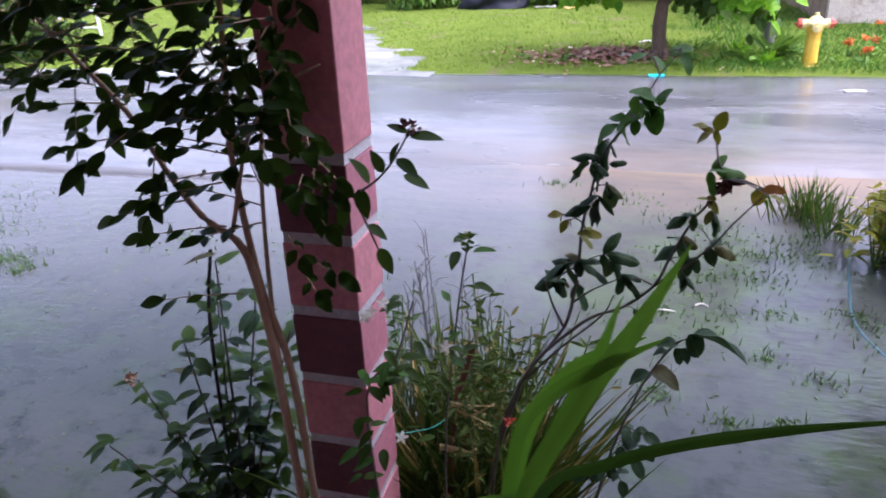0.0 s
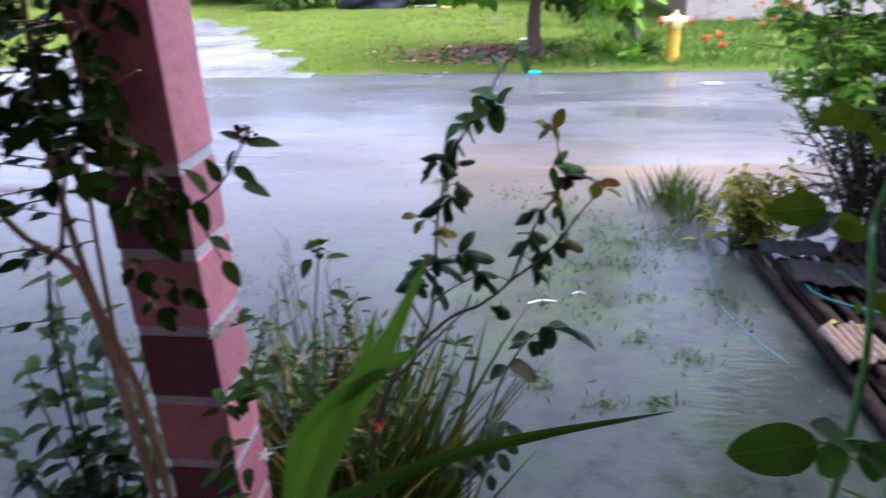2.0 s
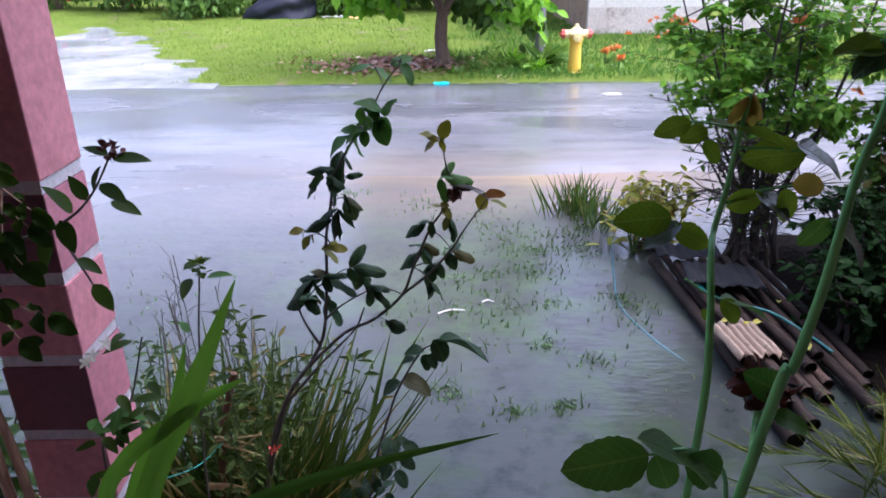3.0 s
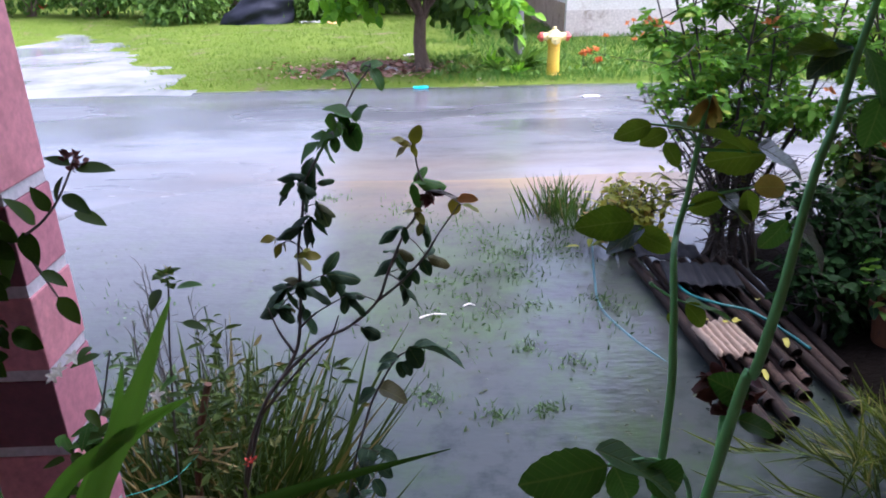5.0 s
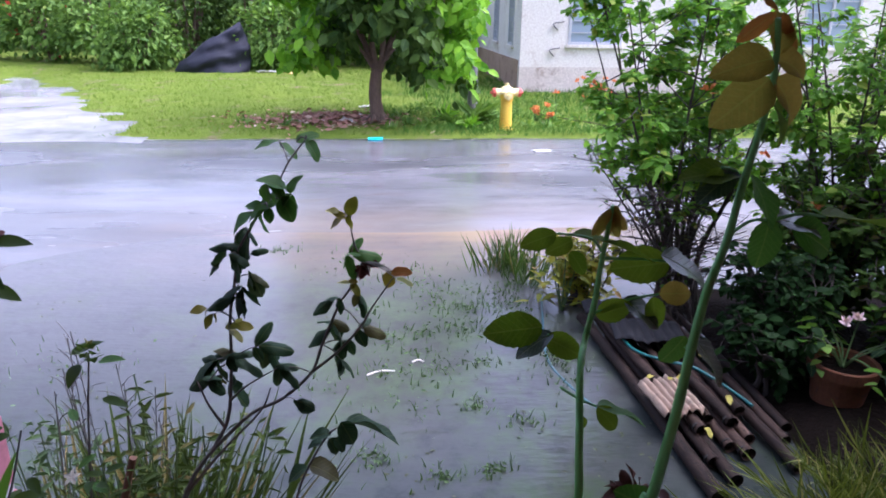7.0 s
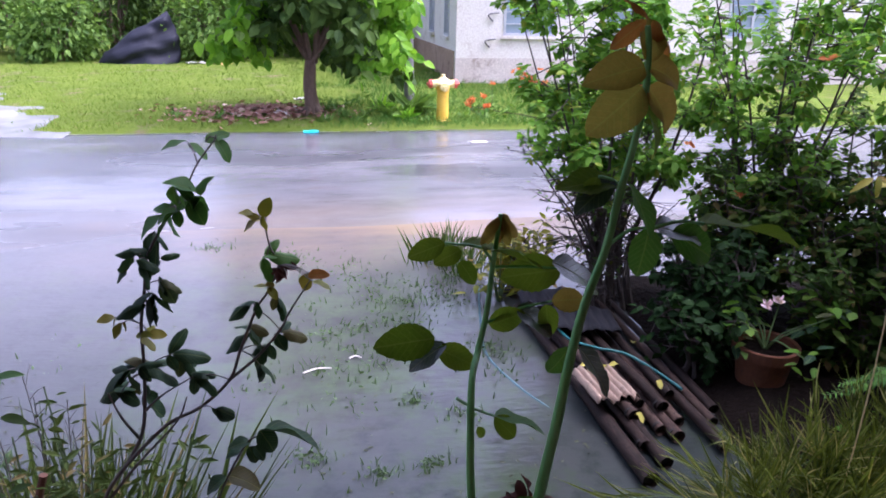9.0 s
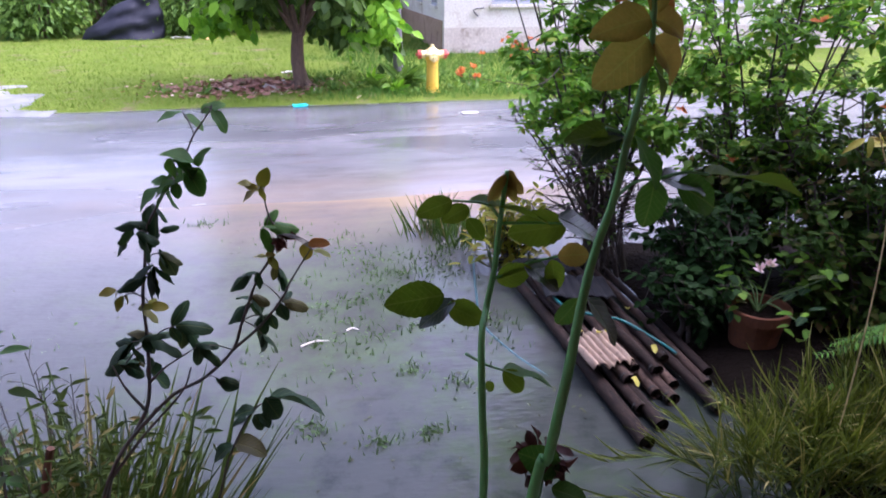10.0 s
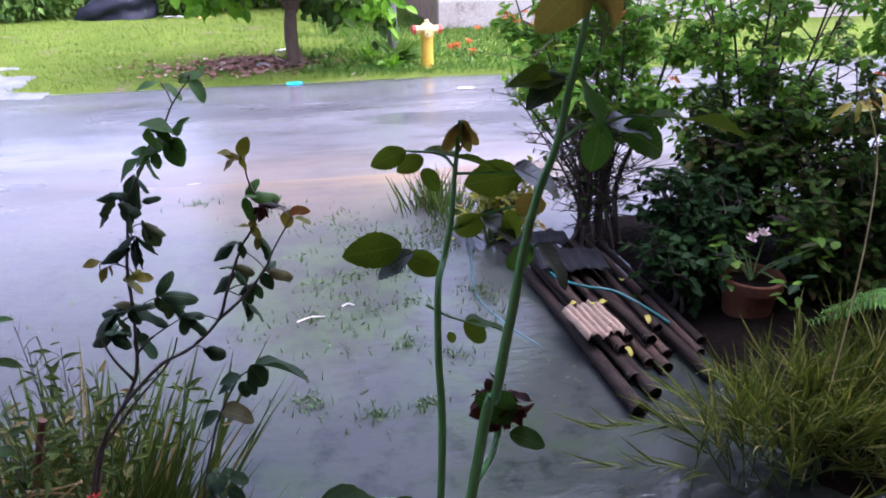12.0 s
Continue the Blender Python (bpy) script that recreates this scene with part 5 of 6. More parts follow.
leaf_cluster(1.62, 3.75, 0.32, 70, L_GOLDGREEN, "yellow-green leaved plant at the end of the bamboo heap")


# ---- feathery bamboo grass and fern ----
def bamboo_grass(x, y):
    s = thing("bamboo_grass", (x, y, 0), "arching clump of narrow yellow-green bamboo grass", "ornamental grass")
    bm = bmesh.new()
    mats = []
    for _ in range(84):
        b = Vector((x + random.gauss(0, 0.18), y + random.gauss(0, 0.10), -0.03))
        d = Vector((random.gauss(-0.18, 0.36), random.gauss(-0.05, 0.22), 1))
        ln = rnd(0.28, 0.54)
        e = b + d.normalized() * ln + Vector((d.x * 0.16, d.y * 0.16, -0.06))
        m1 = b.lerp(e, 0.5) + Vector((0, 0, 0.06))
        tube(bm, [b, m1, e], 0.0035, 0.0012, 4, 4)
        for q in smooth_line([b, m1, e], 7)[5:]:
            for _ in range(2):
                dd = (e - b).normalized() * 1.2 + rand_dir() * 0.42
                mats.append(frame_matrix(q, dd, rand_dir(0, 1), rnd(0.10, 0.20)))
    part("stalks", bm, M_STALK, s, kind="stuff")
    scatter("leaves", BAMBOO_LEAF, mats, L_BAMBOO, s)


random.seed(8)
bamboo_grass(1.98, 1.58)
bamboo_grass(2.3, 1.66)


def fern(x, y, z):
    f = thing("fern", (x, y, 0), "green fern with long drooping fronds", "fern")
    for k in range(9):
        a = rnd(0, 6.28)
        ln = rnd(0.32, 0.45)
        b = Vector((x, y, 0.0))
        e = Vector((x + ln * math.cos(a), y + ln * math.sin(a) * 0.7, z * rnd(0.75, 1.05)))
        m1 = Vector((x + 0.35 * ln * math.cos(a), y + 0.3 * ln * math.sin(a), z * 1.05))
        bm = bmesh.new()
        tube(bm, [b, m1, e], 0.004, 0.0015, 4, 6)
        fr = part("frond", bm, M_STALK, f)
        line = smooth_line([b, m1, e], 16)[10:]
        mats = []
        for i, q in enumerate(line):
            d = (line[min(i + 1, len(line) - 1)] - line[max(i - 1, 0)]).normalized()
            sd = d.cross(Vector((0, 0, 1))).normalized()
            s = 0.085 * (1 - i / len(line) * 0.75)
            for sg in (-1, 1):
                mats.append(frame_matrix(q, sd * sg + d * 0.4, (0, 0, 1), s, 0.5))
        scatter("frond_blade", SMALL, mats, L_LUSH, f, kind="")


fern(2.52, 1.72, 0.46)
broad_plant("leafy_plant", 2.62, 2.0, 0.0, 40, 0.08, 0.15, OVATE, L_SHRUB, "leafy green plant at the yard edge", "plant", 0.25, 0.1, 0.8)


# ---- climbing jasmine on the pillar ----
random.seed(44)


def pinnate(parent, at, along, n, size, material, mesh=JASMINE_LEAF, droop=0.2, stalks=None, joined=None):
    """A feathered leaf: leaflets left and right of a thin stalk, one at the tip."""
    d = Vector(along).normalized()
    p = Vector(at)
    side = d.cross(Vector((0, 0, 1)))
    side = side.normalized() if side.length > 0.05 else Vector((1, 0, 0))
    pts = [p.copy()]
    for i in range(n):
        p = p + d * size * 0.5
        d = (d + Vector((0, 0, -droop * 0.14))).normalized()
        pts.append(p.copy())
        s = 1 if i % 2 else -1
        ld = side * s * 0.8 + d * 0.55 + Vector((0, 0, -0.35 * droop)) + rand_dir() * 0.18
        up, ls = Vector((rnd(-0.3, 0.3), rnd(-1.5, -0.3), 0.8)), size * rnd(0.75, 1.1) * (0.75 + 0.35 * i / n)
        if joined is None:
            one_leaf(parent, mesh, material, p, ld, up, ls)
        else:
            joined.append(frame_matrix(p, ld, up, ls))
    if joined is None:
        one_leaf(parent, mesh, material, p, d, Vector((0, -0.8, 0.8)), size * 1.15)
    else:
        joined.append(frame_matrix(p, d, (0, -0.8, 0.8), size * 1.15))
    if stalks is not None:
        tube(stalks, pts, 0.0016, 0.0008, 4, 2)


def climbing_jasmine():
    j = thing("jasmine_shrub", (-0.45, 0.86, 0), "dark glossy green jasmine climbing beside the pillar", "shrub")
    stems = [
        [(-0.43, 0.85, -0.05), (-0.45, 0.85, 0.68), (-0.462, 0.85, 0.987), (-0.468, 0.85, 1.09), (-0.491, 0.85, 1.22), (-0.556, 0.85, 1.272), (-0.606, 0.85, 1.344), (-0.662, 0.85, 1.447), (-0.748, 0.85, 1.544), (-0.82, 0.84, 1.64)],
        [(-0.41, 0.86, -0.05), (-0.425, 0.855, 0.67), (-0.44, 0.86, 0.98), (-0.475, 0.86, 1.15), (-0.49, 0.86, 1.38), (-0.475, 0.86, 1.54), (-0.46, 0.86, 1.75), (-0.47, 0.86, 1.95)],
        [(-0.45, 0.86, -0.05), (-0.46, 0.86, 0.5), (-0.465, 0.865, 0.9), (-0.46, 0.87, 1.2), (-0.43, 0.86, 1.42), (-0.38, 0.85, 1.55), (-0.40, 0.84, 1.72)],
        [(-0.505, 0.85, 1.25), (-0.44, 0.84, 1.42), (-0.36, 0.83, 1.50), (-0.30, 0.82, 1.53)],
    ]
    radii = ((0.0095, 0.003), (0.009, 0.003), (0.006, 0.002), (0.004, 0.0015))
    for line, (r0, r1) in zip(stems, radii):
        bm = bmesh.new()
        tube(bm, line, r0, r1, 8, 6, 0.12)
        part("stem", bm, M_TANSTEM, j, smooth=True)
    stalks = bmesh.new()
    # feathered leaves on the outer arm, then the crown
    outer = [((-0.642, 0.83, 1.465), (-1, -0.1, 0.06)), ((-0.639, 0.83, 1.415), (-0.98, -0.1, -0.1)), ((-0.568, 0.83, 1.309), (-0.96, -0.1, -0.18)), ((-0.502, 0.83, 1.268), (-0.98, -0.2, -0.05)),
             ((-0.697, 0.83, 1.495), (-0.95, 0.1, 0.1)), ((-0.60, 0.83, 1.531), (-0.9, 0, -0.05)), ((-0.493, 0.83, 1.571), (-0.9, -0.1, -0.1)), ((-0.727, 0.83, 1.556), (-0.9, 0, 0.0)),
             ((-0.533, 0.83, 1.471), (-0.4, -0.2, -0.8)), ((-0.594, 0.83, 1.426), (-0.1, -0.3, -0.8)), ((-0.492, 0.83, 1.144), (-0.9, -0.2, 0.0)), ((-0.50, 0.84, 1.34), (-0.7, -0.2, -0.1)), ((-0.48, 0.84, 1.40), (-0.8, -0.2, 0.2))]
    for at, d in outer:
        pinnate(j, at, d, 6, 0.046, L_JASMINE, stalks=stalks)
    for _ in range(32):
        line = random.choice(stems[1:3])
        pts = smooth_line(line, 8)
        p = random.choice([q for q in pts if q.z > 1.2])
        d = Vector((rnd(-1, 0.45), rnd(-0.7, 0.25), rnd(-0.2, 0.4)))
        pinnate(j, p, d, 5, rnd(0.038, 0.048), L_JASMINE, stalks=stalks)
    rest = []
    for _ in range(165):
        p = Vector((rnd(-1.05, -0.42), rnd(0.8, 0.95), rnd(1.48, 1.85)))
        pinnate(j, p, Vector((rnd(-1, 0.4), rnd(-0.5, 0.2), rnd(-0.4, 0.3))), 5, rnd(0.040, 0.050), L_JASMINE, stalks=stalks, joined=rest)
    scatter("foliage", JASMINE_LEAF, rest, L_JASMINE, j)
    for _ in range(8):
        p = Vector((rnd(-0.72, -0.5), rnd(0.8, 0.88), rnd(1.44, 1.7)))
        pinnate(j, p, Vector((rnd(-1, 0.4), rnd(-0.5, 0.2), rnd(-0.4, 0.3))), 4, rnd(0.05, 0.06), L_JASMINE, stalks=stalks)
    for _ in range(26):
        p = Vector((rnd(-0.45, -0.34), rnd(0.82, 0.875), rnd(1.36, 1.68) if random.random() < 0.7 else rnd(1.08, 1.36)))
        pinnate(j, p, Vector((rnd(-0.4, 0.7), rnd(-0.6, 0), rnd(-0.7, 0.1))), 3, rnd(0.030, 0.042), L_JASMINE, OVATE_CURL, stalks=stalks)
    part("stalk_tuft", stalks, M_TANSTEM, j, kind="stuff")


climbing_jasmine()


def side_jasmine():
    j = thing("jasmine_plant", (-0.28, 0.98, 0), "green jasmine with white flowers beside the pillar", "shrub")
    arms = [
        [(-0.27, 0.88, 0.0), (-0.29, 0.87, 0.6), (-0.30, 0.87, 0.93), (-0.24, 0.87, 1.02), (-0.2, 0.87, 1.14)],
        [(-0.42, 0.87, 1.30), (-0.33, 0.87, 1.305), (-0.27, 0.87, 1.33), (-0.225, 0.865, 1.37), (-0.185, 0.86, 1.43)],
        [(-0.30, 0.88, 1.33), (-0.27, 0.87, 1.27), (-0.255, 0.87, 1.23)],
        [(-0.2, 1.0, 0.0), (-0.19, 0.98, 0.7), (-0.15, 0.95, 1.05), (-0.12, 0.93, 1.22)],
    ]
    bm = bmesh.new()
    for a in arms:
        tube(bm, a, 0.0030, 0.0014, 5, 4)
    part("stem", bm, M_CANE, j, kind="stuff")
    for at, d, s in (((-0.19, 0.86, 1.425), (-0.7, 0, 0.35), 0.035), ((-0.185, 0.86, 1.42), (0.8, 0, 0.05), 0.05), ((-0.21, 0.86, 1.385), (0.6, -0.2, -0.3), 0.045), ((-0.22, 0.86, 1.375), (0.2, -0.1, 0.6), 0.04),
                     ((-0.235, 0.865, 1.36), (-0.3, 0, 0.7), 0.04), ((-0.20, 0.86, 1.36), (0.8, -0.1, -0.25), 0.045), ((-0.26, 0.87, 1.34), (-0.2, -0.3, 0.7), 0.055), ((-0.28, 0.87, 1.33), (0.3, -0.3, -0.6), 0.05),
                     ((-0.30, 0.87, 1.31), (-0.2, -0.3, -0.7), 0.055), ((-0.35, 0.87, 1.305), (0.1, -0.4, -0.8), 0.06), ((-0.255, 0.87, 1.23), (0.4, -0.1, -0.6), 0.05), ((-0.27, 0.87, 1.27), (0.5, 0, -0.3), 0.04)):
        one_leaf(j, OVATE, L_JASMINE, at, d, (0, -0.4, 1), s)
    for _ in range(50):
        base = random.choice(arms[:1] * 5 + arms[3:])
        p = random.choice([q for q in smooth_line(base, 8) if q.z > 0.72])
        one_leaf(j, OVATE, random.choice((L_JASMINE, L_JASMINE, L_ROSETOP)), p + rand_dir() * 0.025, rand_dir(-0.5, 0.4) + Vector((0, -0.2, 0)), (0, -0.2, 1), rnd(0.03, 0.05), 0.85)
    for c in ((-0.25, 0.86, 1.135), (-0.28, 0.85, 1.11), (-0.15, 0.88, 1.05), (-0.27, 0.85, 1.12), (-0.235, 0.86, 0.86)):
        fl = []
        ax = Vector((rnd(-0.3, 0.3), -0.6, 0.8)).normalized()
        u = ax.cross(Vector((1, 0, 0))).normalized()
        v = ax.cross(u)
        for k in range(5):
            a = 2 * math.pi * k / 5
            fl.append(frame_matrix(c, u * math.cos(a) + v * math.sin(a) + ax * 0.15, ax, 0.014))
        scatter("flower", SMALL, fl, L_WHITEFL, j, "white five-petalled flower", "")
    mats = [frame_matrix(Vector((-0.187, 0.86, 1.428)) + rand_dir() * 0.012, rand_dir(0, 1), rand_dir(), 0.014) for _ in range(26)]
    scatter("flower_head", SMALL, mats, L_DRY, j, "dry brown flower head", "")
    mats = [frame_matrix(Vector((-0.12, 0.93, 1.225)) + rand_dir() * 0.012, rand_dir(0, 1), rand_dir(), 0.014) for _ in range(22)]
    scatter("flower_head", SMALL, mats, L_GRASS, j, "green seed head", "")


side_jasmine()


def low_shrub():
    s = thing("garden_shrub", (-0.8, 1.12, 0), "dark leafy shrub standing in the flood water", "shrub")
    ends = [(-0.79, 0.93), (-0.72, 1.07), (-0.86, 0.84), (-1.03, 0.70), (-1.14, 0.50), (-1.0, 0.42), (-0.66, 0.98), (-0.62, 0.86), (-0.70, 0.72), (-0.9, 0.6), (-0.62, 0.62), (-0.55, 0.5)]
    tops = []
    for x, z in ends:
        bm = bmesh.new()
        y = rnd(1.02, 1.22)
        line = [(-0.8 + rnd(-0.04, 0.04), 1.12, -0.05), (-0.8 + (x + 0.8) * 0.35, 1.12, z * 0.5), (x, y, z)]
        tube(bm, line, 0.006, 0.002, 5, 5)
        part("stem", bm, M_TWIG, s)
        tops.append(smooth_line(line, 8))
    for line in tops:
        for q in line[7:]:
            for _ in range(3):
                one_leaf(s, OVATE, L_JASMINE if random.random() < 0.7 else L_ROSE, q + rand_dir() * 0.015, rand_dir(-0.3, 0.35), (0, 0, 1), rnd(0.045, 0.08), 0.85)
    mats = [frame_matrix(Vector((-1.03, 1.1, 0.71)) + rand_dir() * 0.012, rand_dir(0, 1), rand_dir(), 0.018) for _ in range(16)]
    scatter("flower_head", SMALL, mats, L_LITTER, s, "dry brown flower head", "")
    bm = bmesh.new()
    tube(bm, [(-0.80, 1.1, -0.03), (-0.79, 1.1, 0.6), (-0.77, 1.1, 0.92), (-0.735, 1.1, 1.09)], 0.005, 0.004, 6)
    part("dead_stem", bm, M_HOLLOW, s, "bare blackened stem")


low_shrub()


# ---- grass clump, stake, string ----
def grass_clump(x, y, r, n, lo, hi, label, material=L_GRASS, lean=0.35):
    mats = []
    for _ in range(n):
        p = (x + random.gauss(0, r), y + random.gauss(0, r * 0.7), -0.03)
        d = Vector((max(-1.7, min(1.3, random.gauss(0, 1))) * lean, random.gauss(0, lean), 1))
        mats.append(frame_matrix(p, d, Vector((-d.x, -d.y, 0.2)) + rand_dir() * 0.3, rnd(lo, hi), rnd(0.3, 0.9)))
    ob = scatter("grass_clump", BLADE_CURVE if lean < 0.22 else BLADE, mats, material, None, label)
    ob["category"] = "grass"
    ob["group"] = "tall grass by the pillar"
    return ob


random.seed(52)
grass_clump(-0.22, 1.32, 0.08, 420, 0.38, 0.84, "tall green grass clump standing in the flood water", material=L_CLUMP, lean=0.13)
grass_clump(-0.32, 1.22, 0.06, 260, 0.38, 0.80, "tall green grass clump beside the pillar", material=L_CLUMP, lean=0.13)
grass_clump(-0.17, 1.30, 0.06, 240, 0.35, 0.8, "green grass clump below the rose bush", material=L_CLUMP, lean=0.13)
grass_clump(-0.22, 1.26, 0.09, 70, 0.38, 0.84, "dry straw-coloured grass stems in the clump", L_STRAWGRASS, 0.12)
grass_clump(-0.06, 1.20, 0.035, 110, 0.3, 0.56, "wide bright green grass blades below the rose bush", L_CLUMP, 0.24)
grass_clump(-0.22, 1.20, 0.10, 320, 0.3, 0.72, "shorter green grass clump beside the pillar", L_CLUMP, 0.14)


def soft_weed(x, y, z, n, label, material):
    p = thing("leafy_weed", (x, y, 0), label, "weed", "leafy weeds in the grass")
    bm = bmesh.new()
    tops = []
    for _ in range(9):
        e = Vector((x + random.gauss(0, 0.07), y + random.gauss(0, 0.05), z * rnd(0.8, 1.05)))
        tube(bm, [(x + rnd(-0.03, 0.03), y, -0.03), ((x + e.x) / 2, y, z * 0.5), e], 0.003, 0.0015, 4)
        tops.append(e)
    part("stem_tuft", bm, M_STALK, p, kind="stuff")
    mats = []
    for _ in range(n):
        e = random.choice(tops)
        mats.append(frame_matrix(e + Vector((random.gauss(0, 0.025), random.gauss(0, 0.025), -abs(random.gauss(0, 0.16)))), rand_dir(-0.3, 0.8), rand_dir(0.2, 1), rnd(0.02, 0.045), 0.6))
    scatter("leaves", SMALL, mats, material, p)


soft_weed(-0.10, 1.28, 0.97, 260, "bushy light green weed with narrow leaves", L_CLUMP)
soft_weed(-0.2, 1.2, 0.92, 140, "bushy green weed with narrow leaves", L_CLUMP)
soft_weed(-0.15, 1.18, 0.88, 260, "bushy dull green weed with narrow leaves", L_CLUMP)
soft_weed(-0.42, 1.35, 0.85, 200, "bushy thin green weed beside the pillar", L_WEED)


def seed_stalks():
    s = thing("seed_stalks", (-0.24, 1.27, 0), "thin brownish grass stalks with fine open seed heads", "grass")
    for _ in range(11):
        x, y = -0.26 + random.gauss(0, 0.07), 1.27 + random.gauss(0, 0.05)
        h = rnd(0.85, 1.1)
        top = Vector((x + rnd(-0.07, 0.05), y + rnd(-0.04, 0.04), h))
        bm = bmesh.new()
        tube(bm, [(x, y, -0.03), (x, y, h * 0.5), top], 0.0018, 0.0009, 5)
        part("stalk", bm, M_CANE, s)
        bm = bmesh.new()
        for k in range(9):
            b = Vector((x, y, h * 0.5)).lerp(top, 0.55 + 0.05 * k)
            e = b + Vector((rnd(-0.045, 0.045), rnd(-0.03, 0.03), rnd(0.02, 0.05)))
            tube(bm, [b, (b + e) / 2 + Vector((0, 0, 0.006)), e], 0.0007, 0.0005, 4, 2)
        part("seed_head", bm, M_CANE, s, kind="stuff")


seed_stalks()


def stake_and_string():
    s = thing("garden_stake", (-0.2, 1.15, 0), "brown wooden stake tied with straw strips", "stake")
    bm = bmesh.new()
    tube(bm, [(-0.26, 1.15, -0.05), (-0.22, 1.15, 0.64), (-0.185, 1.15, 0.82), (-0.165, 1.15, 0.89)], 0.009, 0.007, 8, 4, 0.15)
    part("rod", bm, M_STAKE, s)
    for z in (0.74, 0.62):
        bm = bmesh.new()
        cx = -0.2 if z > 0.7 else -0.225
        for k in range(4):
            tube(bm, [(cx - 0.02, 1.13, z + rnd(-0.01, 0.01)), (cx + 0.03, 1.12, z + rnd(-0.015, 0.015)), (cx + rnd(0.05, 0.09), 1.12, z + rnd(-0.035, 0.025))], 0.004, 0.002, 4)
        part("tie", bm, M_STRAW, s, "knotted straw tie")
    st = hose("string", [(-0.312, 1.02, 0.730), (-0.27, 1.04, 0.728), (-0.23, 1.07, 0.729), (-0.195, 1.135, 0.738)], 0.001, M_STRING, "thin green string tied from pillar to stake")
    st["category"] = "string"


stake_and_string()


# ---- rose bushes ----
random.seed(63)


def spray(parent, at, along, size, material, n=5, mesh=ROSE_LEAF, droop=0.6, stalks=None):
    """A compound rose leaf of three or five leaflets."""
    d = Vector(along).normalized()
    p = Vector(at)
    side = d.cross(Vector((0, 0, 1)))
    side = side.normalized() if side.length > 0.05 else Vector((1, 0, 0))
    pts = [p.copy(), p + d * size * 0.35]
    p = p + d * size * 0.35
    for i in range((n - 1) // 2):
        for s in (-1, 1):
            one_leaf(parent, mesh, material, p, side * s * 0.95 + d * 0.45 + Vector((0, 0, -0.12 * droop)) + rand_dir() * 0.45, Vector((rnd(-0.2, 0.2), rnd(-0.7, -0.1), 1)), size * rnd(0.65, 1.05))
        d = (d + Vector((0, 0, -0.12 * droop))).normalized()
        p = p + d * size * 0.5
        pts.append(p.copy())
    one_leaf(parent, mesh, material, p, d + Vector((0, 0, -0.12 * droop)) + rand_dir() * 0.3, Vector((rnd(-0.4, 0.4), -0.5, 1)), size * rnd(1.05, 1.25))
    if stalks is not None:
        tube(stalks, pts, 0.0013, 0.0008, 4, 2)


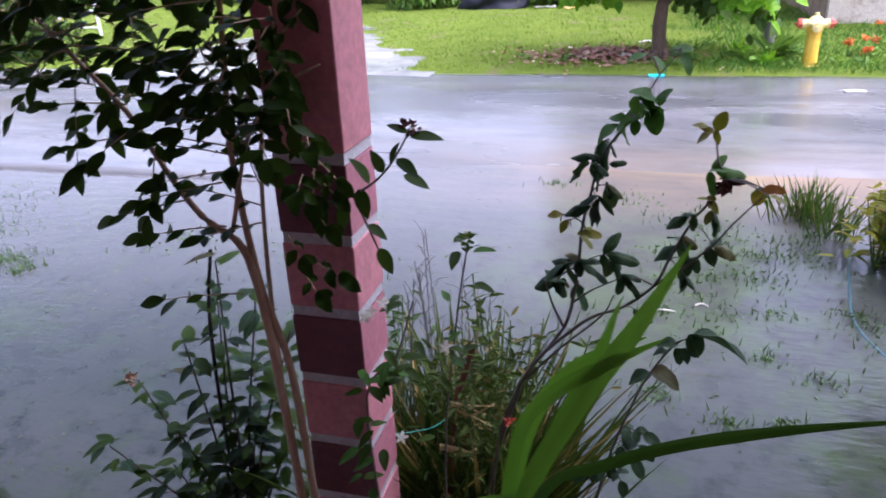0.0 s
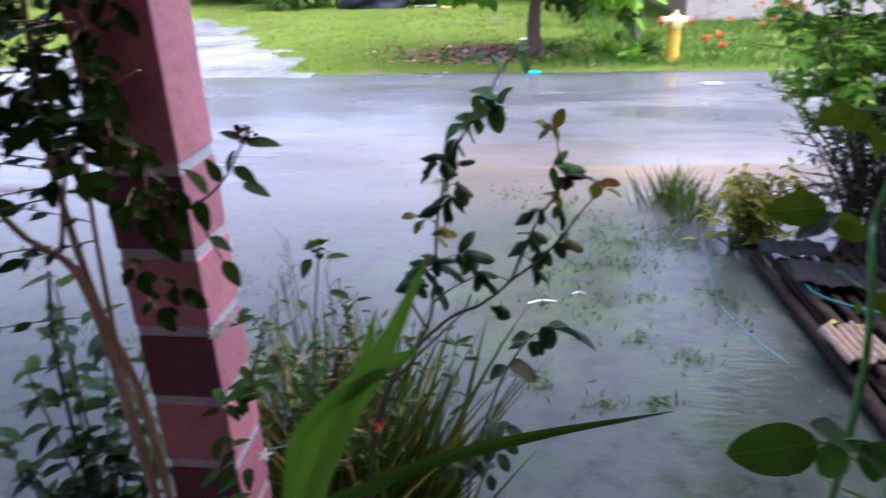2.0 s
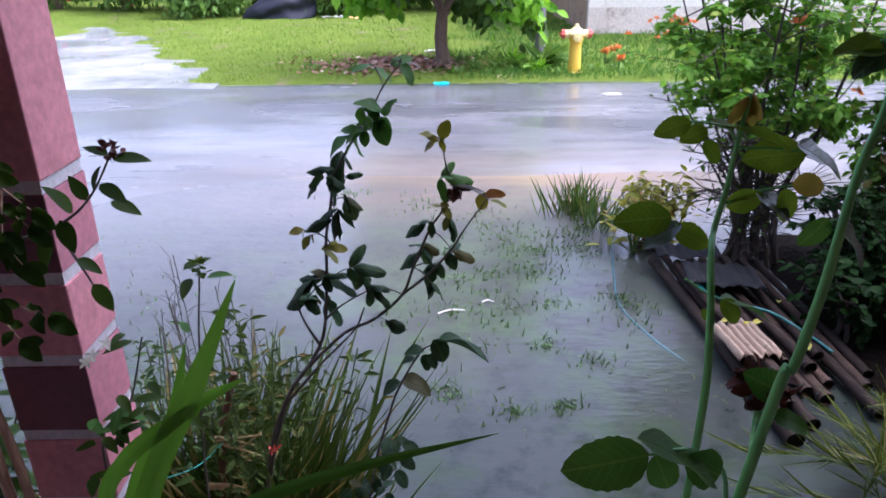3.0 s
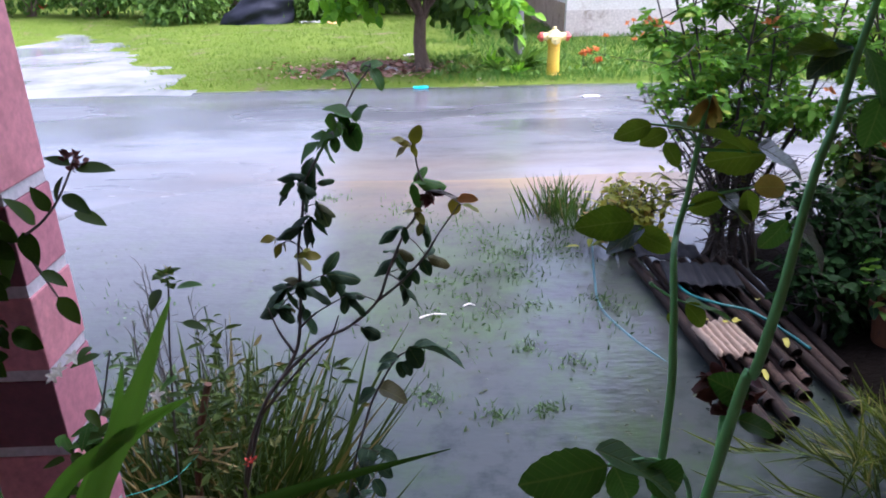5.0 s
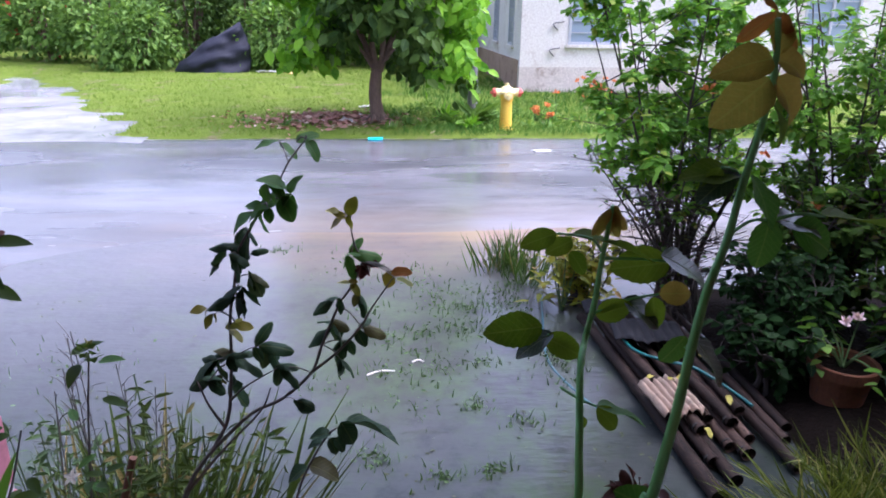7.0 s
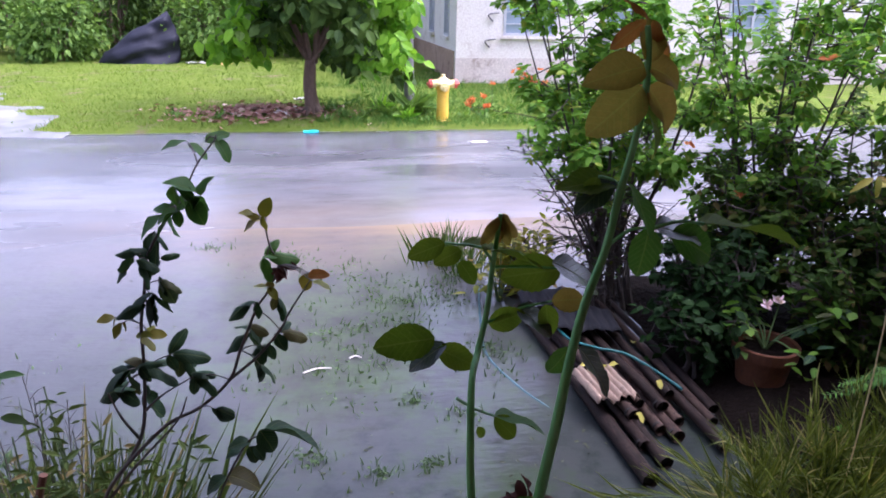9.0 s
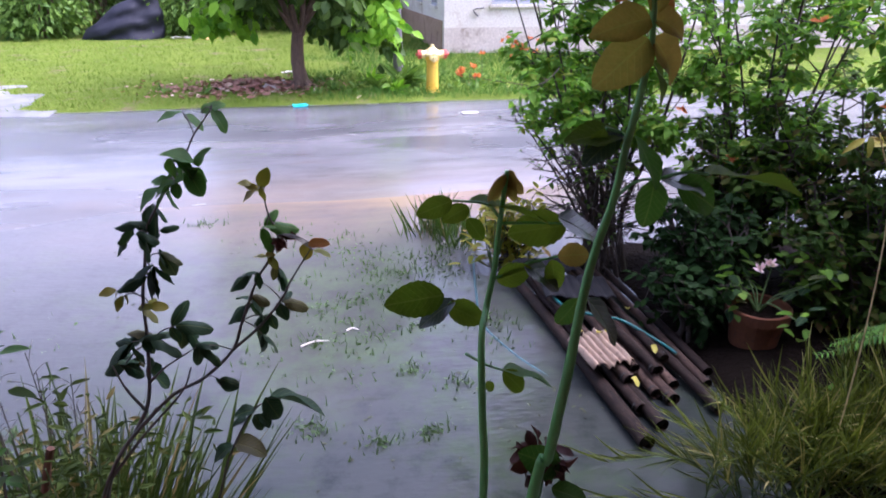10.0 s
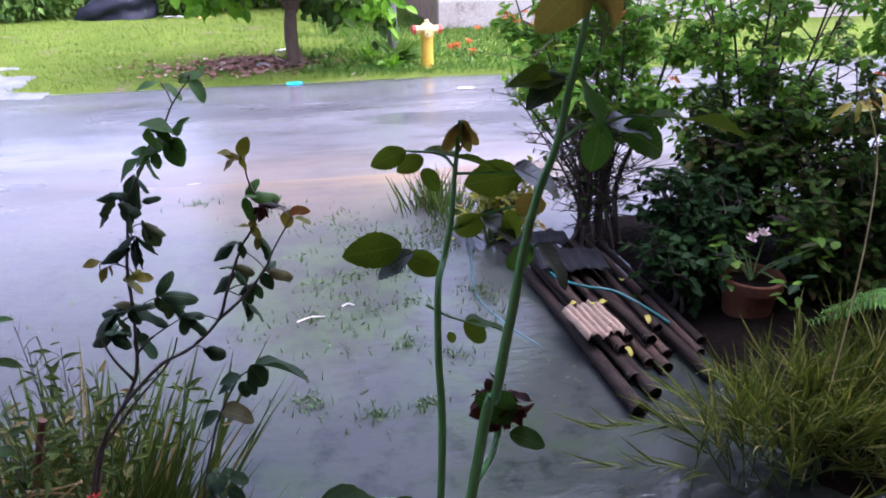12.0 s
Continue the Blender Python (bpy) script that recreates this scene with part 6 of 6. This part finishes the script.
def rose_bush():
    r = thing("rose_bush", (-0.12, 1.06, 0), "leggy rose bush with dark wilting leaves", "rose bush")
    left = [(-0.16, 1.08, -0.05), (-0.13, 1.08, 0.5), (-0.049, 1.06, 0.862), (0.011, 1.06, 0.969), (0.04, 1.06, 1.031), (0.053, 1.06, 1.135), (0.058, 1.06, 1.219),
            (0.07, 1.06, 1.28), (0.078, 1.06, 1.328), (0.098, 1.06, 1.366), (0.128, 1.06, 1.412), (0.147, 1.06, 1.44), (0.166, 1.07, 1.476), (0.194, 1.08, 1.511)]
    right = [(-0.13, 1.10, -0.05), (-0.11, 1.08, 0.6), (-0.044, 1.05, 0.884), (0.065, 1.05, 1.025), (0.135, 1.05, 1.066), (0.186, 1.05, 1.114), (0.207, 1.05, 1.167),
             (0.237, 1.05, 1.239), (0.257, 1.05, 1.269), (0.277, 1.04, 1.318), (0.266, 1.04, 1.347), (0.26, 1.05, 1.381), (0.265, 1.06, 1.404)]
    canes = [
        (left, 0.0042, 0.0012), (right, 0.0040, 0.0011),
        ([(0.186, 1.05, 1.114), (0.235, 1.05, 1.155), (0.274, 1.03, 1.21), (0.292, 1.0, 1.255), (0.326, 0.955, 1.325)], 0.003, 0.0011),
        ([(-0.04, 1.05, 0.885), (0.03, 1.04, 0.975), (0.10, 1.03, 1.055), (0.12, 1.03, 1.10)], 0.003, 0.0012),
        ([(0.03, 1.06, 1.01), (0.01, 1.05, 1.06), (-0.005, 1.05, 1.11)], 0.003, 0.0012),
        ([(0.045, 1.06, 1.06), (0.08, 1.04, 1.10), (0.13, 1.04, 1.13)], 0.0025, 0.001),
    ]
    for line, r0, r1 in canes:
        bm = bmesh.new()
        tube(bm, line, r0, r1, 7, 5, 0.1)
        part("cane", bm, M_CANE, r, smooth=True)
    st = bmesh.new()

    def leafed(x, z, dx, dz, size, material, mesh, n=3, y=1.05):
        """A small compound leaf whose middle leaflet is centred on x, z."""
        d = Vector((dx, rnd(-0.45, 0.25), dz)).normalized()
        mid = Vector((x, y + rnd(-0.02, 0.02), z))
        base = mid - d * size * 0.55
        side = d.cross(Vector((rnd(-0.3, 0.3), -1, 0.3))).normalized()
        one_leaf(r, mesh, material, base, d, Vector((rnd(-0.5, 0.5), rnd(-0.9, 0.1), 1)), size * rnd(1.0, 1.2), rnd(0.85, 1.1))
        for k in range(n - 1):
            sg = 1 if k % 2 else -1
            b = base - d * size * rnd(0.05, 0.3)
            one_leaf(r, mesh, material, b, d * rnd(0.2, 0.7) + side * sg * rnd(0.5, 1) + Vector((0, rnd(-0.4, 0.4), -0.35)), Vector((rnd(-0.6, 0.6), rnd(-0.9, 0.2), 0.9)), size * rnd(0.65, 1.0), rnd(0.8, 1.05))
        spot = min((Vector(q) for q in left + right), key=lambda q: (q - base).length)
        tube(st, [spot, (spot + base) / 2 + Vector((0, 0, 0.006)), base], 0.0013, 0.0009, 4, 2)

    # wilted leaves along the first cane, then along the second
    for x, z, dx, dz in ((0.099, 1.35, 0.3, -0.4), (0.085, 1.345, -0.3, 0.5), (0.04, 1.328, -0.9, -0.35), (0.088, 1.317, 0.5, -0.5), (0.107, 1.273, 0.4, -0.8), (0.065, 1.254, -0.4, -0.5), (0.055, 1.262, -0.6, 0.1),
                         (0.123, 1.175, 0.8, 0.2), (0.084, 1.15, 0.7, 0.0), (0.157, 1.121, 0.8, -0.3), (0.13, 1.135, 0.5, -0.5), (0.01, 1.148, -0.9, -0.2), (0.04, 1.16, -0.5, 0.3), (-0.004, 1.10, -0.9, -0.1), (0.03, 1.09, 0.5, -0.3), (0.046, 1.076, -0.2, -0.8), (0.178, 1.053, 0.7, -0.7)):
        leafed(x, z, dx, dz, rnd(0.034, 0.044), L_ROSE, ROSE_DROOP, random.choice((3, 4, 4)))
    for x, z, dx, dz in ((0.215, 1.255, -0.6, 0.0), (0.284, 1.232, 0.4, -0.6), (0.203, 1.19, -0.9, -0.1), (0.241, 1.192, 0.5, -0.4), (0.298, 1.196, 0.9, -0.1), (0.235, 1.15, -0.4, -0.5), (0.248, 1.111, 0.4, -0.9), (0.282, 1.34, 0.7, 0.2)):
        leafed(x, z, dx, dz, rnd(0.032, 0.042), L_ROSE if z < 1.3 else L_ROSETOP, ROSE_DROOP, random.choice((2, 3, 4)))
    # younger leaves at the tips
    for x, z, dx, dz in ((0.149, 1.451, -0.4, 0.4), (0.155, 1.43, 0.6, -0.5), (0.164, 1.406, 0.4, -0.8), (0.135, 1.415, -0.7, 0.0), (0.115, 1.397, -0.7, -0.4), (0.093, 1.388, -0.9, -0.3)):
        leafed(x, z, dx, dz, rnd(0.034, 0.042), L_ROSETOP, ROUND_LEAF, 3)
    for x, z, dx, dz in ((0.195, 1.513, 0.6, 0.3), (0.164, 1.491, 0.7, -0.4), (0.131, 1.502, -1, -0.1), (0.205, 1.495, 0.5, -0.7)):
        leafed(x, z, dx, dz, rnd(0.030, 0.038), L_ROSETOP, ROSE_LEAF, 1, 1.08)
    for x, z, dx, dz in ((0.01, 1.238, -1, 0.05), (0.026, 1.22, -0.5, -0.7), (0.078, 1.196, 1, 0.0), (0.068, 1.19, 0.7, -0.4), (0.234, 1.403, -0.9, 0.3), (0.238, 1.388, -0.7, -0.4), (0.262, 1.41, 0.3, 0.8), (0.266, 1.274, 0.3, -0.3), (0.25, 1.285, -0.7, 0.2)):
        leafed(x, z, dx, dz, rnd(0.021, 0.029), L_ROSEGOLD, ROSE_LEAF, 2)
    for x, z, dx, dz in ((0.336, 1.332, 0.9, 0.2), (0.318, 1.316, -0.3, -0.7), (0.342, 1.325, 0.8, -0.1)):
        leafed(x, z, dx, dz, 0.028, L_BUD if dx > 0.85 else L_ROSEGOLD, ROSE_LEAF, 1, 0.955)
    part("leaf_stalk_tuft", st, M_CANE, r, kind="stuff")
    mats = [frame_matrix(Vector((0.279, 1.04, 1.318)) + rand_dir() * 0.007, rand_dir(-0.9, -0.1), rand_dir(), 0.026) for _ in range(14)]
    scatter("withered_rose", SMALL, mats, L_DRY, r, "withered dark red rose", "")
    mats = [frame_matrix(Vector((-0.065, 1.02, 0.80)) + rand_dir() * 0.006, rand_dir(-0.3, 1), rand_dir(), 0.011) for _ in range(14)]
    scatter("small_flower", SMALL, mats, L_REDFL, r, "small red flower", "")


rose_bush()


def young_rose():
    r = thing("young_rose", (0.05, 0.96, 0), "thin young rose shoot with few blue-green leaves", "rose")
    bm = bmesh.new()
    tube(bm, [(0.05, 0.96, -0.03), (0.09, 0.95, 0.5), (0.127, 0.93, 0.80), (0.166, 0.92, 0.96), (0.186, 0.92, 1.015), (0.22, 0.92, 1.076), (0.245, 0.92, 1.092)], 0.003, 0.0015, 6, 5)
    part("cane", bm, M_CANE, r, smooth=True)
    for at, tip, up in (((0.188, 1.022), (0.238, 1.012), -0.3), ((0.186, 1.018), (0.152, 1.008), -0.2), ((0.24, 1.098), (0.264, 1.060), -0.9), ((0.245, 1.096), (0.330, 1.098), 0.3), ((0.225, 1.078), (0.196, 1.086), -0.3),
                        ((0.222, 1.07), (0.236, 1.046), -0.5), ((0.213, 1.063), (0.190, 1.068), 0.0), ((0.23, 1.07), (0.248, 1.052), -0.4)):
        a, b = Vector((at[0], 0.92, at[1])), Vector((tip[0], 0.91, tip[1]))
        one_leaf(r, ROUND_LEAF, L_ROSE, a, b - a, (0, up, 1), (b - a).length, 1.0 if up < 0.2 else 0.6)
    st = bmesh.new()
    for at, d in (((0.150, 0.925, 0.90), (0.6, -0.3, 0.1)), ((0.147, 0.925, 0.885), (0.7, -0.4, -0.1)), ((0.143, 0.93, 0.86), (0.6, -0.4, -0.3)), ((0.135, 0.93, 0.82), (0.4, -0.4, -0.5)), ((0.13, 0.93, 0.80), (-0.5, -0.2, 0))):
        spray(r, at, d, 0.029, L_ROSE, 5, ROSE_LEAF, 0.7, st)
    part("leaf_stalk_tuft", st, M_CANE, r, kind="stuff")


young_rose()


# ---- roses and strap leaves close to the porch ----
def porch_rose(x, y, line, r0, r1, label):
    p = thing("tall_rose", (x, y, 0), label, "rose", "tall roses by the porch")
    bm = bmesh.new()
    tube(bm, [(x, y, -0.03), (x, y, 0.6), (x, y, 1.1)] + line, r0, r1, 9, 6, 0.08)
    part("stem", bm, M_GREENSTEM, p, smooth=True)
    return p


UP = {"face": (0, -0.85, 0.5), "tilt": (0.1, -0.35, 0.9), "edge": (0, 0.16, 1)}


def rose_leaves(p, y, leaves, mesh=ROSE_LEAF, wide=0.95):
    """Leaflets in the plane at depth y, each from its foot to its tip."""
    for (x0, z0), (x1, z1), how, material in leaves:
        a, b = Vector((x0, y, z0)), Vector((x1, y + rnd(-0.012, 0.004), z1))
        one_leaf(p, mesh, material, a, b - a, Vector(UP[how]) + Vector((rnd(-0.2, 0.2), 0, 0)), (b - a).length, wide * rnd(0.92, 1.08))


def rose_stalks(p, y, lines):
    bm = bmesh.new()
    for line in lines:
        tube(bm, [(x, y, z) for x, z in line], 0.0011, 0.0008, 5, 4)
    part("leaf_stalk_tuft", bm, M_GREENSTEM, p, kind="stuff")


slim = porch_rose(0.405, 0.31, [(0.420, 0.33, 1.373), (0.4205, 0.34, 1.448), (0.427, 0.37, 1.485), (0.437, 0.395, 1.495), (0.443, 0.4, 1.52), (0.445, 0.4, 1.548), (0.447, 0.4, 1.568), (0.449, 0.4, 1.588)], 0.0032, 0.0014,
                  "tall green rose stem with broad olive leaves")
rose_leaves(slim, 0.40, [
    ((0.413, 1.570), (0.389, 1.563), "face", L_NEAR), ((0.424, 1.565), (0.406, 1.559), "face", L_NEAR), ((0.423, 1.557), (0.434, 1.543), "face", L_NEAR),
    ((0.423, 1.568), (0.482, 1.562), "edge", L_NEAR), ((0.493, 1.548), (0.453, 1.546), "face", L_NEAR), ((0.486, 1.553), (0.526, 1.536), "tilt", L_NEARGLOSS),
    ((0.408, 1.503), (0.368, 1.504), "face", L_NEAR), ((0.416, 1.498), (0.388, 1.484), "tilt", L_NEARGLOSS), ((0.410, 1.495), (0.435, 1.485), "face", L_NEAR),
    ((0.452, 1.438), (0.493, 1.428), "edge", L_NEARGREEN), ((0.452, 1.437), (0.471, 1.419), "face", L_NEAR), ((0.440, 1.430), (0.446, 1.420), "face", L_NEAR)])
rose_leaves(slim, 0.40, [
    ((0.445, 1.510), (0.466, 1.521), "face", L_NEAR), ((0.488, 1.525), (0.514, 1.525), "face", L_NEARBRONZE), ((0.463, 1.522), (0.490, 1.507), "tilt", L_NEARGLOSS), ((0.484, 1.523), (0.487, 1.500), "face", L_NEAR)])
rose_leaves(slim, 0.40, [
    ((0.449, 1.587), (0.437, 1.578), "face", L_NEARBRONZE), ((0.448, 1.586), (0.443, 1.571), "face", L_NEARBRONZE), ((0.449, 1.588), (0.469, 1.575), "face", L_NEARBRONZE),
    ((0.449, 1.586), (0.456, 1.569), "face", L_NEARBRONZE), ((0.450, 1.588), (0.462, 1.572), "tilt", L_BUD)], ROSE_DROOP, 0.7)
rose_stalks(slim, 0.40, [((0.433, 1.488), (0.425, 1.490), (0.412, 1.497)), ((0.446, 1.555), (0.436, 1.566), (0.413, 1.570)), ((0.447, 1.552), (0.47, 1.551), (0.49, 1.549)),
                         ((0.424, 1.455), (0.438, 1.445), (0.452, 1.438)), ((0.443, 1.512), (0.465, 1.521), (0.488, 1.525))])

stout = porch_rose(0.385, 0.25, [(0.429, 0.27, 1.425), (0.438, 0.27, 1.464), (0.442, 0.27, 1.492), (0.448, 0.275, 1.516), (0.456, 0.285, 1.544), (0.468, 0.30, 1.569), (0.483, 0.315, 1.592), (0.4925, 0.325, 1.62), (0.5, 0.33, 1.647), (0.503, 0.33, 1.67), (0.502, 0.33, 1.693), (0.5, 0.33, 1.706)], 0.0036, 0.0015,
                   "tall thick green rose stem with bronze new leaves")
rose_leaves(stout, 0.33, [
    ((0.501, 1.676), (0.475, 1.652), "face", L_NEARBRONZE), ((0.503, 1.676), (0.529, 1.654), "face", L_NEARBRONZE), ((0.504, 1.664), (0.520, 1.645), "tilt", L_NEAR),
    ((0.501, 1.686), (0.471, 1.682), "face", L_NEARBRONZE), ((0.502, 1.686), (0.528, 1.680), "face", L_NEARBRONZE), ((0.502, 1.688), (0.506, 1.711), "face", L_NEARBRONZE)], ROUND_LEAF)
rose_leaves(stout, 0.33, [((0.499, 1.709), (0.483, 1.696), "face", L_BUD), ((0.502, 1.709), (0.519, 1.696), "face", L_BUD), ((0.500, 1.709), (0.494, 1.722), "tilt", L_BUD)], ROSE_DROOP, 0.7)
rose_leaves(stout, 0.33, [
    ((0.494, 1.625), (0.460, 1.628), "tilt", L_NEAR), ((0.491, 1.627), (0.467, 1.614), "tilt", L_NEARGLOSS), ((0.499, 1.625), (0.519, 1.598), "edge", L_NEARGREEN), ((0.481, 1.629), (0.474, 1.612), "face", L_NEAR),
    ((0.515, 1.599), (0.510, 1.571), "face", L_NEARGREEN), ((0.517, 1.599), (0.552, 1.594), "tilt", L_NEARGLOSS), ((0.528, 1.595), (0.565, 1.579), "face", L_NEARGREEN),
    ((0.546, 1.600), (0.609, 1.598), "edge", L_NEAR), ((0.480, 1.527), (0.502, 1.502), "tilt", L_NEARGLOSS), ((0.475, 1.528), (0.465, 1.506), "face", L_NEARGREEN)])
# broad leaves low on the stem
rose_leaves(stout, 0.22, [
    ((0.346, 1.448), (0.304, 1.443), "face", L_NEARGREEN), ((0.339, 1.458), (0.381, 1.444), "edge", L_NEARGREEN), ((0.349, 1.448), (0.359, 1.425), "face", L_NEARGREEN), ((0.364, 1.445), (0.390, 1.428), "face", L_NEARGREEN)])
rose_leaves(stout, 0.33, [((0.472, 1.403), (0.445, 1.423), "face", L_NEARGREEN), ((0.467, 1.387), (0.490, 1.384), "tilt", L_NEARGREEN)])
bm = bmesh.new()
tube(bm, [(0.415, 0.265, 1.36), (0.40, 0.25, 1.41), (0.37, 0.225, 1.446), (0.346, 0.22, 1.448)], 0.0016, 0.0009, 5, 4)
part("side_shoot", bm, M_GREENSTEM, stout)
rose_stalks(stout, 0.33, [((0.490, 1.588), (0.503, 1.598), (0.518, 1.599)), ((0.518, 1.599), (0.533, 1.602), (0.548, 1.600)), ((0.495, 1.622), (0.490, 1.627), (0.482, 1.629)), ((0.476, 1.52), (0.478, 1.526), (0.480, 1.527))])


def dried_rose(x, y, z):
    p = thing("dried_rose", (x, y, z), "dried dark brown rose bloom on a porch stem", "rose bloom")
    for _ in range(46):
        d = rand_dir(-0.6, 0.8)
        one_leaf(p, OVATE_CURL, L_DRY, Vector((x, y, z)) + d * 0.008, d + rand_dir() * 0.5 + Vector((0, 0, -0.2)), rand_dir(-0.3, 1), rnd(0.009, 0.017), 1.1, "petal")
    bm = bmesh.new()
    tube(bm, [(0.425, 0.27, 1.40), (x - 0.01, y - 0.02, z - 0.02), (x, y, z)], 0.0016, 0.003, 6)
    part("stalk", bm, M_GREENSTEM, p)


dried_rose(0.465, 0.345, 1.400)


def strap_leaf(parent, pts, width, material, fold=0.35, face=(0, -1, 0.2)):
    bm = bmesh.new()
    line = smooth_line(pts, 10)
    last = len(line) - 1
    rows = []
    for i, c in enumerate(line):
        t = i / last
        d = (line[min(i + 1, last)] - line[max(i - 1, 0)]).normalized()
        s = d.cross(Vector(face)).normalized()
        nrm = s.cross(d)
        w = width / 2 * min(1, (1 - t) * 3.2 + 0.02) ** 0.8 * min(1, 0.5 + t * 3)
        cols = []
        for k in range(7):
            q = k / 3 - 1
            cols.append(bm.verts.new(c + s * w * q + nrm * (abs(q) * fold * w + 0.03 * w * math.cos(9 * q))))
        rows.append(cols)
    for a, b in zip(rows, rows[1:]):
        for k in range(6):
            bm.faces.new((a[k], a[k + 1], b[k + 1], b[k]))
    return part("blade", bm, material, parent, smooth=True)


def strap_plant():
    p = thing("strap_plant", (0.05, 0.24, 0), "tall plant with long arching green strap leaves", "plant")
    bm = bmesh.new()
    tube(bm, [(0.05, 0.24, -0.05), (0.05, 0.235, 0.6), (0.06, 0.22, 1.2), (0.07, 0.21, 1.33)], 0.018, 0.012, 9)
    part("stalk", bm, M_GREENSTEM, p, smooth=True)
    strap_leaf(p, [(0.065, 0.215, 1.28), (0.085, 0.21, 1.385), (0.112, 0.21, 1.453), (0.137, 0.21, 1.501), (0.160, 0.21, 1.550)], 0.0115, L_STRAP)
    strap_leaf(p, [(0.065, 0.225, 1.28), (0.086, 0.222, 1.38), (0.106, 0.22, 1.44), (0.12, 0.22, 1.475), (0.131, 0.22, 1.515)], 0.009, L_STRAP)
    strap_leaf(p, [(0.07, 0.215, 1.30), (0.097, 0.205, 1.398), (0.128, 0.2, 1.426), (0.165, 0.2, 1.446), (0.213, 0.2, 1.463), (0.27, 0.2, 1.478)], 0.007, L_STRAPDARK, 0.5)
    strap_leaf(p, [(0.066, 0.222, 1.28), (0.076, 0.235, 1.38), (0.090, 0.245, 1.428), (0.116, 0.25, 1.458), (0.146, 0.25, 1.476)], 0.010, L_STRAP)
    strap_leaf(p, [(0.066, 0.218, 1.30), (0.080, 0.214, 1.42), (0.098, 0.21, 1.458), (0.124, 0.21, 1.480), (0.154, 0.21, 1.500)], 0.008, L_STRAP)
    strap_leaf(p, [(0.06, 0.22, 1.27), (0.05, 0.215, 1.34), (0.06, 0.21, 1.375), (0.085, 0.2, 1.395)], 0.010, L_STRAP)


strap_plant()


def arching_plant():
    p = thing("arching_plant", (-0.35, -0.3, 0.16), "plant with a dark green and a yellowing arching leaf", "plant")
    bm = bmesh.new()
    tube(bm, [(-0.35, -0.3, 0.1), (-0.34, -0.3, 0.7), (-0.32, -0.28, 1.2)], 0.016, 0.01, 9)
    part("stalk", bm, M_GREENSTEM, p, smooth=True)
    strap_leaf(p, [(-0.32, -0.28, 1.1), (-0.22, -0.2, 1.5), (-0.1, -0.125, 1.65), (0.02, -0.085, 1.645), (0.083, -0.061, 1.629), (0.127, -0.037, 1.6145), (0.177, -0.032, 1.6155), (0.25, -0.03, 1.62)], 0.0056, L_STRAPDARK, 0.3, (0, -0.8, 0.6))
    strap_leaf(p, [(-0.32, -0.28, 1.1), (-0.2, -0.22, 1.45), (-0.06, -0.13, 1.61), (-0.024, -0.065, 1.649), (0.0, -0.021, 1.667), (0.018, -0.001, 1.679), (0.048, 0.018, 1.696), (0.091, 0.04, 1.724)], 0.024, L_STRAPYELLOW, 0.2, (0, -1, 0.1))


arching_plant()



# ---- yellow-leaved shoot at the yard edge ----
random.seed(77)


def yellow_shoot(x, y, z):
    p = thing("yellow_shoot", (x + 0.1, y, 0), "thin shoot with drooping yellow leaves at the yard edge", "plant")
    bm = bmesh.new()
    tube(bm, [(x + 0.1, y, -0.05), (x + 0.12, y, 0.6), (x + 0.09, y, 1.1), (x, y, z)], 0.0028, 0.0015, 6)
    part("stem", bm, M_STRAW, p)
    for k in range(14):
        a = rnd(0, 6.28)
        one_leaf(p, OVATE, L_YELLOW if k % 3 else L_ROSEGOLD, (x + rnd(-0.03, 0.06), y + rnd(-0.03, 0.03), z + rnd(-0.05, 0.01)), (math.cos(a), 0.6 * math.sin(a), rnd(-0.7, 0.1)), (0, -0.5, 0.8), rnd(0.05, 0.085), 0.6)


yellow_shoot(1.80, 1.5, 1.32)


# a long thin shoot of the tall shrub, reaching out over the water with a few leaves and orange flowers
def flowering_shoot(shrub, line, leaves, blooms):
    bm = bmesh.new()
    tube(bm, line, 0.004, 0.0012, 5, 4)
    part("branch", bm, M_TWIG, shrub)
    pts = [Vector(p) for p in smooth_line(line, 6)]
    mats = [frame_matrix(random.choice(pts[3:]) + rand_dir() * 0.012, rand_dir(-0.8, 0.3), (rnd(-0.6, 0.6), rnd(-0.8, 0.4), 1), rnd(0.022, 0.042), 1.1) for _ in range(leaves)]
    scatter("foliage", SMALL, mats, L_SHRUB, shrub)
    for at, size in blooms:
        mats = [frame_matrix(Vector(at) + rand_dir() * 0.008, rand_dir(-0.3, 1), rand_dir(), size * rnd(0.8, 1.2)) for _ in range(8)]
        scatter("flower", SMALL, mats, L_ORANGE, shrub, "orange flower", "")


random.seed(77)
flowering_shoot(tall_shrub, [(1.80, 3.55, 0.95), (1.55, 3.47, 1.13), (1.303, 3.45, 1.184), (1.137, 3.45, 1.215)], 26, [((1.135, 3.45, 1.217), 0.028)])
flowering_shoot(tall_shrub, [(1.85, 3.55, 1.0), (1.65, 3.48, 1.25), (1.43, 3.45, 1.355)], 34, [((1.424, 3.45, 1.36), 0.03), ((1.465, 3.45, 1.335), 0.026)])
